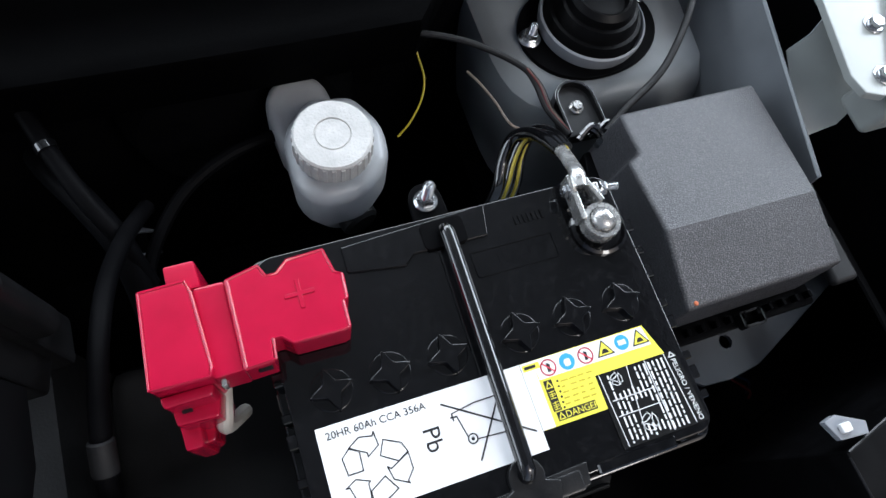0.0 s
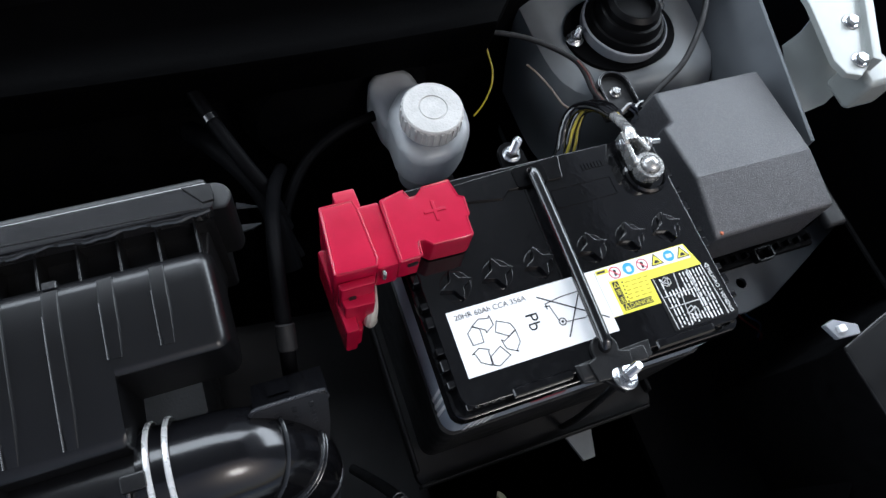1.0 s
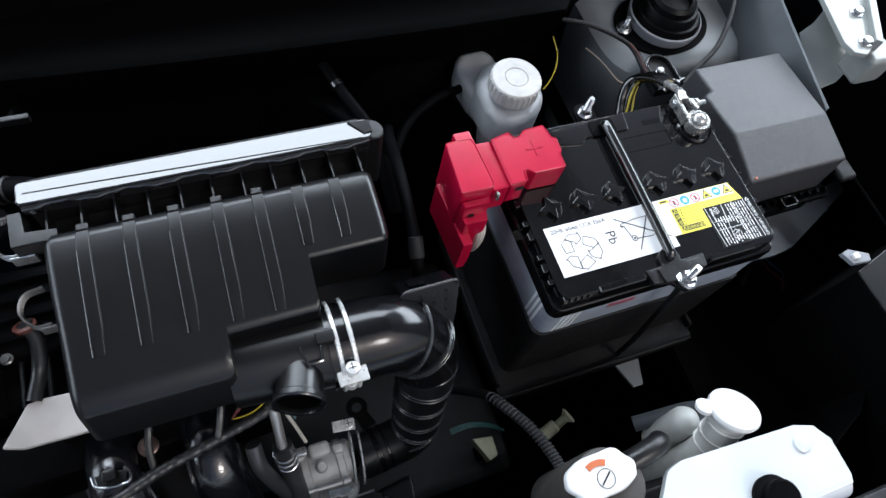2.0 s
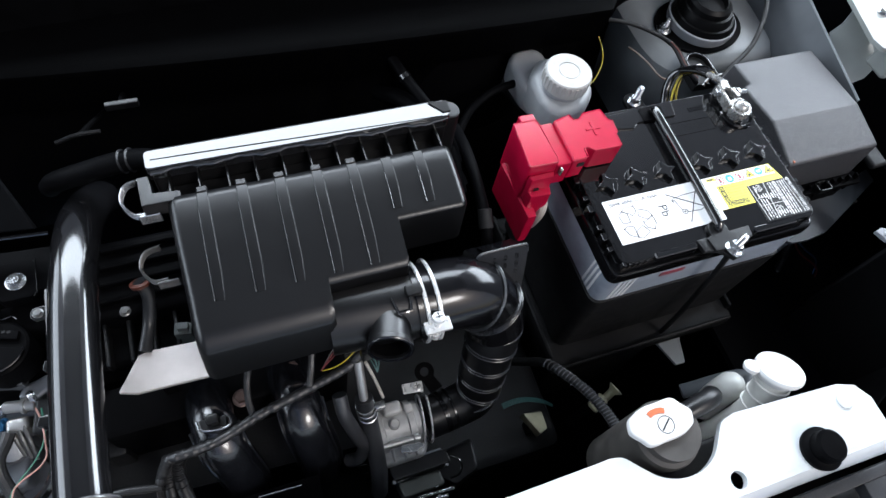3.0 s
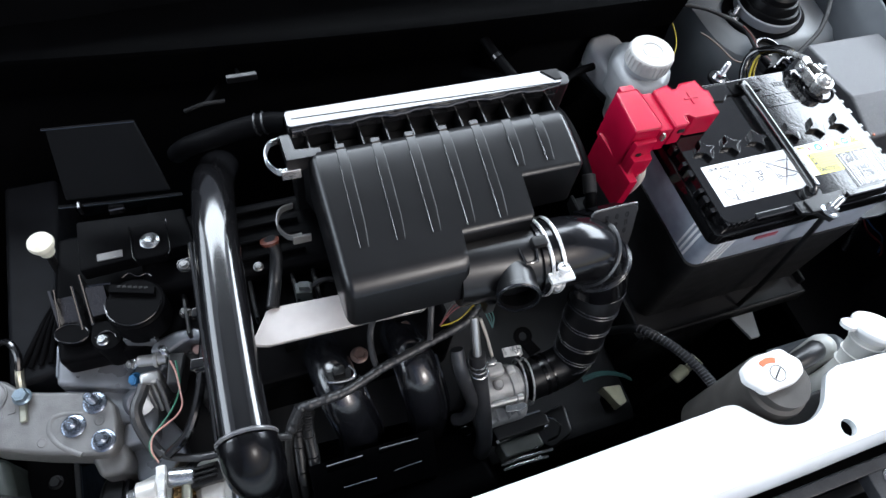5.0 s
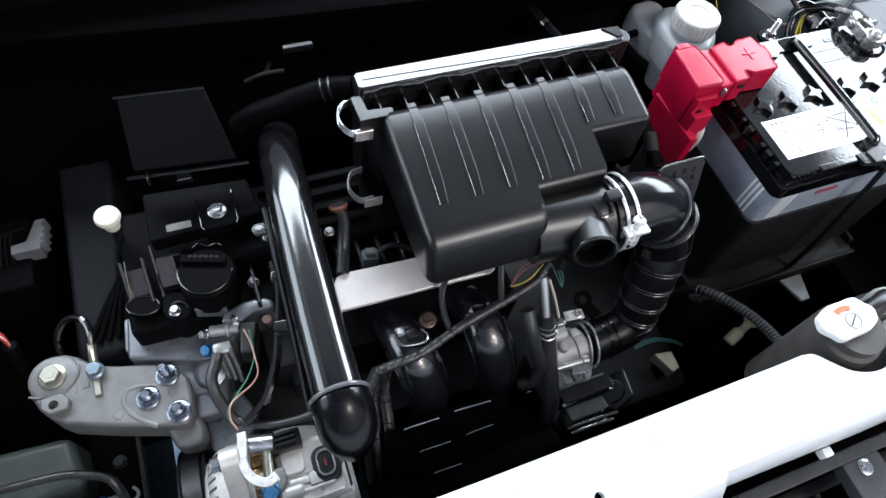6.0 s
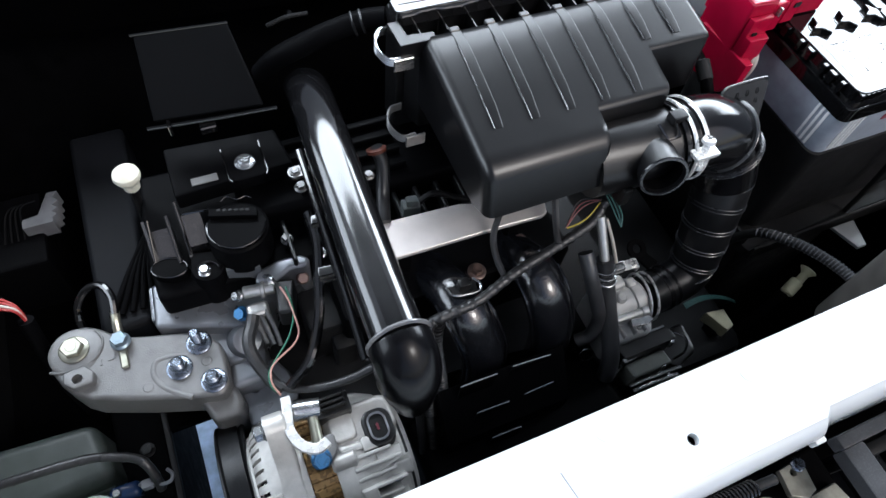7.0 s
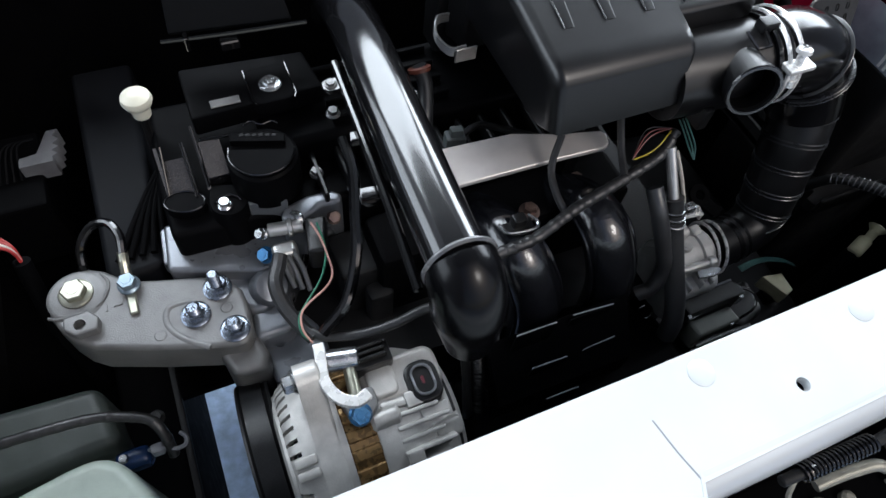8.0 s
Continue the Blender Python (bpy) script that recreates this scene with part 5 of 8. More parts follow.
part("spacer_rod", cyl(B(), (-0.256, -0.0915, 0.650), (-0.214, -0.093, 0.650), 0.0042, None, 16, 0.001), ALU, tb, "bright spacer rod")
part("collar", cyl(B(), (-0.222, -0.0925, 0.650), (-0.214, -0.093, 0.650), 0.0058, None, 16, 0.001), ALU, tb)
bm = prism(B(), [(-0.262, -0.050), (-0.216, -0.054), (-0.207, -0.072), (-0.205, -0.098), (-0.212, -0.110), (-0.262, -0.110)], 0.598, 0.637, 0.006, 3)
box(bm, (-0.246, -0.066, 0.650), (-0.226, -0.052, 0.664), 0.004, 3)
box(bm, (-0.224, -0.068, 0.652), (-0.214, -0.058, 0.662), 0.003, 3)
part("casting", bm, CAST_LIGHT, tb, "pale rough cast body")
for x, y, z, r_, h_ in ((-0.248, -0.090, 0.637, 0.0062, 0.010), (-0.228, -0.100, 0.637, 0.0048, 0.007), (-0.214, -0.084, 0.637, 0.0055, 0.008), (-0.255, -0.060, 0.652, 0.0050, 0.006), (-0.238, -0.074, 0.6575, 0.0065, 0.005)):
    part("boss", cyl(B(), (x, y, z - 0.004), (x + 0.001, y - 0.001, z + h_), r_, r_ * 0.85, 18, 0.0015), CAST_LIGHT, tb)
for x, y, z in ((-0.248, -0.090, 0.647), (-0.214, -0.084, 0.645)):
    part("bolt", bolt(B(), (x, y, z), 0.0042, 0.004, 1.2), ZINC, tb, "small zinc bolt")
for k in range(4):
    part("cast_rib", box(B(), (-0.258 + 0.012 * k, -0.108, 0.630), (-0.255 + 0.012 * k, -0.060, 0.6445 - 0.002 * (k % 2)), 0.001, 1), CAST_LIGHT, tb)
part("lever", prism(B(), [(-0.236, -0.096), (-0.216, -0.098), (-0.213, -0.103), (-0.222, -0.106), (-0.238, -0.103)], 0.648, 0.651, 0.0008), ZINC, tb, "bright steel lever")
bm = prism(B(), [(-0.253, -0.108), (-0.194, -0.107), (-0.188, -0.112), (-0.187, -0.1235), (-0.250, -0.1245)], 0.596, 0.627, 0.0025, 2)
sc_ = part("sensor_cover", bm, BLACK, tb, "black plastic sensor cover")
part("cover_edge", sweep(B(), [(-0.252, -0.1085, 0.6272), (-0.222, -0.1078, 0.6276), (-0.194, -0.1075, 0.6272)], 0.0011, 8, 4), GREY_PLASTIC, sc_)
bm = prism(B(), [(-0.246, -0.1245), (-0.199, -0.1240), (-0.197, -0.141), (-0.243, -0.142)], 0.585, 0.612, 0.003, 3)
mc_ = part("motor_cover", bm, mat("olive_grey_metal", (0.10, 0.105, 0.095), 0.4, metal=0.3), tb, "greyish metal motor cover")
part("cover_edge", sweep(B(), [(-0.246, -0.1245, 0.6135), (-0.232, -0.1235, 0.6145), (-0.228, -0.1225, 0.6150), (-0.200, -0.1230, 0.6135)], 0.0010, 8, 4), ZINC, mc_)
for x, y, z in ((-0.250, -0.125, 0.622), (-0.192, -0.124, 0.622), (-0.207, -0.140, 0.608), (-0.207, -0.151, 0.606)):
    part("screw", cyl(B(), (x, y, z - 0.010), (x, y, z + 0.003), 0.0024, None, 12, 0.0006), ZINC, tb, "small zinc screw")
for x0, x1, y in ((-0.250, -0.189, -0.146), (-0.249, -0.197, -0.1515)):
    part("bracket", sweep(B(), [(x0, y, 0.606), ((x0 + x1) / 2, y, 0.607), (x1, y - 0.001, 0.606)], 0.0019, 8, 3), ZINC, tb, "bright steel rod")
part("lead", sweep(B(), [(-0.191, -0.113, 0.62), (-0.181, -0.119, 0.622), (-0.176, -0.128, 0.620), (-0.180, -0.136, 0.612), (-0.187, -0.136, 0.598)], 0.0013, 8, 6), BLACK_GLOSS, tb, "thin looped lead")
lc = thing("hose_clamp", (-0.200, -0.0735, 0.61), "zinc wire hose clamp on the throttle body", "hose clamp", group="hose clamps")
for x, y in ((-0.2065, -0.0730), (-0.1985, -0.0742)):
    part("band", lathe(B(), [(0.0236, -0.0010), (0.0256, -0.0009), (0.0262, 0), (0.0256, 0.0009), (0.0236, 0.0010), (0.0236, -0.0010)], (x, y, 0.636), (x + 1, y - 0.12, 0.636), 48), BRIGHT_ZINC, lc)
bm = prism(B(), [(-0.218, -0.0365), (-0.196, -0.0385), (-0.1975, -0.0495), (-0.219, -0.047)], 0.6535, 0.655, 0.0006)
box(bm, (-0.199, -0.049, 0.645), (-0.197, -0.039, 0.655), 0.0005, 1)
part("saddle", bm, BRIGHT_ZINC, lc)
part("screw", bolt(B(), (-0.203, -0.043, 0.655), 0.0046, 0.0035, 1.1), BRIGHT_ZINC, lc)
bm = box(B(), (-0.2062, -0.0434, 0.6586), (-0.1998, -0.0426, 0.6590))
box(bm, (-0.2034, -0.0462, 0.6586), (-0.2026, -0.0398, 0.6590))
part("slot", bm, DARK_METAL, lc)

# ---- intake manifold ----
im = thing("intake_manifold", (-0.34, -0.10, 0.50), "black plastic intake manifold with curved runners", "intake manifold")
for x, xe in ((-0.405, -0.388), (-0.327, -0.317)):
    bm = B()
    pth = [(x, 0.010, 0.675), (x, -0.012, 0.692), (x + 0.003, -0.036, 0.702), ((x + xe) / 2, -0.060, 0.692), (xe, -0.078, 0.655), (xe, -0.085, 0.60), (xe, -0.085, 0.54)]
    sweep(bm, pth, 0.0212, 28, 8, flat=0.9)
    r_ = part("runner", bm, RUNNER, im, "shiny black curved runner")
    bm = B()
    for dx in (-0.0215, 0.0215):
        sweep(bm, [(a + dx, b - 0.003, c + 0.004) for a, b, c in pth[2:6]], 0.0016, 8, 6)
    part("seam", bm, RUNNER, r_)
bm = prism(B(), [(-0.47, -0.09), (-0.26, -0.09), (-0.25, -0.165), (-0.47, -0.17)], 0.46, 0.598, 0.015, 3)
pl_ = part("plenum", bm, DULL, im, "black plastic plenum")
part("plenum_rise", slope(-0.445, -0.322, -0.138, 0.628, -0.102, 0.674, 0.06), DULL, pl_)
for x0, z0, x1, z1, y in ((-0.429, 0.6920, -0.395, 0.6906, -0.110), (-0.378, 0.6855, -0.339, 0.6780, -0.1075), (-0.417, 0.6580, -0.385, 0.6550, -0.127), (-0.3675, 0.6450, -0.3376, 0.6500, -0.124), (-0.405, 0.6250, -0.375, 0.6230, -0.145)):
    # Grey line along the black rib's top paints in its highlight.
    part("rib", sweep(B(), [(x0, y, z0), ((x0 + x1) / 2, y, (z0 + z1) / 2 + 0.0005), (x1, y, z1)], 0.0005, 6, 3), GREY_PLASTIC, pl_)
    part("rib", box(B(), (x0, y - 0.0006, min(z0, z1) - 0.055), (x1, y + 0.0006, min(z0, z1) - 0.0005)), DULL, pl_)
bm = prism(B(), [(-0.50, 0.03), (-0.27, 0.03), (-0.27, -0.02), (-0.50, -0.02)], 0.60, 0.690, 0.008)
part("flange", bm, DULL, im)
bm = bolt(B(), (-0.374, -0.018, 0.700), 0.0058, 0.007, 1.5)
part("bolt", bm, RUST_BOLT, im, "coppery flange bolt")
part("bolt", bolt(B(), (-0.322, -0.002, 0.700), 0.0055, 0.006, 1.4), RUST_BOLT, im, "coppery flange bolt")
bm = cyl(B(), (-0.270, -0.086, 0.596), (-0.274, -0.100, 0.604), 0.0078, None, 20, 0.001)
part("nipple", bm, DULL, im, "short hose nipple")
part("nipple_rim", lathe(B(), [(0.0074, 0.0), (0.0082, 0.0006), (0.0074, 0.0012)], (-0.274, -0.100, 0.604), (-0.278, -0.114, 0.612), 24), FLANGE, im)
bm = lathe(B(), [(0.005, 0), (0.0105, 0), (0.0105, 0.003), (0.005, 0.003), (0.005, 0)], (-0.191, -0.030, 0.656), (-0.191, -0.036, 0.670), 24)
prism(bm, [(-0.196, -0.036), (-0.183, -0.034), (-0.176, -0.050), (-0.190, -0.054)], 0.652, 0.655, 0.0008)
part("stay", bm, SHADE_BLACK, im, "dark stay with a hole")
# wire saddle on the manifold
ws = thing("wire_bracket", (-0.42, -0.04, 0.705), "small steel bracket with clip over the manifold", "bracket")
bm = sweep(B(), [(-0.414, -0.035, 0.725), (-0.411, -0.044, 0.725), (-0.400, -0.047, 0.725), (-0.388, -0.047, 0.725), (-0.385, -0.041, 0.725), (-0.389, -0.034, 0.725)], 0.0014, 8, 6)
part("loop", bm, ZINC, ws, "bright wire loop")
bm = prism(B(), [(-0.412, -0.035), (-0.410, -0.0445), (-0.389, -0.0455), (-0.3875, -0.036)], 0.7225, 0.7245, 0.0006)
part("base", bm, BLACK, ws)
bm = box(B(), (-0.405, -0.043, 0.700), (-0.394, -0.034, 0.733), 0.002)
part("clip", bm, BLACK, ws)

# ---- aluminium strip ----
bm = prism(B(), [(-0.470, 0.004), (-0.455, -0.001), (-0.344, -0.003), (-0.309, -0.0048), (-0.3025, -0.002), (-0.2995, 0.008), (-0.303, 0.0125), (-0.335, 0.0195), (-0.374, 0.0325), (-0.440, 0.036), (-0.450, 0.034)], 0.736, 0.740, 0.0015, 3)
ms = thing("metal_strip", (-0.39, 0.015, 0.69), "brushed aluminium strip across the engine under the air cleaner", "metal strip")
part("plate", bm, STRIP, ms)
for x_ in (-0.440, -0.330):
    part("support", box(B(), (x_, 0.008, 0.69), (x_ + 0.012, 0.020, 0.7365)), DULL, ms, "dark support leg")

# ---- glossy intake tube ----
it = thing("intake_duct", (-0.478, 0.0, 0.76), "gloss black intake duct with flared boot", "duct")
bm = sweep(B(), [(-0.464, 0.205, 0.745), (-0.468, 0.175, 0.775), (-0.472, 0.140, 0.797), (-0.4755, 0.09, 0.808), (-0.479, 0.03, 0.8105), (-0.482, -0.04, 0.8100), (-0.4832, -0.098, 0.8080), (-0.4830, -0.110, 0.800)], 0.0190, 40, 8, flat=0.88)
tube = part("tube", bm, TUBE, it, "gloss black tube")
bm = sweep(B(), [(-0.4985, 0.085, 0.800), (-0.5005, 0.03, 0.797), (-0.503, -0.04, 0.792), (-0.506, -0.095, 0.786)], 0.0032, 10, 6)
part("seam", bm, BLACK_GLOSS, tube)
bm = sweep(B(), [(-0.4828, -0.0955, 0.8065), (-0.4826, -0.104, 0.8040), (-0.482, -0.1115, 0.794), (-0.4815, -0.1155, 0.778), (-0.480, -0.1170, 0.760), (-0.479, -0.118, 0.745)], 0.024, 36, 8, radius=lambda q: 0.0222 + 0.0010 * min(1, q * 5) - 0.013 * max(0, q - 0.45))
part("boot", bm, BOOT, it, "black rubber boot")
bm = lathe(B(), [(0.0185, -0.0022), (0.0218, -0.0014), (0.0236, 0.0), (0.0236, 0.0012), (0.0218, 0.0022)], (-0.4828, -0.0965, 0.8070), (-0.4830, -0.1965, 0.8120), 40)
part("rim", bm, RIM, it, "rolled rim, greyed for its highlight")
for (x, y, z) in ((-0.509, -0.021, 0.790), (-0.501, 0.022, 0.794)):
    part("clip", prism(B(), [(x - 0.008, y - 0.003), (x + 0.006, y - 0.004), (x + 0.004, y + 0.004), (x - 0.006, y + 0.005)], z - 0.006, z, 0.001), BLACK_GLOSS, it, "small folded clip")
for (x, y, z) in ((-0.505, 0.066, 0.800), (-0.508, -0.020, 0.784)):
    bm = prism(B(), rounded(x - 0.008, y - 0.006, x + 0.010, y + 0.006, 0.005), z - 0.003, z, 0.0008)
    part("mounting_lug", bm, BLACK_GLOSS, it)
part("bolt", bolt(B(), (-0.507, 0.066, 0.800), 0.0034, 0.003, 1.3), DULL_ZINC, it, "zinc bolt")
part("bolt", bolt(B(), (-0.448, 0.062, 0.775), 0.0036, 0.004, 1.3), DULL_ZINC, it, "zinc bolt")

# ---- engine ----
en = thing("engine", (-0.45, 0.08, 0.35), "engine with black valve cover and aluminium head", "engine")
bm = prism(B(), [(-0.640, 0.048), (-0.39, 0.040), (-0.27, 0.04), (-0.27, 0.175), (-0.635, 0.185), (-0.642, 0.10)], 0.655, 0.702, 0.006, 3)
prism(bm, [(-0.555, 0.085), (-0.42, 0.080), (-0.30, 0.08), (-0.30, 0.165), (-0.555, 0.165)], 0.695, 0.730, 0.008, 3)
vc = part("valve_cover", bm, DULL, en, "black plastic valve cover")
for i in range(12):
    x = -0.525 + i * 0.021
    part("rib", box(B(), (x, 0.040, 0.700), (x + 0.004, 0.084, 0.716), 0.001, 1), BLACK, vc)
for i in range(4):
    part("rib", box(B(), (-0.50, 0.094 + i * 0.018, 0.728), (-0.40, 0.097 + i * 0.018, 0.737), 0.001, 1), DULL, vc)
bm = prism(B(), [(-0.652, 0.030), (-0.60, -0.010), (-0.585, -0.010), (-0.562, 0.022), (-0.540, 0.055), (-0.565, 0.062), (-0.60, 0.072), (-0.648, 0.090)], 0.590, 0.660, 0.008, 3)
prism(bm, [(-0.655, 0.050), (-0.610, 0.046), (-0.585, 0.058), (-0.60, 0.074), (-0.652, 0.086)], 0.655, 0.668, 0.003, 2)
prism(bm, [(-0.606, -0.030), (-0.575, -0.030), (-0.568, 0.010), (-0.60, 0.010)], 0.60, 0.655, 0.006, 3)
prism(bm, [(-0.652, 0.040), (-0.585, 0.016), (-0.560, 0.026), (-0.530, 0.050), (-0.565, 0.064), (-0.648, 0.084)], 0.655, 0.6745, 0.004, 3)
prism(bm, [(-0.562, 0.036), (-0.556, 0.047), (-0.537, 0.052), (-0.517, 0.051), (-0.510, 0.044), (-0.514, 0.037), (-0.529, 0.039), (-0.546, 0.030)], 0.655, 0.706, 0.004, 3)
prism(bm, [(-0.604, -0.010), (-0.566, -0.004), (-0.556, -0.022), (-0.553, -0.046), (-0.575, -0.064), (-0.600, -0.060)], 0.585, 0.634, 0.004, 3, holes=[circle(-0.5885, -0.028, 0.0042, 14)])
lathe(bm, [(0.016, -0.03), (0.0155, -0.004), (0.012, 0.001), (0.0, 0.002)], (-0.582, 0.004, 0.668), (-0.575, -0.012, 0.70), 24)
part("cylinder_head", bm, HEAD, en, "smooth cast aluminium head")
bm = prism(B(), [(-0.60, 0.20), (-0.20, 0.20), (-0.20, -0.08), (-0.60, -0.06)], 0.30, 0.61)
prism(bm, [(-0.20, 0.20), (0.0, 0.18), (0.0, -0.13), (-0.24, -0.13)], 0.30, 0.47, 0.02)
box(bm, (-0.530, -0.010, 0.60), (-0.430, 0.036, 0.668), 0.006)
box(bm, (-0.512, -0.026, 0.60), (-0.490, -0.008, 0.650), 0.005)
part("block", bm, BLOCK, en, "dark engine block")
# oil filler cap
OX, OY = -0.561, 0.071
bm = lathe(B(), [(0, 0.008), (0.0235, 0.008), (0.0255, 0.0065), (0.0262, 0.004), (0.0262, -0.025)], (OX, OY, 0.735), (OX, OY, 2), 40)
oc = part("oil_cap", bm, DULL, en, "black oil filler cap")
bm = prism(B(), arc(OX, OY, 0.0235, 163, 343, 18), 0.7425, 0.748, 0.001, 2)
part("grip", bm, DULL, oc)
bm = sweep(B(), [(p_[0], p_[1], 0.7474) for p_ in arc(OX, OY, 0.0238, 160, 346, 20)], 0.0008, 6, 2)
part("rim", bm, BLACK_GLOSS, oc)
part("sign_plate", prism(B(), [(-0.581, 0.085), (-0.543, 0.073), (-0.541, 0.081), (-0.579, 0.093)], 0.730, 0.748, 0.001), DULL, oc)
bm = B()
for k in range(6):
    x_ = -0.573 + k * 0.0045
    box(bm, (x_, 0.0872 - k * 0.0014, 0.7475), (x_ + 0.003, 0.0895 - k * 0.0014, 0.7484))
part("moulded_mark", bm, BLACK_MATT, oc)
part("oil_sign", sweep(B(), [(-0.568, 0.098, 0.746), (-0.562, 0.101, 0.7465), (-0.555, 0.096, 0.746), (-0.547, 0.097, 0.746), (-0.543, 0.0935, 0.746)], 0.0007, 6, 4), BLACK_GLOSS, oc)
# coil heads: dusty sloping plates between thin fins
coil = part("coil_head", slope(-0.633, -0.615, 0.078, 0.704, 0.104, 0.722, 0.03), SPECKLED, en, "dusty black coil head")
for q0, q1 in (((-0.6335, 0.079, 0.712), (-0.6295, 0.107, 0.735)), ((-0.6145, 0.072, 0.712), (-0.6150, 0.107, 0.735))):
    part("fin", slope(q0[0] - 0.0012, q0[0] + 0.0012, q0[1], q0[2], q1[1], q1[2], 0.025), BEAD, coil)
    part("fin_edge", sweep(B(), [q0, tuple((a + b) / 2 for a, b in zip(q0, q1)), q1], 0.0010, 8, 3), BLACK_GLOSS, coil)
oval = [(-0.624 + 0.0148 * math.cos(a) * math.cos(-0.31) - 0.0095 * math.sin(a) * math.sin(-0.31), 0.0705 + 0.0148 * math.cos(a) * math.sin(-0.31) + 0.0095 * math.sin(a) * math.cos(-0.31)) for a in [k * math.tau / 28 for k in range(28)]]
part("connector", prism(B(), oval, 0.668, 0.7115), DULL, coil, "black connector shell")
part("rim", sweep(B(), [(*p_, 0.7118) for p_ in oval + oval[:1]], 0.0008, 6, 1), BLACK_GLOSS, coil)
coil2 = part("coil_head", slope(-0.6025, -0.587, 0.078, 0.722, 0.100, 0.738, 0.03), SPECKLED, en, "dusty black coil head")
part("fin", slope(-0.6055, -0.6030, 0.072, 0.716, 0.110, 0.746, 0.04), BEAD, coil2)
part("fin_edge", sweep(B(), [(-0.6042, 0.073, 0.718), (-0.6042, 0.092, 0.7325), (-0.6042, 0.110, 0.7465)], 0.0011, 8, 3), BLACK_GLOSS, coil2)
part("fin_edge", sweep(B(), [(-0.6005, 0.1005, 0.7400), (-0.590, 0.0990, 0.7405), (-0.580, 0.0980, 0.7400)], 0.0012, 8, 3), BLACK_GLOSS, coil2)
part("hood", prism(B(), arc(-0.5935, 0.058, 0.0140, -200, 20, 16) + [(-0.578, 0.069), (-0.604, 0.077)], 0.672, 0.7165, 0.0015), DULL, coil2)
part("hood_rim", sweep(B(), [(p_[0], p_[1], 0.7180) for p_ in arc(-0.5945, 0.052, 0.0098, 150, 10, 12)], 0.0010, 8, 2), BLACK_GLOSS, coil2)
part("plate", prism(B(), [(-0.581, 0.050), (-0.553, 0.044), (-0.552, 0.055), (-0.579, 0.062)], 0.690, 0.715, 0.001), FENDER_SHADE_GREY, en, "flat grey pad")
for x, y, z in ((-0.597, 0.054, 0.7165), (-0.524, 0.066, 0.710), (-0.50, 0.045, 0.706), (-0.500, 0.093, 0.742)):
    part("bolt", bolt(B(), (x, y, z), 0.0042, 0.0055, 1.35), DULL_ZINC if y > 0.06 else ZINC, en, "zinc flange bolt")
# coil cover panel standing at the rear
cp = thing("coil_cover", (-0.555, 0.15, 0.74), "black ribbed cover box standing on the engine", "cover")
bm = B()
q4 = [(-0.600, 0.168, 0.782), (-0.510, 0.157, 0.784), (-0.522, 0.187, 0.850), (-0.592, 0.194, 0.850)]
f_ = [bm.verts.new(p) for p in q4]
g_ = [bm.verts.new((p[0] * 0.998, p[1] + 0.004, p[2] - 0.004)) for p in q4]
bm.faces.new(f_)
bm.faces.new(list(reversed(g_)))
for k in range(4):
    bm.faces.new((f_[k], f_[(k + 1) % 4], g_[(k + 1) % 4], g_[k]))
bmesh.ops.recalc_face_normals(bm, faces=bm.faces)
bmesh.ops.bevel(bm, geom=list(bm.edges), offset=0.002, segments=2, profile=0.5, affect="EDGES")
part("panel", bm, SHADOW_PANEL, cp)
bm = sweep(B(), [(-0.594, 0.193, 0.8502), (-0.558, 0.190, 0.8503), (-0.521, 0.187, 0.8502)], 0.0012, 8, 4)
part("top_edge", bm, BLACK_GLOSS, cp)
bm = sweep(B(), [(-0.606, 0.163, 0.781), (-0.555, 0.157, 0.782), (-0.500, 0.151, 0.784)], 0.0018, 8, 6)
box(bm, (-0.590, 0.155, 0.774), (-0.587, 0.163, 0.786), 0.0006, 1)
box(bm, (-0.566, 0.150, 0.772), (-0.552, 0.158, 0.780), 0.001, 1)
part("hem", bm, BLACK_GLOSS, cp)
bm = prism(B(), [(-0.602, 0.165), (-0.505, 0.158), (-0.500, 0.115), (-0.602, 0.110)], 0.735, 0.752, 0.003)
part("foot", bm, DULL, cp)
bm = prism(B(), rounded(-0.556, 0.108, -0.522, 0.148, 0.008), 0.742, 0.754, 0.003)
part("boss", bm, DULL, cp)
part("boss_rim", stroke(B(), [(-0.5555, 0.146), (-0.5555, 0.112), (-0.5535, 0.1085)], 0.0008, 0.753, 0.7545), BLACK_GLOSS, cp)
part("boss_rim", stroke(B(), [(-0.5225, 0.146), (-0.5225, 0.112), (-0.5245, 0.1085)], 0.0008, 0.753, 0.7545), BLACK_GLOSS, cp)
part("bolt", bolt(B(), (-0.539, 0.126, 0.754), 0.0052, 0.006, 1.7), ZINC, cp, "zinc bolt with washer")
part("metal_tag", box(B(), (-0.586, 0.116, 0.752), (-0.564, 0.1235, 0.7535), 0.0004, 1), CAST, cp, "small silver tag")

# sensor by the strip
sn = thing("sensor", (-0.411, 0.055, 0.70), "dark grey cylindrical sensor with connector", "sensor")
bm = prism(B(), [(-0.420, 0.050), (-0.404, 0.047), (-0.402, 0.059), (-0.418, 0.062)], 0.70, 0.728, 0.0015)
prism(bm, [(-0.416, 0.052), (-0.406, 0.050), (-0.405, 0.057), (-0.415, 0.059)], 0.727, 0.735, 0.001)
part("housing", bm, mat("green_grey_plastic", (0.10, 0.115, 0.115), 0.45), sn)
bm = sweep(B(), [(-0.405, 0.055, 0.724), (-0.388, 0.058, 0.728), (-0.365, 0.05, 0.722), (-0.34, 0.035, 0.72)], 0.003, 8, 6)
part("lead", bm, BLACK, sn)
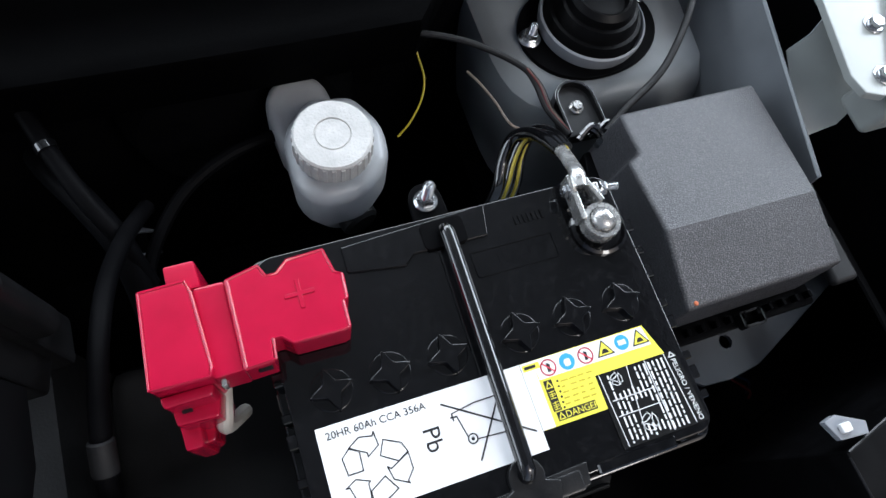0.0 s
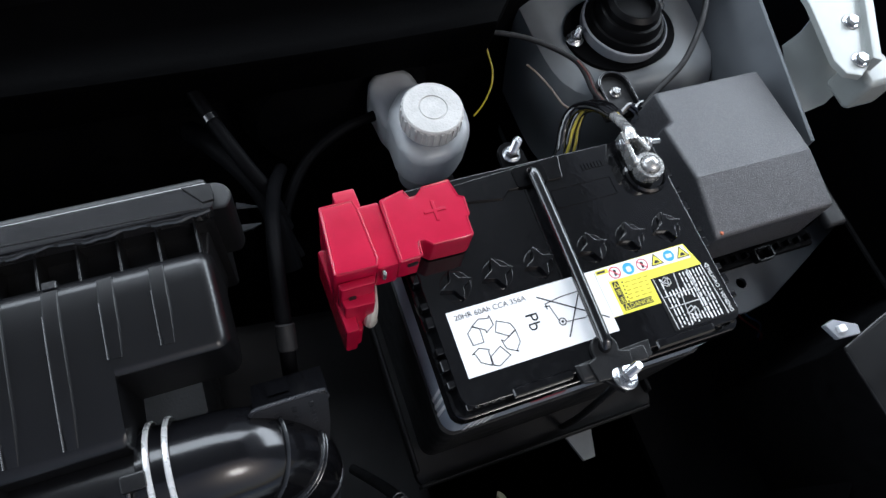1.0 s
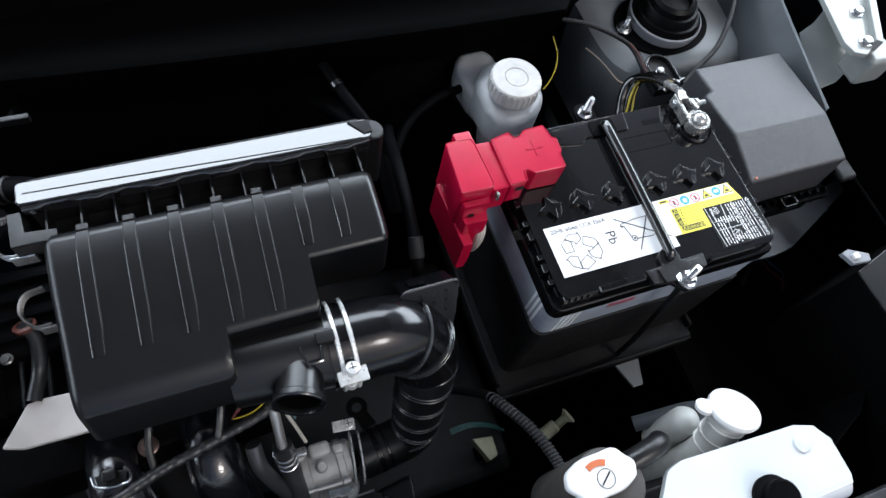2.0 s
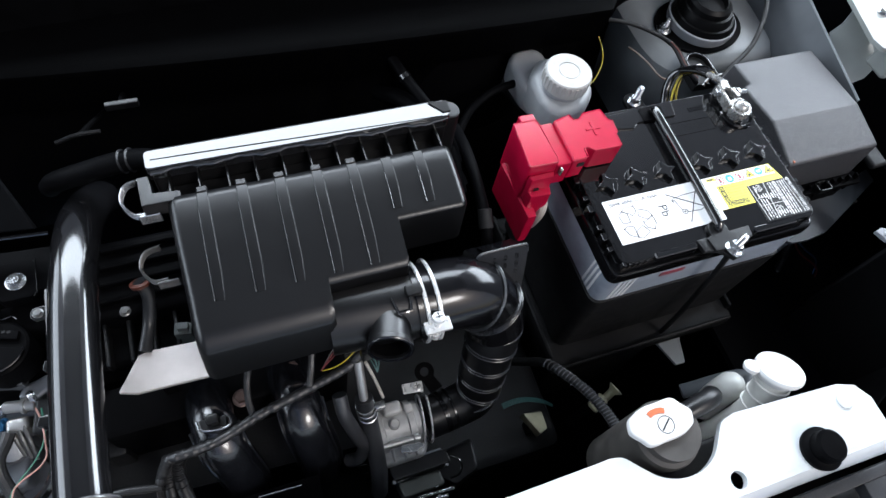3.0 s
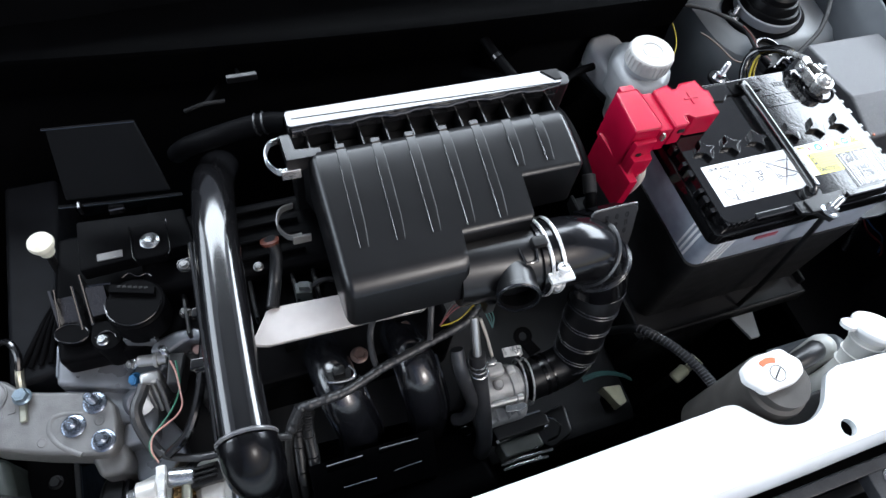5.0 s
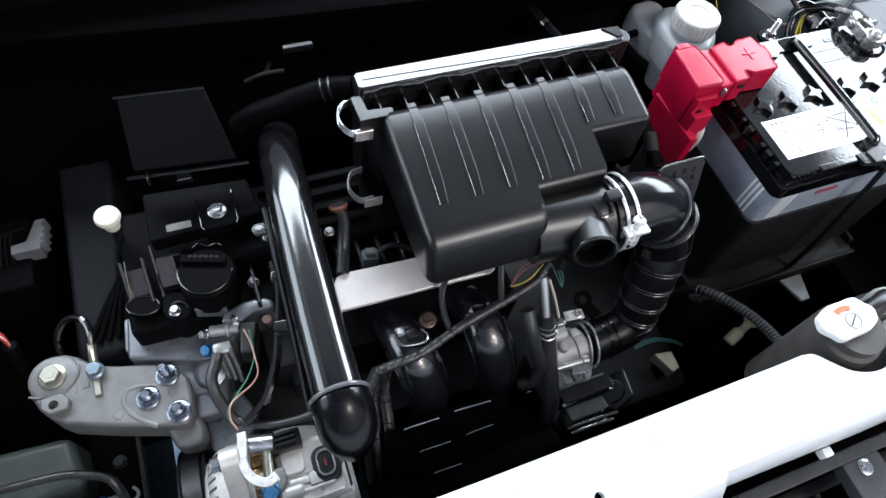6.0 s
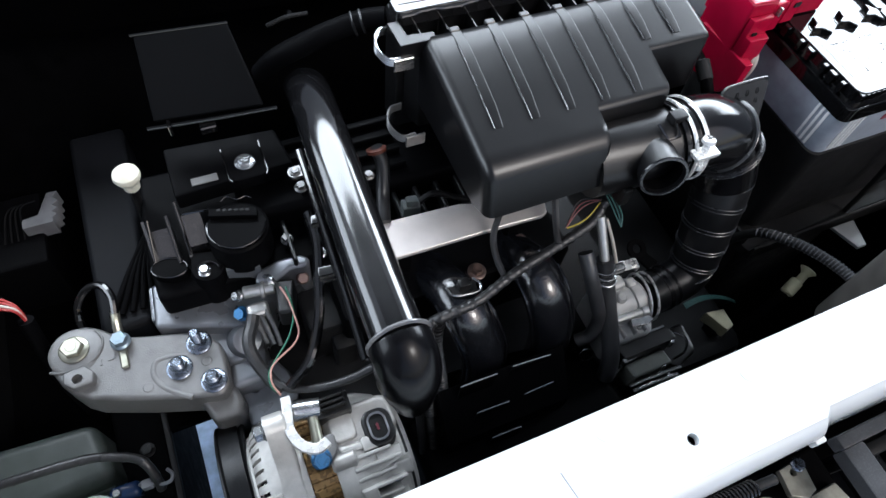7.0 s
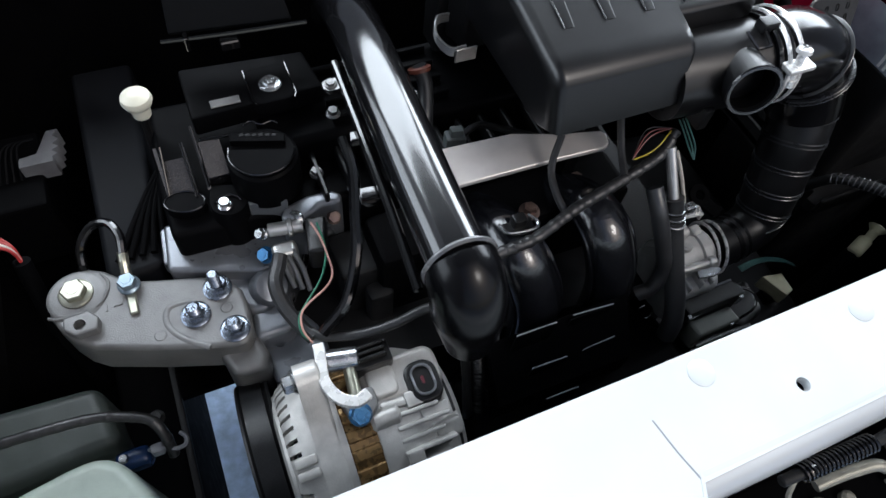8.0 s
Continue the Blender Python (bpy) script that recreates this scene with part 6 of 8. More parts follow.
bm = sweep(B(), [(-0.433, 0.087, 0.778), (-0.430, 0.078, 0.764), (-0.436, 0.06, 0.745), (-0.444, 0.035, 0.74)], 0.006, 12, 6)
hs = single("vacuum_hose", bm, RUBBER, "thin black vacuum hose with orange end", "hose")
bm = lathe(B(), [(0.005, 0), (0.0085, 0.0), (0.009, 0.003), (0.0055, 0.004)], (-0.433, 0.084, 0.775), (-0.434, 0.094, 0.79), 20)
part("seal", bm, SEAL, hs, "orange rubber seal")

# ---- engine mount ----
em = thing("engine_mount", (-0.66, 0.01, 0.64), "grey cast aluminium engine mount bracket", "engine mount")
out = [(-0.7375, 0.0430), (-0.7340, 0.0550), (-0.7270, 0.0620), (-0.7170, 0.0647), (-0.7060, 0.0635), (-0.6960, 0.0580), (-0.6850, 0.0480), (-0.6744, 0.0415), (-0.6582, 0.0365), (-0.6300, 0.0290), (-0.6120, 0.0205), (-0.6040, 0.0080), (-0.6026, -0.0050), (-0.6040, -0.0270), (-0.6075, -0.0350), (-0.6150, -0.0380), (-0.6311, -0.0335), (-0.6713, -0.0200), (-0.7106, -0.0047), (-0.7220, 0.0040), (-0.7310, 0.0160), (-0.7372, 0.0310)]
bm = prism(B(), out, 0.637, 0.672, 0.004, 3)
prism(bm, [(-0.700, 0.030), (-0.640, 0.020), (-0.615, 0.0), (-0.620, -0.026), (-0.690, 0.0)], 0.615, 0.640, 0.004, 2)
prism(bm, [(-0.634, -0.028), (-0.604, -0.022), (-0.597, -0.044), (-0.604, -0.055), (-0.626, -0.053)], 0.555, 0.657, 0.007, 3)
lathe(bm, [(0.021, -0.004), (0.021, 0.001), (0.018, 0.0025), (0, 0.0025)], (-0.717, 0.042, 0.671), (-0.717, 0.042, 2), 32)
for x, y in ((-0.6667, -0.0108), (-0.6180, -0.0046)):
    lathe(bm, [(0.0045, -0.004), (0.0045, 0.0010), (0.0038, 0.0016), (0, 0.0016)], (x, y, 0.671), (x, y, 2), 18)
part("casting", bm, CAST, em, "sand-cast aluminium arm")
bm = prism(B(), [(-0.7265, 0.0215), (-0.7090, 0.0230), (-0.7030, 0.0150), (-0.7050, 0.0060), (-0.7200, 0.0055), (-0.7270, 0.0120)], 0.672, 0.680, 0.0018, 3, holes=[circle(-0.716, 0.013, 0.0042, 12)])
part("square_nut", bm, CAST, em)
part("hollow_rim", sweep(B(), [(-0.6316, 0.0070, 0.6708), (-0.646, 0.0105, 0.6712), (-0.6577, 0.009, 0.6714), (-0.6605, -0.004, 0.6714), (-0.6515, -0.0188, 0.6714), (-0.6358, -0.0311, 0.6710)], 0.0026, 10, 8, flat=0.6), CAST, em)
part("step", sweep(B(), [(-0.738, 0.030, 0.6715), (-0.729, 0.026, 0.6722), (-0.712, 0.0265, 0.6724), (-0.700, 0.032, 0.6724), (-0.6945, 0.045, 0.6722), (-0.699, 0.057, 0.6716)], 0.0012, 8, 6), CAST, em)
bm = bolt(B(), (-0.717, 0.043, 0.6735), 0.0090, 0.008, 1.35)
part("bolt", bm, BRASS_ZINC, em, "large yellow zinc bolt")
for x, y in ((-0.640, -0.003), (-0.616, -0.024)):
    part("nut", bolt(B(), (x, y, 0.672), 0.0075, 0.008, 1.45, stud=0.005, stud_r=0.0052), BLUED_ZINC, em, "zinc flange nut on a stud")
part("nut", bolt(B(), (-0.6205, 0.014, 0.672), 0.0075, 0.008, 1.45, stud=0.014, stud_r=0.0045), BLUED_ZINC, em, "zinc flange nut on a long stud")
bm = box(B(), (-0.6935, 0.024, 0.672), (-0.6875, 0.029, 0.6728))
box(bm, (-0.6995, 0.022, 0.672), (-0.698, 0.028, 0.6728))
part("cast_mark", bm, CAST, em)
gs = thing("ground_strap", (-0.68, 0.04, 0.672), "black earth lead bolted to the engine mount", "cable")
part("bolt", bolt(B(), (-0.680, 0.036, 0.676), 0.0068, 0.008, 1.2), mat("blued_steel", (0.22, 0.28, 0.33), 0.35, metal=0.7), gs, "bluish hex bolt")
bm = box(B(), (-0.6835, 0.012, 0.672), (-0.6770, 0.045, 0.6755), 0.001, 1)
sweep(bm, [(-0.680, 0.044, 0.677), (-0.679, 0.052, 0.683), (-0.678, 0.060, 0.686)], 0.0038, 10, 5)
part("terminal", bm, BRASS_ZINC, gs, "crimped ring terminal")
bm = sweep(B(), [(-0.678, 0.058, 0.686), (-0.677, 0.072, 0.692), (-0.684, 0.086, 0.692), (-0.698, 0.090, 0.685), (-0.710, 0.082, 0.672), (-0.712, 0.068, 0.655), (-0.705, 0.06, 0.63)], 0.0035, 10, 8)
part("lead", bm, BLACK_GLOSS, gs)

# ---- alternator ----
al = thing("alternator", (-0.54, -0.115, 0.55), "bare aluminium alternator with brown windings", "alternator")
AX, AY, AZ, AR = -0.545, -0.118, 0.612, 0.062
def ring_at(x, prof, n=48):
    return lathe(B(), prof, (x, AY, AZ), (x + 1, AY, AZ), n)
part("core", ring_at(-0.600, [(0.0, 0), (0.050, 0.0), (0.052, 0.01), (0.052, 0.10), (0.045, 0.116), (0, 0.116)]), DARK_METAL, al, "dark hollow core")
AXIAL = Matrix(((0, 0, 1, 0), (1, 0, 0, AY), (0, 1, 0, AZ), (0, 0, 0, 1)))


def polar(r, a):
    return (r * math.cos(radians(a)), r * math.sin(radians(a)))


def slotted(prof, n, open_at, segs, thick=0.004):
    """A cast shell round the shaft with cooling slots; prof: pairs of (radius, x)."""
    b = B()
    rings = [[b.verts.new((x, AY + r * math.cos(k * math.tau / n), AZ + r * math.sin(k * math.tau / n))) for k in range(n)] for r, x in prof]
    for i, (p, q) in enumerate(zip(rings, rings[1:])):
        for k in range(n):
            if not (i in segs and open_at(k)):
                b.faces.new((p[k], p[(k + 1) % n], q[(k + 1) % n], q[k]))
    bmesh.ops.recalc_face_normals(b, faces=b.faces)
    bmesh.ops.solidify(b, geom=b.faces, thickness=thick)
    return b


part("front_shell", slotted([(0.034, -0.608), (0.045, -0.608), (0.0525, -0.6065), (0.0575, -0.603), (0.0615, -0.597), (0.0635, -0.588)], 120, lambda k: k % 3 == 0 and not 34 < k < 41, (2, 3)), ALT_CAST, al, "cast aluminium end shell with cooling slots")
part("front_rim", ring_at(-0.6095, [(0.030, 0.002), (0.032, 0.0), (0.049, 0.0), (0.0535, 0.002), (0.0545, 0.004), (0.050, 0.006), (0.030, 0.005), (0.030, 0.002)]), ALT_CAST, al, "cast rim")
for a in (106, 114, 152):
    t_ = Matrix.Translation((0, AY, AZ)) @ Matrix.Rotation(radians(a - 90), 4, "X")
    part("cast_lump", box(B(), (-0.604, -0.0035, 0.054), (-0.588, 0.0035, 0.0655), 0.002, 2, t_), ALT_CAST, al)
part("front_housing", ring_at(-0.589, [(0.050, 0.0), (0.0630, 0.0), (0.0640, 0.002), (0.0640, 0.020), (0.0625, 0.0230), (0.050, 0.0230)]), ALT_CAST, al, "smooth aluminium housing band")
ear = [polar(0.0650, a) for a in range(150, 92, -6)] + [polar(0.070, 86), polar(0.082, 80)]
ear += [(0.0305 + 0.0115 * math.cos(radians(a)), 0.0810 + 0.0115 * math.sin(radians(a))) for a in range(150, -70, -20)] + [polar(0.066, 52), polar(0.050, 52), polar(0.050, 150)]
part("pillar", prism(B(), ear, -0.587, -0.570, 0.003, 3, m=AXIAL), ALT_CAST, al, "smooth cast pillar with bolt ear")
part("stator", ring_at(-0.566, [(0.0, 0), (0.0575, 0.0), (0.0588, 0.001), (0.0588, 0.0215), (0.0575, 0.0225), (0.0, 0.0225)]), COPPER, al, "brown laminated stator")
for k in range(9):
    bm = box(B(), (-0.566, -0.0042, 0.0565), (-0.5445, 0.0042, 0.0612), 0.0016, 3, Matrix.Translation((0, AY, AZ)) @ Matrix.Rotation(radians(-40 + k * 13), 4, "X"))
    part("stator_bar", bm, COPPER, al)
bm = ring_at(-0.545, [(0.050, 0.0), (0.0625, 0.0), (0.0635, 0.002), (0.0635, 0.013), (0.0615, 0.016), (0.050, 0.016)])
for a in (98, 150):
    c = V(0, math.cos(radians(a)) * 0.061, math.sin(radians(a)) * 0.061)
    cyl(bm, (-0.547, AY + c.y, AZ + c.z), (-0.526, AY + c.y, AZ + c.z), 0.0072, None, 16, 0.002)
part("rear_housing", bm, ALT_CAST, al, "smooth aluminium housing band")
part("rear_shell", slotted([(0.0630, -0.531), (0.0625, -0.522), (0.0590, -0.508), (0.0530, -0.495), (0.0460, -0.487), (0.036, -0.484)], 60, lambda k: k % 3 == 0 and (14 < k < 17 or k > 20), (1, 2)), ALT_CAST, al, "cast aluminium end shell with cooling slots")
for k, a in enumerate((100, 108, 116, 124, 133, 142)):
    t_ = Matrix.Translation((0, AY, AZ)) @ Matrix.Rotation(radians(a - 90), 4, "X")
    part("cooling_rib", box(B(), (-0.531, -0.0016, 0.050), (-0.498 + 0.006 * (k % 2), 0.0016, 0.0655 - 0.001 * (k % 3)), 0.0012, 2, t_), ALT_CAST, al)
for x0, x1, a, w_, r_ in ((-0.520, -0.503, 93, 0.006, 0.0665), (-0.512, -0.490, 104, 0.0045, 0.0620), (-0.505, -0.485, 120, 0.0065, 0.0585), (-0.530, -0.518, 128, 0.006, 0.0665)):
    t_ = Matrix.Translation((0, AY, AZ)) @ Matrix.Rotation(radians(a - 90), 4, "X")
    part("cast_lump", box(B(), (x0, -w_, 0.046), (x1, w_, r_), 0.0022, 2, t_), ALT_CAST, al)
part("end_plate", ring_at(-0.500, [(0.030, 0.0), (0.050, 0.004), (0.0475, 0.012), (0.040, 0.020), (0, 0.021)]), ALT_CAST, al, "cast end plate")
part("end_boss", cyl(B(), (-0.502, -0.1380, 0.650), (-0.4835, -0.1390, 0.648), 0.0075, None, 20, 0.0015), ALT_CAST, al)
bm = prism(B(), rounded(-0.545, -0.118, -0.486, -0.084, 0.010), 0.640, 0.676, 0.006, 3)
part("regulator", bm, ALT_CAST, al)
part("raised_plate", prism(B(), rounded(-0.541, -0.114, -0.520, -0.090, 0.006), 0.674, 0.6795, 0.0028, 3), ALT_CAST, al)
part("ledge", prism(B(), [(-0.538, -0.116), (-0.516, -0.118), (-0.516, -0.124), (-0.538, -0.123)], 0.66, 0.6765, 0.002, 2), ALT_CAST, al)
bm = prism(B(), rounded(-0.5150, -0.1280, -0.4900, -0.0960, 0.0100), 0.645, 0.679, 0.003)
pg = part("plug", bm, BLACK, al, "black oval plug")
bm = stroke(B(), rounded(-0.5100, -0.1230, -0.4955, -0.1010, 0.0065), 0.0014, 0.678, 0.6815, True)
part("contact_rim", bm, GREY_PLASTIC, pg)
part("contact", prism(B(), rounded(-0.5040, -0.1150, -0.5020, -0.1090, 0.0010), 0.678, 0.680), mat("dim_red", (0.12, 0.02, 0.03), 0.4), pg, "reddish contacts")
bm = cyl(B(), (-0.563, -0.0775, 0.685), (-0.541, -0.0820, 0.685), 0.0086, None, 28, 0.001)
part("spacer", bm, ZINC, al, "bright steel spacer")
part("rod", cyl(B(), (-0.549, -0.084, 0.684), (-0.552, -0.112, 0.684), 0.0046, None, 14), BRASS_ZINC, al, "brownish steel rod")
part("bolt", bolt(B(), (-0.5872, -0.0870, 0.6930), 0.0068, 0.0085, 1.25, axis=(-1, -0.1, 0.15)), ZINC, al, "zinc bolt")
# adjusting arm
bm = B()
arm = [(-0.5655, -0.069, 0.699), (-0.5658, -0.074, 0.70), (-0.567, -0.081, 0.70), (-0.569, -0.094, 0.70), (-0.567, -0.104, 0.70), (-0.562, -0.112, 0.70), (-0.553, -0.117, 0.70), (-0.544, -0.114, 0.70)]
c_ = smooth_path([(a, b, 0) for a, b, c in arm], 6)
lef, rig = [], []
for k in range(len(c_)):
    d_ = (c_[min(k + 1, len(c_) - 1)] - c_[max(k - 1, 0)]).normalized()
    n_ = V(-d_.y, d_.x, 0) * 0.0039
    lef.append(tuple((c_[k] + n_).xy))
    rig.append(tuple((c_[k] - n_).xy))
prism(bm, lef + rig[::-1], 0.6965, 0.7015, 0.0011, 2)
part("adjusting_arm", bm, BRIGHT_ZINC, al, "curved bright steel adjusting arm")
part("ear", prism(B(), [(-0.563, -0.104), (-0.538, -0.104), (-0.538, -0.118), (-0.546, -0.126), (-0.560, -0.122)], 0.664, 0.684, 0.003), CAST, al)
part("bolt", bolt(B(), (-0.553, -0.122, 0.686), 0.0070, 0.009, 1.15, axis=(0, -0.4, 0.9)), BLUE_BOLT, al, "blue hex bolt")
bm = B()
for k in range(3):
    box(bm, (-0.5420, -0.0800 - k * 0.0045, 0.688), (-0.5220, -0.0775 - k * 0.0045, 0.694), 0.0008, 1)
box(bm, (-0.5460, -0.0930, 0.668), (-0.5180, -0.0750, 0.688), 0.002)
part("connector", bm, BLACK, al)
# belt pulley
bp_ = thing("belt_pulley", (-0.625, -0.11, 0.52), "large black grooved belt pulley beside the alternator", "pulley")
PY, PZ, PR = -0.108, 0.588, 0.070
prof = [(0.0, 0.004), (0.050, 0.004), (0.056, 0.0), (PR - 0.001, 0.0), (PR, 0.002), (PR - 0.002, 0.004)]
for k in range(6):
    prof += [(PR - 0.002, 0.005 + k * 0.0025), (PR - 0.004, 0.00625 + k * 0.0025)]
prof += [(PR - 0.002, 0.021), (PR, 0.023), (PR - 0.001, 0.025), (0.05, 0.025), (0, 0.025)]
part("wheel", lathe(B(), prof, (-0.632, PY, PZ), (1, PY, PZ), 64), BLACK, bp_)
part("hub", lathe(B(), [(0, -0.004), (0.012, -0.004), (0.014, 0.0), (0.014, 0.008)], (-0.632, PY, PZ), (1, PY, PZ), 24), DARK_METAL, bp_)
bm = B()
path = [(0, PY + (PR + 0.0005) * math.cos(radians(a)), PZ + (PR + 0.0005) * math.sin(radians(a))) for a in range(-5, 190, 6)]
path = [(0, path[0][1], 0.42)] + path + [(0, path[-1][1], 0.42)]
rows = [[bm.verts.new((x, p[1], p[2])) for x in (-0.628, -0.612)] for p in path]
for p, q in zip(rows, rows[1:]):
    bm.faces.new((p[0], p[1], q[1], q[0]))
bmesh.ops.solidify(bm, geom=bm.faces, thickness=0.003)
single("drive_belt", bm, RUBBER, "black ribbed drive belt round the pulley", "belt")

# ---- radiator support ----
rs = thing("radiator_support", (-0.3, -0.22, 0.70), "white painted radiator support panel across the front", "radiator support")
notch = [(-0.085, -0.180), (-0.073, -0.183), (-0.062, -0.194), (-0.048, -0.207), (-0.030, -0.214), (-0.010, -0.214), (0.008, -0.206), (0.020, -0.193), (0.030, -0.182), (0.045, -0.178)]
out = [(-0.90, -0.1850), (-0.40, -0.1846), (-0.25, -0.1832), (-0.10, -0.1806)] + [tuple(q_.xy) for q_ in smooth_path([(a, b, 0) for a, b in notch], 4)] + [(0.160, -0.184), (0.178, -0.190), (0.188, -0.205), (0.189, -0.236), (0.186, -0.2435), (-0.207, -0.2435), (-0.214, -0.2495), (-0.404, -0.2505), (-0.413, -0.2705), (-0.90, -0.2705)]
bm = prism(B(), out, 0.771, 0.778, 0.004, 3, holes=[circle(0.019, -0.231, 0.0078, 18), circle(-0.316, -0.226, 0.0043, 18)])
prof = [(-0.2385 - 0.0155 * math.sin(radians(a)), 0.7783 - 0.020 * (1 - math.cos(radians(a)))) for a in range(0, 91, 10)] + [(-0.2545, 0.735), (-0.2550, 0.70)]
t = B()
def front_step(x_):
    """How far the panel's front edge stands forward at x."""
    return 0.0065 * min(1, max(0, (-0.207 - x_) / 0.008)) + 0.021 * min(1, max(0, (-0.404 - x_) / 0.010))


xs_ = [-0.90 + 0.04 * k for k in range(13)] + [-0.416, -0.414, -0.409, -0.404, -0.402] + [-0.39 + 0.03 * k for k in range(7)] + [-0.206, -0.2155, -0.211, -0.2] + [0.185 - 0.035 * k for k in range(11)]
cols = [[t.verts.new((x_, y_ - front_step(x_) + 0.0008 * math.sin(x_ * 23), z_)) for y_, z_ in prof] for x_ in sorted(xs_)]
for p, q in zip(cols, cols[1:]):
    for k in range(len(p) - 1):
        t.faces.new((p[k], p[k + 1], q[k + 1], q[k]))
bmesh.ops.recalc_face_normals(t, faces=t.faces)
bmesh.ops.solidify(t, geom=t.faces, thickness=0.002)
part("rolled_edge", t, PAINT, rs)
part("rear_flange", box(B(), (-0.89, -0.1885, 0.742), (-0.105, -0.1858, 0.7705)), PAINT, rs)
part("panel", bm, PAINT, rs)
# Plate added under the panel so that its holes come out in shade.
part("shade_plate", box(B(), (-0.36, -0.250, 0.728), (0.10, -0.198, 0.735)), SHADE_BLACK, rs, "near-black plate added for the shade in the holes")
for x, y in ((-0.247, -0.200), (-0.370, -0.198)):
    bm = lathe(B(), [(0.0085, -0.004), (0.0083, 0.0003), (0.0065, 0.0010), (0.003, 0.0013), (0, 0.0013)], (x, y, 0.778), (x, y, 2), 24)
    part("dimple", bm, PAINT, rs)
bm = stroke(B(), [(-0.4126, -0.2115), (-0.409, -0.232), (-0.405, -0.248)], 0.0009, 0.7775, 0.77815)
part("seam", bm, GREY_PLASTIC, rs)
for x_ in (-0.2165, -0.1015):
    part("edge_clip", box(B(), (x_ - 0.005, -0.2630, 0.750), (x_ + 0.005, -0.2550, 0.760), 0.0015), BRIGHT_PLASTIC, rs, "small white clip")
part("bolt", lathe(B(), [(0.008, 0), (0.0075, 0.003), (0.004, 0.004), (0, 0.004)], (0.158, -0.200, 0.777), (0.158, -0.2, 2), 20), PAINT, rs)
bs = thing("rubber_stop", (0.107, -0.231, 0.778), "round black rubber bonnet stop on the radiator support", "rubber stop")
part("bumper", lathe(B(), [(0.019, 0), (0.0195, 0.004), (0.017, 0.007), (0.0145, 0.008), (0.0145, 0.017), (0.012, 0.020), (0, 0.0205)], (0.107, -0.231, 0.778), (0.107, -0.231, 2), 36), DULL, bs)
bm = prism(B(), [(-0.56, -0.19), (0.16, -0.19), (0.16, -0.235), (-0.56, -0.235)], 0.30, 0.744, 0.004)
single("radiator", bm, BLACK_MATT, "dark radiator hanging under the support panel", "radiator")

# radiator filler and cap
rf = thing("coolant_filler", (-0.03, -0.165, 0.64), "white labelled pressure cap on dusty grey coolant filler neck", "coolant filler")
bm = lathe(B(), [(0.028, -0.14), (0.0305, -0.03), (0.031, -0.010), (0.030, -0.004), (0.026, -0.002), (0.026, 0.008), (0, 0.008)], (-0.024, -0.176, 0.780), (-0.024, -0.176, 2), 36)
part("filler_neck", bm, NECK, rf, "dusty grey neck")
capo = []
for k in range(48):
    a = k * math.tau / 48
    capo.append((-0.0335 + 0.0300 * math.cos(a) * (1 + 0.10 * math.cos(2 * (a - 2.6)) ** 8 + 0.03 * math.cos(6 * a)), -0.1665 + 0.0172 * math.sin(a) * (1 + 0.10 * math.cos(2 * (a - 2.6)) ** 8 + 0.03 * math.cos(6 * a))))
bm = prism(B(), capo, 0.788, 0.796, 0.003, 3)
pc = part("cap", bm, BRIGHT_PLASTIC, rf, "pale pressed cap")
bm = prism(B(), arc(-0.036, -0.1740, 0.0195, 62, 118, 8) + arc(-0.036, -0.1740, 0.0145, 118, 62, 8), 0.7955, 0.7968)
part("print", bm, ORANGE, pc, "orange warning print")
bm = stroke(B(), [(-0.0365, -0.1735), (-0.0275, -0.1665)], 0.0012, 0.7955, 0.7966)
stroke(bm, circle(-0.032, -0.1700, 0.0075, 16), 0.0004, 0.7955, 0.7966, True)
part("print", bm, INK, pc)
bm = sweep(B(), [(-0.008, -0.166, 0.781), (0.012, -0.163, 0.784), (0.027, -0.160, 0.782), (0.034, -0.158, 0.776)], 0.0095, 18, 5)
part("overflow_spout", bm, BLACK, rf)

# washer filler
wf = thing("washer_filler", (0.10, -0.15, 0.70), "white plastic washer filler neck with flared mouth cap", "filler neck")
wn = V(0.19, 0.41, 0.89)
wc = V(0.117, -0.156, 0.770)
base_ = wc - wn * 0.055
bm = sweep(B(), [tuple(wc - wn * 0.004), tuple(wc - wn * 0.03), tuple(base_), (base_.x - 0.002, base_.y - 0.005, 0.68), (base_.x - 0.004, base_.y - 0.008, 0.60)], 0.0165, 28, 7, radius=lambda s: 0.0165 + 0.0015 * s)
part("neck", bm, MILK_WHITE, wf, "milky ribbed neck")
for o_ in (0.016, 0.032, 0.046):
    e_ = wc - wn * o_
    part("bead", lathe(B(), [(0.0160, -0.0016), (0.0180, -0.0005), (0.0180, 0.0005), (0.0160, 0.0016)], tuple(e_), tuple(e_ + wn), 32), MILK_WHITE, wf)
bt_ = V(0.103, -0.148, 0.710)
bm = lathe(B(), [(0, 0.014), (0.006, 0.0130), (0.0115, 0.0085), (0.0145, 0.001), (0.0150, -0.010), (0.0150, -0.060)], tuple(bt_), (bt_.x + 0.02, bt_.y + 0.02, bt_.z + 0.2), 28)
part("tank_shoulder", bm, MILK_WHITE, wf, "rounded white tank shoulder")
bm = sweep(B(), [(0.077, -0.133, 0.660), (0.139, -0.143, 0.690), tuple(base_ - V(0, 0, 0.02))], 0.008, 14, 6)
part("tank_ridge", bm, FENDER_SHADE_GREY, wf, "greyish translucent ridge")
bm = lathe(B(), [(0.015, -0.012), (0.0185, -0.007), (0.0228, -0.002), (0.0238, 0.001), (0.0230, 0.004), (0.018, 0.0068), (0.010, 0.008), (0, 0.0082)], tuple(wc), tuple(wc + wn), 40)
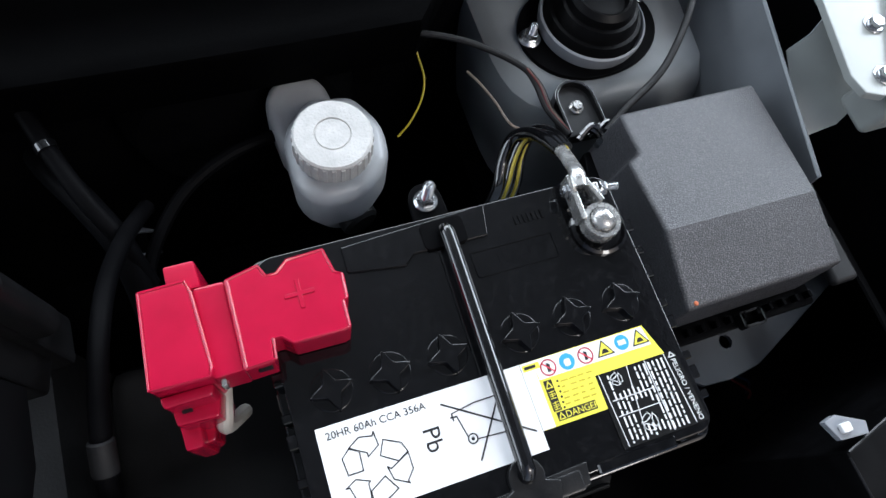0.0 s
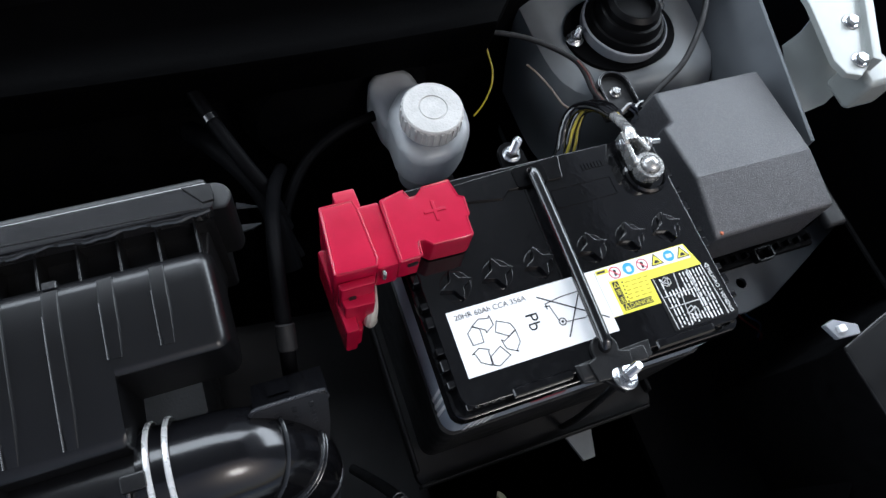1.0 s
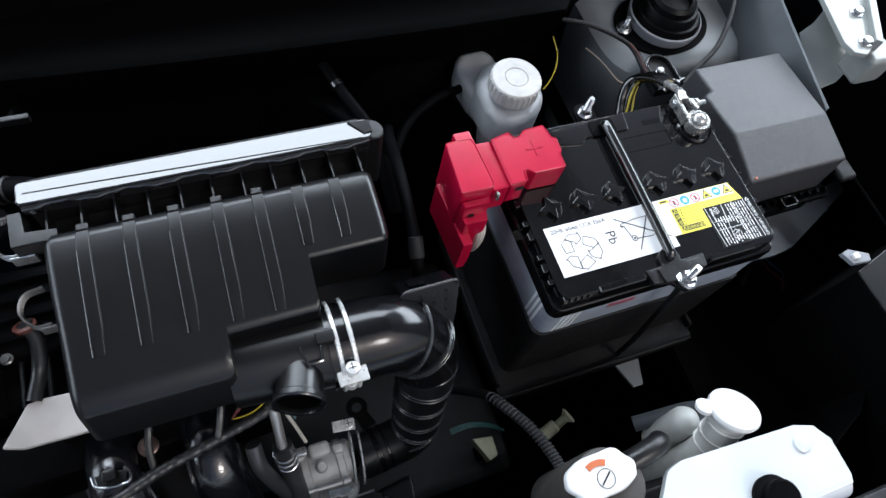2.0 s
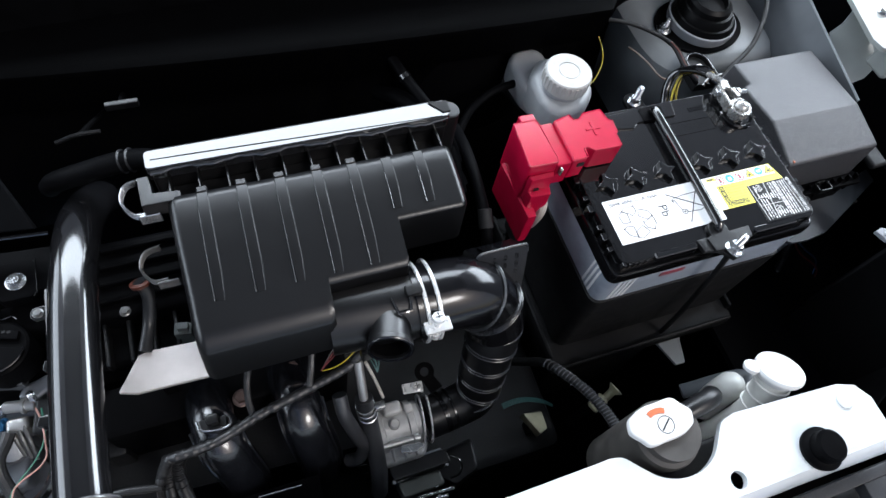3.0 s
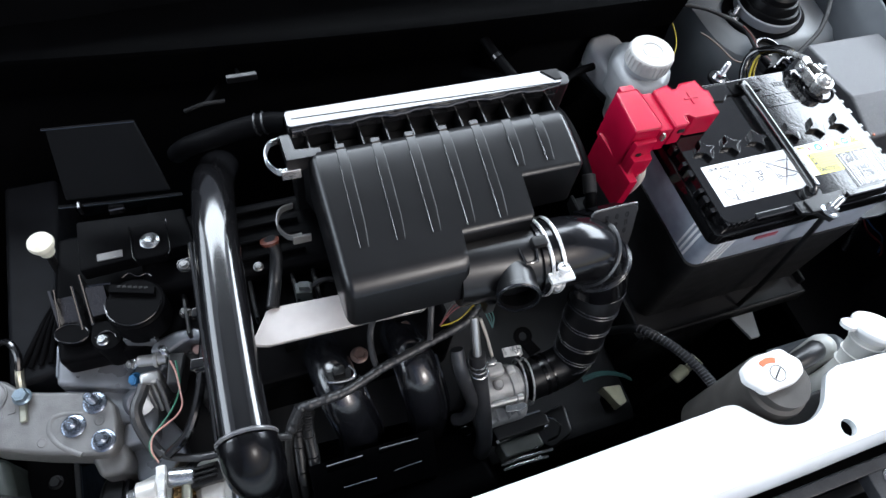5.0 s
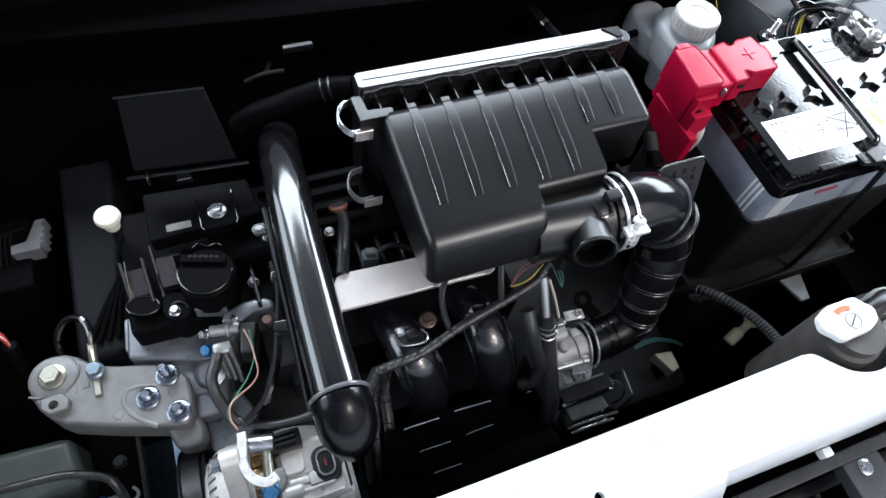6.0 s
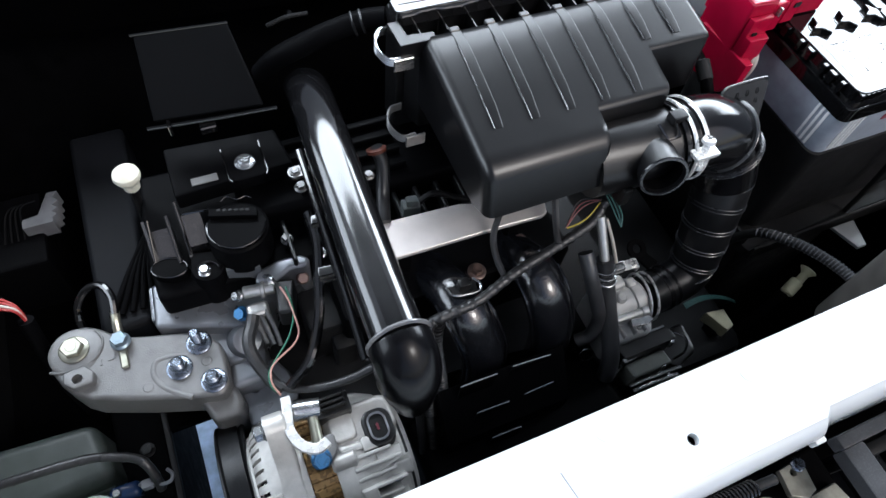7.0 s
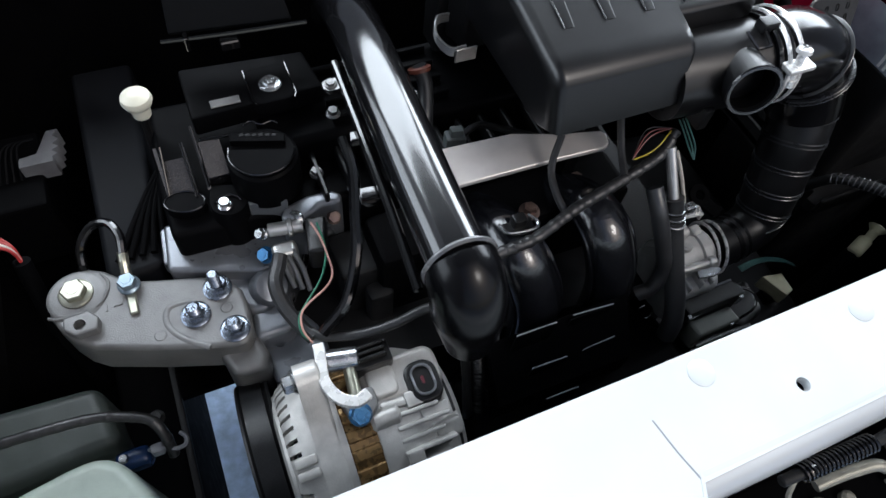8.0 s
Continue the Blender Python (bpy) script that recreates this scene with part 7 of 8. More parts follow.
part("cap", bm, BRIGHT_PLASTIC, wf, "white flared cap")
tb_ = wc + V(-0.024, 0.012, 0.0)
part("cap_tab", lathe(B(), [(0, 0.004), (0.006, 0.0035), (0.0085, 0.001), (0.0080, -0.003), (0, -0.004)], tuple(tb_), tuple(tb_ + wn), 20), BRIGHT_PLASTIC, wf)

# ---- coolant hose with spiral guard ----
ch = thing("coolant_hose", (-0.04, -0.1, 0.65), "black hose in a spiral guard", "hose")
hp = [(-0.085, -0.020, 0.57), (-0.070, -0.043, 0.625), (-0.0610, -0.0600, 0.663), (-0.050, -0.082, 0.678), (-0.0390, -0.1035, 0.684), (-0.0310, -0.1260, 0.688), (-0.0265, -0.146, 0.690), (-0.024, -0.160, 0.690)]
part("hose", sweep(B(), hp, 0.0050, 16, 8), BLACK_MATT, ch)
sp = smooth_path(hp, 60)
pts = []
for k, c in enumerate(sp[125:400]):
    a = k * 0.62
    t_ = (sp[126 + k] - sp[124 + k]).normalized()
    n1 = t_.cross(V(0, 0, 1)).normalized()
    n2 = n1.cross(t_)
    pts.append(c + 0.0055 * (math.cos(a) * n1 + math.sin(a) * n2))
part("spiral_guard", sweep(B(), pts, 0.0008, 6, 1, raw=True), GUARD, ch, "shiny black spiral guard")
cn = thing("connector_boot", (-0.04, -0.095, 0.47), "cream plastic connector with teal wires among dark cables", "connector")
part("housing", prism(B(), [(-0.0525, -0.0785), (-0.0265, -0.0825), (-0.0275, -0.1060), (-0.0400, -0.1100)], 0.480, 0.500, 0.002), AGED_CREAM, cn)
part("base", box(B(), (-0.050, -0.104, 0.468), (-0.030, -0.086, 0.482), 0.003), DULL, cn)
for k in range(4):
    part("wire", sweep(B(), [(-0.0772, -0.0603 - 0.002 * k, 0.506), (-0.060, -0.0600 - 0.0018 * k, 0.511), (-0.0432, -0.0630 - 0.0016 * k, 0.512), (-0.025, -0.0710 - 0.0014 * k, 0.511), (-0.0128, -0.0801 - 0.001 * k, 0.508)], 0.0009, 6, 6), WIRE_TEAL, cn)
st = thing("pipe_stub", (0.03, -0.103, 0.47), "small cream pipe stub with flared end among the cables", "pipe")
part("stub", cyl(B(), (0.013, -0.1073, 0.560), (0.032, -0.1005, 0.568), 0.0078, None, 20, 0.002), AGED_CREAM, st)
part("flare", lathe(B(), [(0.0048, -0.020), (0.0050, -0.005), (0.0092, 0.0), (0.0102, 0.0012), (0.0090, 0.0020), (0.0, 0.0015)], (0.0470, -0.0960, 0.574), (0.0570, -0.0920, 0.580), 24), AGED_CREAM, st)
part("base", box(B(), (0.012, -0.112, 0.31), (0.030, -0.098, 0.560), 0.003), DULL, st)
bm = prism(B(), [(-0.206, -0.108), (-0.148, -0.100), (-0.152, -0.135), (-0.183, -0.145), (-0.20, -0.13)], 0.465, 0.592, 0.006)
single("gearbox_cover", bm, BLACK, "black plastic cover over the gearbox", "cover")

# ---- left side ----
lt = thing("coolant_tank", (-0.78, -0.08, 0.45), "pale translucent plastic coolant tank", "tank")
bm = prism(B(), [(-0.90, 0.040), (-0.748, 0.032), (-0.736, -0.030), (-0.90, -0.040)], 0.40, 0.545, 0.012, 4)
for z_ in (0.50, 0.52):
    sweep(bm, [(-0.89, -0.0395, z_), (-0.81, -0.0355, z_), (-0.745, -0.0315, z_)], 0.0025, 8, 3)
part("upper_tank", bm, SHADED_TANK, lt, "grey-green upper tank, darkened in colour for its shade")
bm = prism(B(), [(-0.90, -0.085), (-0.760, -0.060), (-0.738, -0.058), (-0.722, -0.068), (-0.705, -0.10), (-0.70, -0.16), (-0.90, -0.20)], 0.45, 0.612, 0.012, 4)
part("tank", bm, TANK, lt)
bm = sweep(B(), [(-0.90, -0.023, 0.60), (-0.84, -0.025, 0.612), (-0.7812, -0.0291, 0.620), (-0.7375, -0.0322, 0.620), (-0.7157, -0.0383, 0.620), (-0.6965, -0.0480, 0.620), (-0.6895, -0.0590, 0.614), (-0.6890, -0.070, 0.59)], 0.0040, 12, 24, radius=lambda q: 0.0040 + 0.0005 * max(0, math.sin(q * 90)) ** 6)
single("battery_cable", bm, TAPE, "black taped cable over the coolant tank", "cable")
bm = sweep(B(), [(-0.7080, -0.060, 0.590), (-0.6991, -0.0641, 0.598), (-0.6906, -0.0670, 0.600), (-0.6849, -0.0698, 0.600), (-0.6786, -0.0692, 0.600), (-0.6766, -0.0639, 0.600), (-0.6803, -0.0582, 0.600)], 0.0016, 10, 6)
box(bm, (-0.7035, -0.068, 0.590), (-0.694, -0.060, 0.601), 0.002)
single("wire_hook", bm, GREY_PLASTIC, "grey bent wire hook", "hook")
bl = thing("blue_connector", (-0.72, -0.055, 0.56), "small dark blue connector beside the tank", "connector")
part("housing", box(B(), (-0.732, -0.070, 0.575), (-0.705, -0.054, 0.595), 0.006, 3), mat("dark_blue_plastic", (0.01, 0.03, 0.09), 0.2), bl)
part("pin", lathe(B(), [(0.004, 0), (0.003, 0.003), (0, 0.003)], (-0.724, -0.062, 0.595), (-0.724, -0.062, 1), 12), ZINC, bl)
fr = thing("frame_rail", (-0.71, 0.02, 0.30), "dark chassis rail along the bay", "frame rail")
part("beam", box(B(), (-0.745, -0.25, 0.30), (-0.694, 0.30, 0.50), 0.006, 3), SHADE_BLACK, fr)
part("flange", box(B(), (-0.697, -0.25, 0.492), (-0.690, 0.30, 0.499), 0.002, 2), DARK_METAL, fr)
for y_ in (-0.10, 0.0, 0.12):
    part("bolt", bolt(B(), (-0.715, y_, 0.50), 0.006, 0.005, 1.3), DARK_METAL, fr)
wk = thing("white_knob", (-0.637, 0.158, 0.70), "cream plastic knob on a dark stem", "knob")
part("head", lathe(B(), [(0, 0.008), (0.006, 0.0075), (0.011, 0.004), (0.012, 0.0), (0.0105, -0.004), (0.008, -0.006), (0.007, -0.016), (0, -0.016)], (-0.637, 0.158, 0.737), (-0.637, 0.157, 1), 28), CREAM, wk)
part("stem", sweep(B(), [(-0.637, 0.158, 0.722), (-0.640, 0.155, 0.66), (-0.645, 0.15, 0.5)], 0.004, 10, 4), DARK_METAL, wk)
# relay block with toothed edge
rb = thing("relay_block", (-0.74, 0.22, 0.60), "grey toothed relay block on the inner fender", "relay block")
bm = prism(B(), [(-0.755, 0.205), (-0.727, 0.205), (-0.727, 0.211), (-0.722, 0.214), (-0.727, 0.218), (-0.721, 0.222), (-0.726, 0.226), (-0.720, 0.231), (-0.725, 0.236), (-0.720, 0.243), (-0.730, 0.243), (-0.740, 0.218), (-0.755, 0.216)], 0.625, 0.645, 0.001)
part("comb", bm, mat("dusty_grey_plastic", (0.11, 0.112, 0.12), 0.5, vary=0.25), rb)
bm = box(B(), (-0.80, 0.17, 0.55), (-0.74, 0.26, 0.632), 0.005)
part("body", bm, DULL, rb)
for k in range(4):
    part("wire", sweep(B(), [(-0.775 + k * 0.006, 0.20, 0.635), (-0.765 + k * 0.004, 0.225, 0.65), (-0.75 + k * 0.003, 0.236, 0.645)], 0.0014, 6, 6), DULL, rb)
rw = thing("red_connector", (-0.755, 0.085, 0.64), "red and white wires entering a black boot", "wires")
for k, m__ in enumerate((WIRE_RED, WIRE_RED, WIRE_WHITE, WIRE_RED)):
    part("wire", sweep(B(), [(-0.79, 0.105 + 0.004 * k, 0.685), (-0.768, 0.104 - 0.003 * k, 0.69), (-0.754, 0.096 - 0.002 * k, 0.682), (-0.750, 0.082, 0.665)], 0.0012, 8, 6), m__, rw)
part("boot", sweep(B(), [(-0.751, 0.086, 0.672), (-0.753, 0.074, 0.635), (-0.757, 0.066, 0.58), (-0.760, 0.062, 0.47)], 0.0065, 14, 6), DULL, rw)
# panel by the left wall, its shade put into the colour
lf = thing("inner_panel", (-0.70, 0.2, 0.45), "pressed panel beside the engine, darkened in colour for its shade", "panel")
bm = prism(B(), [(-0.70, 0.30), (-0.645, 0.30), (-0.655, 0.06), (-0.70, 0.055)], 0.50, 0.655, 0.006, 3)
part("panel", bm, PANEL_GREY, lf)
for k in range(5):
    part("pipe", sweep(B(), [(-0.639 + 0.003 * (k % 2), 0.150, 0.668), (-0.647 - 0.004 * k, 0.115, 0.662), (-0.652 - 0.009 * k, 0.072, 0.657)], 0.0028, 10, 6), DULL, lf, "dark pipe fanning out over the panel")

# ---- wiring ----
def wire(name, pts, r, material, label, category="cable", n=10):
    return single(name, sweep(B(), pts, r, n, 8), material, label, category)

hn = thing("engine_harness", (-0.35, -0.04, 0.70), "black taped wiring harness over the intake manifold", "harness")
trunk = [(-0.452, -0.075, 0.712), (-0.439, -0.063, 0.730), (-0.428, -0.063, 0.735), (-0.397, -0.060, 0.735), (-0.358, -0.048, 0.737), (-0.312, -0.038, 0.740), (-0.273, -0.029, 0.745), (-0.256, -0.018, 0.755)]
part("trunk", sweep(B(), trunk, 0.0044, 14, 26, radius=lambda s: 0.0043 + 0.0005 * math.sin(s * 150) * math.sin(s * 37) + 0.0004 * max(0, math.sin(s * 210)) ** 4), TAPE, hn, "shiny black wrapped tape")
for dx, r_ in ((0.0, 0.0052), (0.012, 0.0058), (-0.010, 0.004)):
    pts_ = [(-0.437 + dx * 0.4, -0.060, 0.728), (-0.446 + dx * 0.7, -0.072, 0.705), (-0.450 + dx, -0.092, 0.67), (-0.452 + dx, -0.112, 0.63), (-0.453 + dx, -0.13, 0.58), (-0.453 + dx, -0.14, 0.54)]
    if r_ > 0.005:
        part("conduit", sweep(B(), pts_, r_, 12, 26, radius=lambda q: r_ + 0.0007 * (1 if (q * 60) % 1 > 0.5 else -1)), BLACK, hn, "black corrugated conduit")
    else:
        part("branch", sweep(B(), pts_, r_, 10, 8), TAPE, hn)
part("branch", sweep(B(), [(-0.312, -0.038, 0.745), (-0.306, -0.020, 0.75), (-0.300, 0.0, 0.765)], 0.003, 8, 6), TAPE, hn)
part("branch", sweep(B(), [(-0.365, -0.050, 0.732), (-0.366, -0.030, 0.738), (-0.362, -0.012, 0.745), (-0.352, 0.0, 0.765)], 0.003, 8, 6), TAPE, hn)
part("branch", sweep(B(), [(-0.452, -0.078, 0.706), (-0.485, -0.072, 0.705), (-0.510, -0.073, 0.700), (-0.534, -0.070, 0.695), (-0.558, -0.061, 0.690), (-0.566, -0.054, 0.690)], 0.0036, 12, 8), TAPE, hn)
for m__, o in ((DARK_RED_WIRE, 0.003), (DARK_RED_WIRE, 0.0), (BLACK, 0.006)):
    part("wire", sweep(B(), [(-0.299, -0.027, 0.747), (-0.284, -0.019 + o, 0.755), (-0.274, -0.017 + o, 0.758), (-0.262, -0.018, 0.760)], 0.0006, 6, 6), m__, hn)
part("wire", sweep(B(), [(-0.298, -0.0275, 0.747), (-0.288, -0.0285, 0.7505), (-0.277, -0.0265, 0.754), (-0.264, -0.020, 0.760)], 0.0007, 6, 6), WIRE_YELLOW, hn)
for k, o in enumerate((-0.003, 0.0, 0.003)):
    part("wire", sweep(B(), [(-0.262 + o, -0.022, 0.775), (-0.256 + o, -0.026, 0.765), (-0.250 + o, -0.034, 0.752), (-0.250, -0.042, 0.745)], 0.0007, 6, 6), WIRE_TEAL, hn)
wire("pale_wire", [(-0.258, -0.030, 0.745), (-0.252, -0.042, 0.725), (-0.246, -0.055, 0.70)], 0.0016, WIRE_WHITE, "thin pale wire hanging by the throttle body")

# fuel pipe and hose with clip
fp = thing("fuel_pipe", (-0.275, -0.06, 0.60), "bright metal pipe joined to a black hose by a clip", "pipe")
part("pipe", sweep(B(), [(-0.265, -0.028, 0.750), (-0.2655, -0.044, 0.732), (-0.266, -0.058, 0.716)], 0.0044, 16, 6), ALU, fp, "bright steel pipe")
part("hose", sweep(B(), [(-0.266, -0.055, 0.719), (-0.265, -0.066, 0.700), (-0.263, -0.087, 0.668), (-0.263, -0.109, 0.640), (-0.264, -0.121, 0.620), (-0.265, -0.126, 0.600)], 0.0088, 18, 7), HOSE, fp, "black rubber hose")
bm = B()
for s_ in (0.0, 0.5, 1.0):
    lathe(bm, [(0.0088, -0.0016), (0.0098, -0.0012), (0.0098, 0.0012), (0.0088, 0.0016)], (-0.266 + s_ * 0.001, -0.0605 - s_ * 0.006, 0.711 - s_ * 0.010), (-0.265, -0.0665, 0.701 - 0.02), 22)
box(bm, (-0.258, -0.068, 0.704), (-0.247, -0.060, 0.714), 0.002)
part("clip", bm, ZINC, fp, "zinc hose clip")
wire("vacuum_hose", [(-0.288, -0.050, 0.735), (-0.287, -0.066, 0.720), (-0.279, -0.080, 0.690), (-0.273, -0.088, 0.665), (-0.279, -0.094, 0.645), (-0.290, -0.092, 0.635)], 0.0068, HOSE, "curved black rubber hose beside the fuel hose", "hose", 14)

# sensor cluster on the head
hc = thing("cam_sensor", (-0.57, 0.015, 0.69), "small bright sensor cluster with connectors on the head", "sensor")
part("body", cyl(B(), (-0.5730, 0.0310, 0.703), (-0.5470, 0.0270, 0.703), 0.0054, None, 18, 0.001), ALU, hc)
part("ring", cyl(B(), (-0.5587, 0.0288, 0.703), (-0.5548, 0.0282, 0.703), 0.0072, None, 18, 0.0008), ALU, hc)
part("collar", lathe(B(), [(0.004, 0), (0.0085, 0.0), (0.009, 0.003), (0.007, 0.006), (0, 0.006)], (-0.551, 0.033, 0.701), (-0.53, 0.043, 0.703), 18), ZINC, hc, "bright collar")
part("flange", box(B(), (-0.575, 0.008, 0.672), (-0.556, 0.022, 0.699), 0.004, 3), ALU, hc)
part("hose_stub", cyl(B(), (-0.566, 0.010, 0.690), (-0.563, -0.002, 0.682), 0.0048, None, 14, 0.001), CAST, hc)
part("bolt", bolt(B(), (-0.5770, 0.0310, 0.700), 0.0042, 0.006, 1.2, axis=(-0.6, -0.2, 0.7)), ZINC, hc, "zinc bolt")
part("bolt", bolt(B(), (-0.5790, 0.0210, 0.6865), 0.0056, 0.006, 1.2, axis=(-0.5, -0.3, 0.8)), BLUE_BOLT, hc, "blue bolt")
part("nut", bolt(B(), (-0.521, 0.035, 0.690), 0.0050, 0.006, 1.15, axis=(0, -0.5, 0.8)), RUST_BOLT, hc, "coppery nut")
part("plug", prism(B(), [(-0.5510, -0.0010), (-0.5380, -0.0040), (-0.5290, 0.0270), (-0.5450, 0.0300)], 0.685, 0.709, 0.003, 3), BLACK, hc)
for k_ in range(3):
    part("pipe", sweep(B(), [(-0.572 + 0.006 * k_, 0.016 - 0.002 * k_, 0.697), (-0.569 + 0.006 * k_, 0.004 - 0.003 * k_, 0.692), (-0.566 + 0.005 * k_, -0.010 - 0.003 * k_, 0.680)], 0.0021, 10, 5), DULL_ZINC, hc, "thin dull pipe")
wire("green_wire", [(-0.5385, 0.0173, 0.716), (-0.5381, 0.0, 0.7126), (-0.5407, -0.0105, 0.7091), (-0.5491, -0.0239, 0.7057), (-0.5636, -0.0371, 0.7023), (-0.5715, -0.0449, 0.6989), (-0.5727, -0.0552, 0.6954), (-0.5679, -0.0629, 0.692)], 0.0008, WIRE_GREEN, "thin green wire by the duct", n=8)
wire("pink_wire", [(-0.5427, 0.0182, 0.717), (-0.5396, 0.0052, 0.7145), (-0.5388, -0.0122, 0.7115), (-0.5397, -0.0233, 0.7080), (-0.5469, -0.0309, 0.7050), (-0.5623, -0.0382, 0.7030), (-0.5695, -0.0439, 0.7005), (-0.5715, -0.0541, 0.6970), (-0.5679, -0.0640, 0.693)], 0.0008, WIRE_PINK, "thin pink wire by the duct", n=8)
wire("sensor_cable", [(-0.503, 0.060, 0.750), (-0.504, 0.034, 0.745), (-0.513, 0.002, 0.735), (-0.522, -0.025, 0.725), (-0.538, -0.050, 0.710), (-0.559, -0.060, 0.695)], 0.0044, BLACK_GLOSS, "gloss black cable running beside the duct")
wire("looped_cable", [(-0.570, 0.008, 0.702), (-0.574, 0.0, 0.70), (-0.580, -0.014, 0.70), (-0.579, -0.029, 0.695), (-0.572, -0.047, 0.69), (-0.566, -0.058, 0.688)], 0.0055, TAPE, "short black sleeved cable by the alternator")

# wires at the battery's rear
er = thing("earth_cables", (0.16, 0.19, 0.78), "black cables with yellow stripes to the negative clamp", "cable")
for k, (dx, dy) in enumerate(((0, 0), (0.007, 0.003), (-0.007, 0.003))):
    pts = [(0.190 + dx * 0.4, 0.162, 0.824), (0.189 + dx * 0.6, 0.176, 0.816), (0.187 + dx * 0.7, 0.187 + dy, 0.802), (0.182 + dx, 0.191 + dy, 0.790), (0.174 + dx, 0.182 + dy, 0.779), (0.166 + dx, 0.168, 0.766), (0.158 + dx, 0.160, 0.73), (0.154, 0.158, 0.67)]
    c_ = part("cable", sweep(B(), pts, 0.0044, 12, 8), BLACK_GLOSS, er)
    if k < 2:
        part("stripe", sweep(B(), [(a - 0.0012, b - 0.0030, c + 0.0030) for a, b, c in pts[:7]], 0.0014, 6, 8), WIRE_YELLOW, c_, "yellow stripe")
# Thin tan strip that paints in the highlight on the tower's crease.
wire("tower_crease", [(0.1805, 0.284, 0.746), (0.1855, 0.2705, 0.748), (0.1925, 0.2496, 0.748), (0.1964, 0.2300, 0.748), (0.2036, 0.2219, 0.748), (0.2176, 0.2200, 0.747)], 0.0012, TAN_WIRE, "thin tan strip for the bright crease line on the strut tower")
wire("loom", [(0.10, 0.312, 0.78), (0.123, 0.305, 0.785), (0.163, 0.29, 0.785), (0.191, 0.276, 0.78), (0.2135, 0.2595, 0.774), (0.2200, 0.2450, 0.770), (0.2235, 0.2250, 0.764), (0.236, 0.204, 0.757)], 0.0026, BLACK_MATT, "black taped loom along the strut tower")
for k, m__ in enumerate((DARK_RED_WIRE, TAN_WIRE, BLACK)):
    wire("thin_wire", [(0.2150 + 0.001 * k, 0.257, 0.776), (0.2215 + 0.0012 * k, 0.242, 0.772), (0.2245 + 0.0015 * k, 0.224, 0.766), (0.236, 0.206, 0.760)], 0.0004, m__, "thin coloured wire leaving the loom", "wire", 6)
wire("fender_cable", [(0.262, 0.195, 0.765), (0.285, 0.209, 0.77), (0.331, 0.236, 0.775), (0.375, 0.285, 0.785), (0.392, 0.33, 0.787), (0.40, 0.40, 0.79)], 0.0031, BLACK_MATT, "black taped cable along the inner fender")
wire("yellow_wire", [(0.131, 0.3275, 0.756), (0.137, 0.326, 0.760), (0.1415, 0.318, 0.758), (0.1440, 0.302, 0.750), (0.1450, 0.288, 0.742), (0.1380, 0.272, 0.738), (0.124, 0.256, 0.735), (0.110, 0.245, 0.735)], 0.0009, WIRE_YELLOW, "thin yellow wire by the brake reservoir", "wire", 8)

# dark hoses at the rear of the bay
wire("brake_hose", [(-0.085, 0.16, 0.70), (-0.09, 0.19, 0.72), (-0.06, 0.235, 0.73), (-0.02, 0.262, 0.73), (0.02, 0.275, 0.725)], 0.005, DULL, "thin black hose to the brake reservoir", "hose")
wire("heater_hose", [(-0.150, 0.300, 0.72), (-0.135, 0.27, 0.74), (-0.115, 0.235, 0.745), (-0.100, 0.20, 0.735), (-0.095, 0.15, 0.70)], 0.010, DULL, "black heater hose at the firewall", "hose", 16)
uh = thing("upright_hose", (-0.105, 0.12, 0.74), "black hose between air cleaner and battery", "hose")
part("hose", sweep(B(), [(-0.082, 0.235, 0.730), (-0.092, 0.205, 0.757), (-0.101, 0.165, 0.785), (-0.1065, 0.130, 0.798), (-0.111, 0.095, 0.802), (-0.1147, 0.063, 0.798), (-0.117, 0.047, 0.790), (-0.119, 0.034, 0.776)], 0.0058, 16, 8), DULL, uh)
part("cuff", lathe(B(), [(0.0056, -0.011), (0.0070, -0.010), (0.0072, 0.008), (0.0056, 0.009)], (-0.1150, 0.060, 0.7968), (-0.1172, 0.045, 0.7885), 24), BLACK_MATT, uh, "worn rubber cuff")
bh = thing("breather_hose", (-0.44, 0.17, 0.78), "black breather hose with two moulded rings", "hose")
part("hose", sweep(B(), [(-0.395, 0.165, 0.842), (-0.410, 0.172, 0.838), (-0.430, 0.176, 0.832), (-0.455, 0.180, 0.822), (-0.485, 0.192, 0.800), (-0.50, 0.21, 0.77)], 0.0095, 18, 8), DULL, bh)
for q0, q1 in (((-0.414, 0.1730, 0.8368), (-0.424, 0.1750, 0.8338)), ((-0.421, 0.1745, 0.8348), (-0.431, 0.1763, 0.8318))):
    part("ring", lathe(B(), [(0.0095, -0.0012), (0.0110, 0), (0.0095, 0.0012)], q0, q1, 24), RUBBER, bh)
vh = thing("vent_hose", (-0.128, 0.25, 0.72), "black vent hose with moulded joint at the firewall", "hose")
part("hose", sweep(B(), [(-0.150, 0.340, 0.780), (-0.1430, 0.318, 0.778), (-0.1285, 0.273, 0.7690), (-0.112, 0.232, 0.760), (-0.098, 0.205, 0.745), (-0.090, 0.18, 0.72)], 0.0062, 14, 6), DULL, vh)
part("joint", lathe(B(), [(0.0060, -0.003), (0.0074, -0.0028), (0.0074, 0.0028), (0.0060, 0.003)], (-0.1287, 0.2735, 0.7690), (-0.124, 0.259, 0.7665), 20), BLACK_GLOSS, vh, "moulded joint ring")
gl2 = thing("firewall_bracket", (-0.44, 0.27, 0.76), "small dark bracket with shiny edges at the firewall", "bracket")
part("tab", box(B(), (-0.438, 0.270, 0.792), (-0.407, 0.276, 0.800), 0.0012), BLACK, gl2)
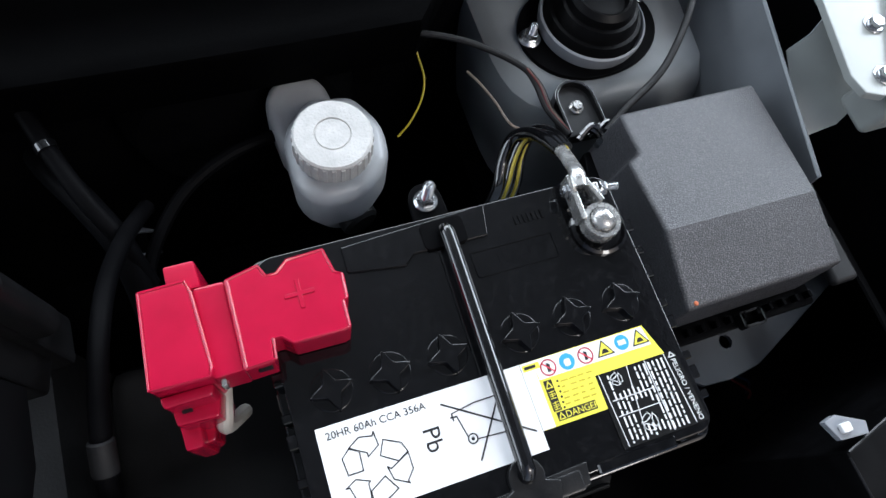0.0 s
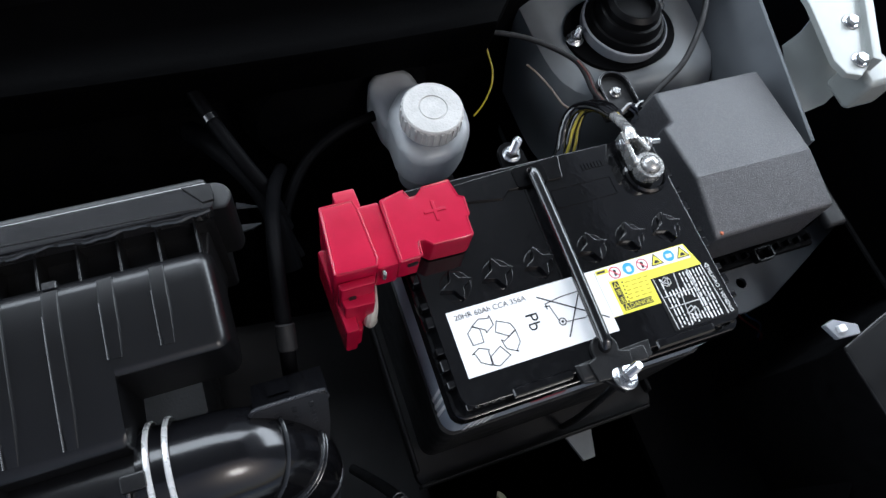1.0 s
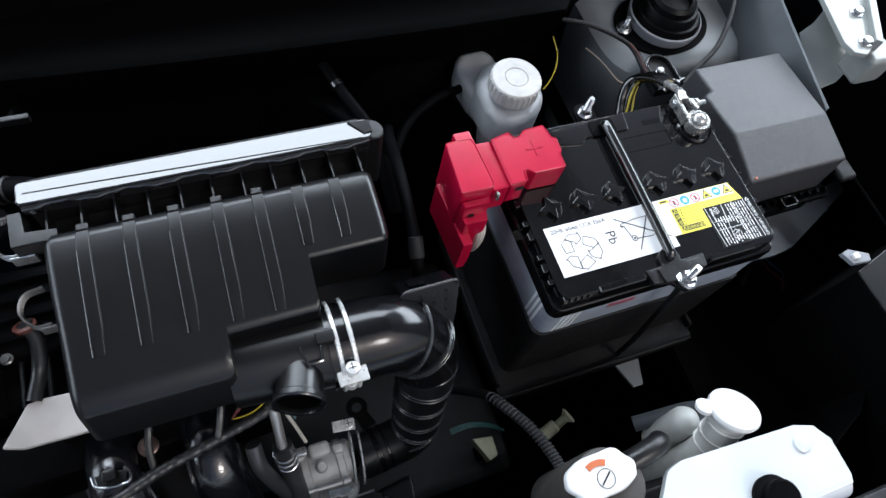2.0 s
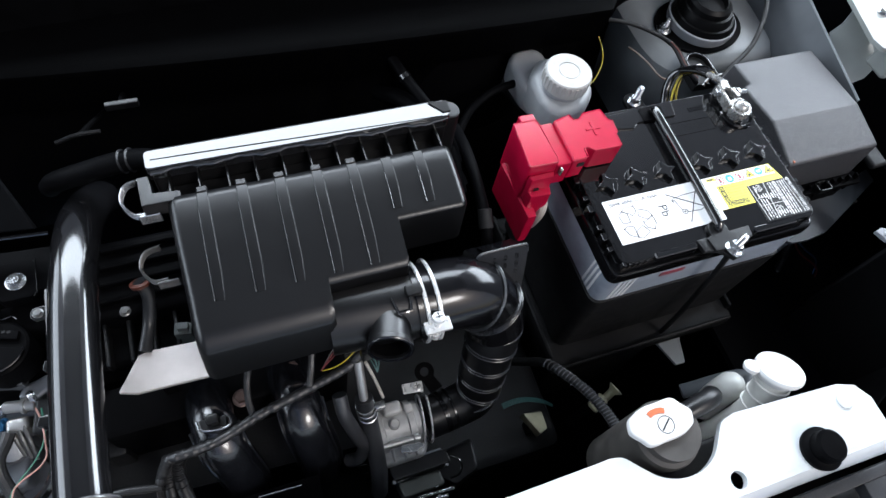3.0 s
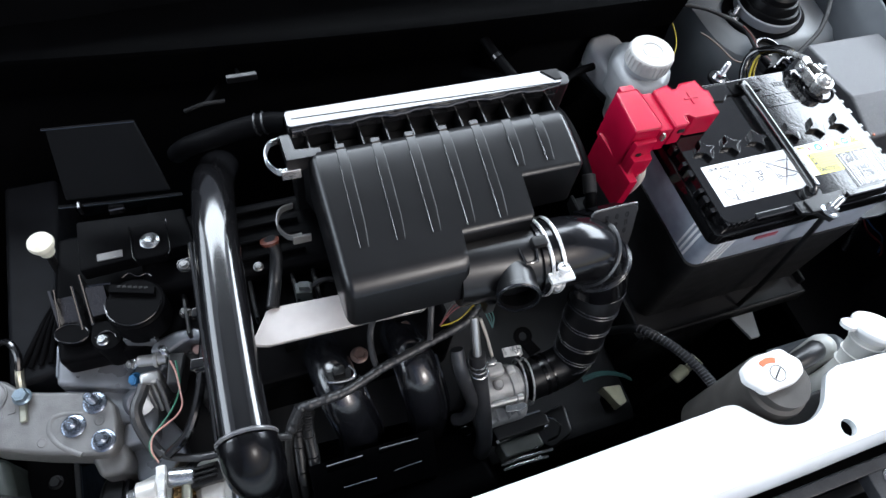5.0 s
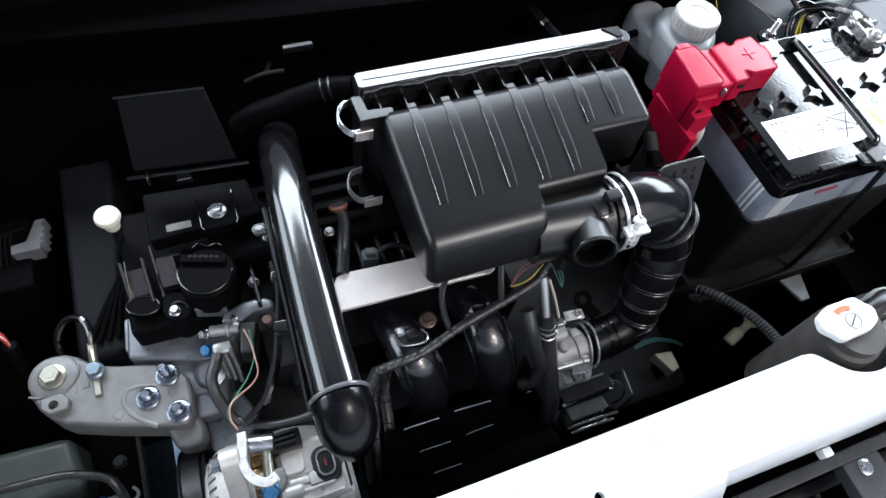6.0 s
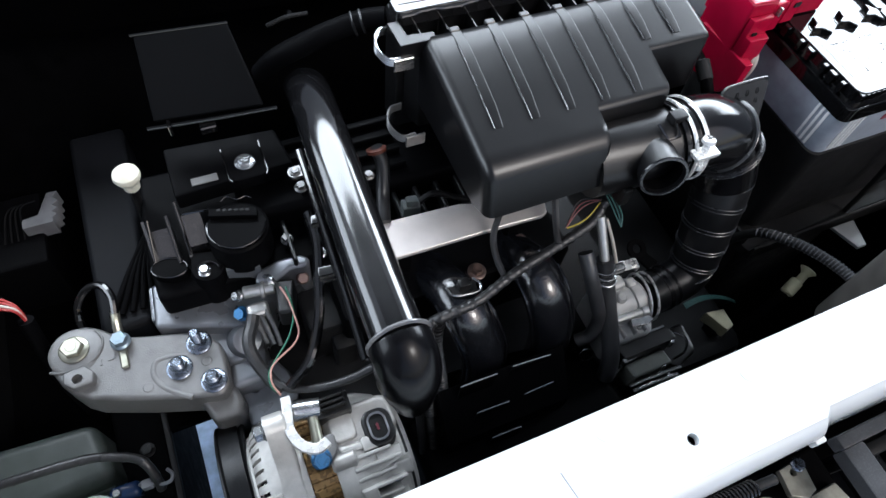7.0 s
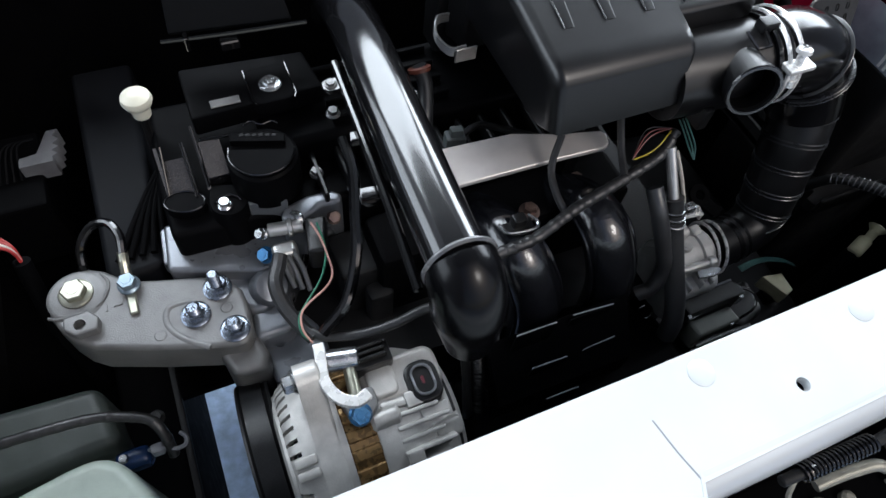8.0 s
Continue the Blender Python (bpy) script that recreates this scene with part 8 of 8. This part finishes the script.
part("arm", sweep(B(), [(-0.484, 0.238, 0.797), (-0.465, 0.241, 0.800), (-0.444, 0.242, 0.799)], 0.002, 8, 4), BLACK, gl2)
part("stay", sweep(B(), [(-0.425, 0.275, 0.793), (-0.425, 0.31, 0.77), (-0.425, 0.372, 0.70)], 0.0025, 8, 4), SHADE_BLACK, gl2)
part("stay", sweep(B(), [(-0.464, 0.242, 0.797), (-0.455, 0.27, 0.78), (-0.44, 0.372, 0.70)], 0.0025, 8, 4), SHADE_BLACK, gl2)
# brake booster, a dark drum on the firewall
bb = thing("brake_booster", (0.0, 0.36, 0.56), "black brake booster drum on the firewall", "brake booster")
part("drum", lathe(B(), [(0, 0.06), (0.03, 0.06), (0.09, 0.035), (0.105, 0.01), (0.105, -0.03)], (0.00, 0.36, 0.66), (0.0, 0.0, 0.66), 40), SHADE_BLACK, bb)
part("rim", sweep(B(), [(0.105 * math.cos(radians(a)), 0.352, 0.66 + 0.105 * math.sin(radians(a))) for a in range(20, 170, 10)], 0.002, 8, 2), BLACK, bb)
part("master_cylinder", cyl(B(), (0.03, 0.32, 0.69), (0.07, 0.20, 0.685), 0.016, None, 20, 0.003), DARK_METAL, bb, "dark master cylinder")

# bonnet latch ahead of the support panel
bl2 = thing("bonnet_latch", (-0.25, -0.28, 0.66), "steel bonnet latch with coil spring in front of the panel", "latch")
plated = mat("beige_plated_steel", (0.30, 0.29, 0.24), 0.4, metal=0.35, vary=0.25, scale=90)
pts = []
for k in range(14 * 18):
    a = k * math.tau / 14
    s_ = k / (14 * 18)
    pts.append(V(-0.331 + 0.052 * s_, -0.2670 - 0.002 * s_ + 0.0052 * math.cos(a), 0.748 + 0.005 * s_ + 0.0052 * math.sin(a)))
part("spring", sweep(B(), pts, 0.0011, 6, 1, raw=True), BLACK_GLOSS, bl2, "black coil spring")
part("spring_core", cyl(B(), (-0.345, -0.2665, 0.747), (-0.262, -0.2700, 0.754), 0.0036, None, 14, 0.001), BLACK_MATT, bl2)
part("hook", sweep(B(), [(-0.331, -0.267, 0.748), (-0.337, -0.270, 0.746), (-0.341, -0.275, 0.740), (-0.338, -0.279, 0.734)], 0.0016, 8, 5), plated, bl2)
part("latch_plate", prism(B(), [(-0.214, -0.268), (-0.190, -0.266), (-0.194, -0.292), (-0.204, -0.295), (-0.217, -0.288)], 0.684, 0.690, 0.001, holes=[circle(-0.204, -0.274, 0.003, 12)]), plated, bl2, "beige plated steel plate")
part("latch_plate", prism(B(), [(-0.224, -0.296), (-0.168, -0.294), (-0.158, -0.335), (-0.214, -0.335)], 0.672, 0.680, 0.0015), plated, bl2, "beige plated steel plate")
part("lever", sweep(B(), [(-0.292, -0.279, 0.698), (-0.272, -0.280, 0.703), (-0.252, -0.283, 0.708), (-0.243, -0.288, 0.706)], 0.0042, 12, 5), plated, bl2, "beige plated lever")
part("bolt", bolt(B(), (-0.197, -0.270, 0.690), 0.0045, 0.006, 1.3), BLUED_ZINC, bl2, "bluish bolt")
part("base", box(B(), (-0.34, -0.335, 0.60), (-0.16, -0.262, 0.672), 0.004), SHADE_BLACK, bl2)
for k in range(4):
    x_ = -0.325 + 0.022 * k
    part("rivet", lathe(B(), [(0.006, 0), (0.0055, 0.004), (0.003, 0.006), (0, 0.006)], (x_, -0.292 - 0.004 * (k % 2), 0.672), (x_, -0.292, 1), 14), plated, bl2)
gr = thing("grille", (0.0, -0.35, 0.55), "black slatted plastic grille ahead of the radiator support", "grille")
for k in range(9):
    x = -0.10 + k * 0.04
    part("slat", box(B(), (x, -0.40, 0.58), (x + 0.006, -0.285, 0.655), 0.001, 1), BLACK_MATT, gr)
part("rail", box(B(), (-0.14, -0.41, 0.57), (0.26, -0.28, 0.60), 0.004), BLACK_MATT, gr)
part("rail", box(B(), (-0.80, -0.41, 0.55), (-0.36, -0.28, 0.60), 0.004), BLACK_MATT, gr)
part("rail", box(B(), (-0.14, -0.290, 0.60), (0.26, -0.278, 0.690), 0.004), BLACK_MATT, gr)
# grey frame of the grille with cross bars and bolts
part("top_bar", box(B(), (-0.187, -0.2740, 0.724), (0.26, -0.2630, 0.738), 0.002), FRAME_GREY, gr, "dark grey plastic bar")
for x0, x1 in ((-0.187, -0.166), (-0.078, -0.036), (0.045, 0.085), (0.165, 0.205)):
    part("cross_bar", box(B(), (x0, -0.405, 0.720), (x1, -0.2735, 0.736), 0.002), FRAME_GREY, gr, "dark grey plastic bar")
    part("upright", box(B(), (x0 + 0.004, -0.400, 0.595), (x1 - 0.004, -0.390, 0.721), 0.001, 1), FRAME_GREY, gr)
for x in (-0.058, 0.066):
    part("bolt", bolt(B(), (x, -0.2820, 0.736), 0.0045, 0.004, 1.6), ZINC, gr, "zinc bolt")

# wiring leaving the fuse box
fw = thing("fuse_box_wiring", (0.33, 0.02, 0.58), "dark conduit with red and blue wires under the fuse box", "wiring")
part("conduit", sweep(B(), [(0.322, 0.034, 0.675), (0.3261, 0.024, 0.66), (0.3308, 0.0159, 0.65), (0.336, 0.006, 0.638), (0.345, -0.004, 0.60), (0.35, -0.01, 0.575)], 0.0045, 12, 20, radius=lambda q: 0.0045 + 0.0005 * (1 if (q * 30) % 1 > 0.5 else -1)), BLACK, fw, "black corrugated conduit")
part("wire", sweep(B(), [(0.3308, 0.0180, 0.655), (0.3382, 0.0042, 0.645), (0.3601, -0.0065, 0.620), (0.3891, -0.0267, 0.600), (0.40, -0.035, 0.575)], 0.0013, 8, 6), DARK_RED_WIRE, fw)
part("wire", sweep(B(), [(0.3330, 0.0190, 0.655), (0.3393, 0.0067, 0.648), (0.3607, -0.0072, 0.630), (0.3861, -0.0193, 0.610), (0.40, -0.03, 0.575)], 0.0011, 8, 6), BLUE_WIRE, fw)
# pale tabs low on the firewall
tabs = thing("floor_bracket", (-0.12, 0.29, 0.50), "small pale painted bracket low by the firewall", "bracket")
part("tab", prism(B(), [(-0.1310, 0.3122), (-0.1321, 0.3047), (-0.1076, 0.3012)], 0.546, 0.550), PAINT_THIN, tabs)
part("tab", prism(B(), [(-0.1405, 0.2830), (-0.1389, 0.2726), (-0.1180, 0.2750), (-0.1082, 0.2787)], 0.546, 0.550), PAINT_THIN, tabs)
part("stem", box(B(), (-0.1400, 0.2740, 0.312), (-0.1200, 0.3120, 0.5465)), SHADE_BLACK, tabs)
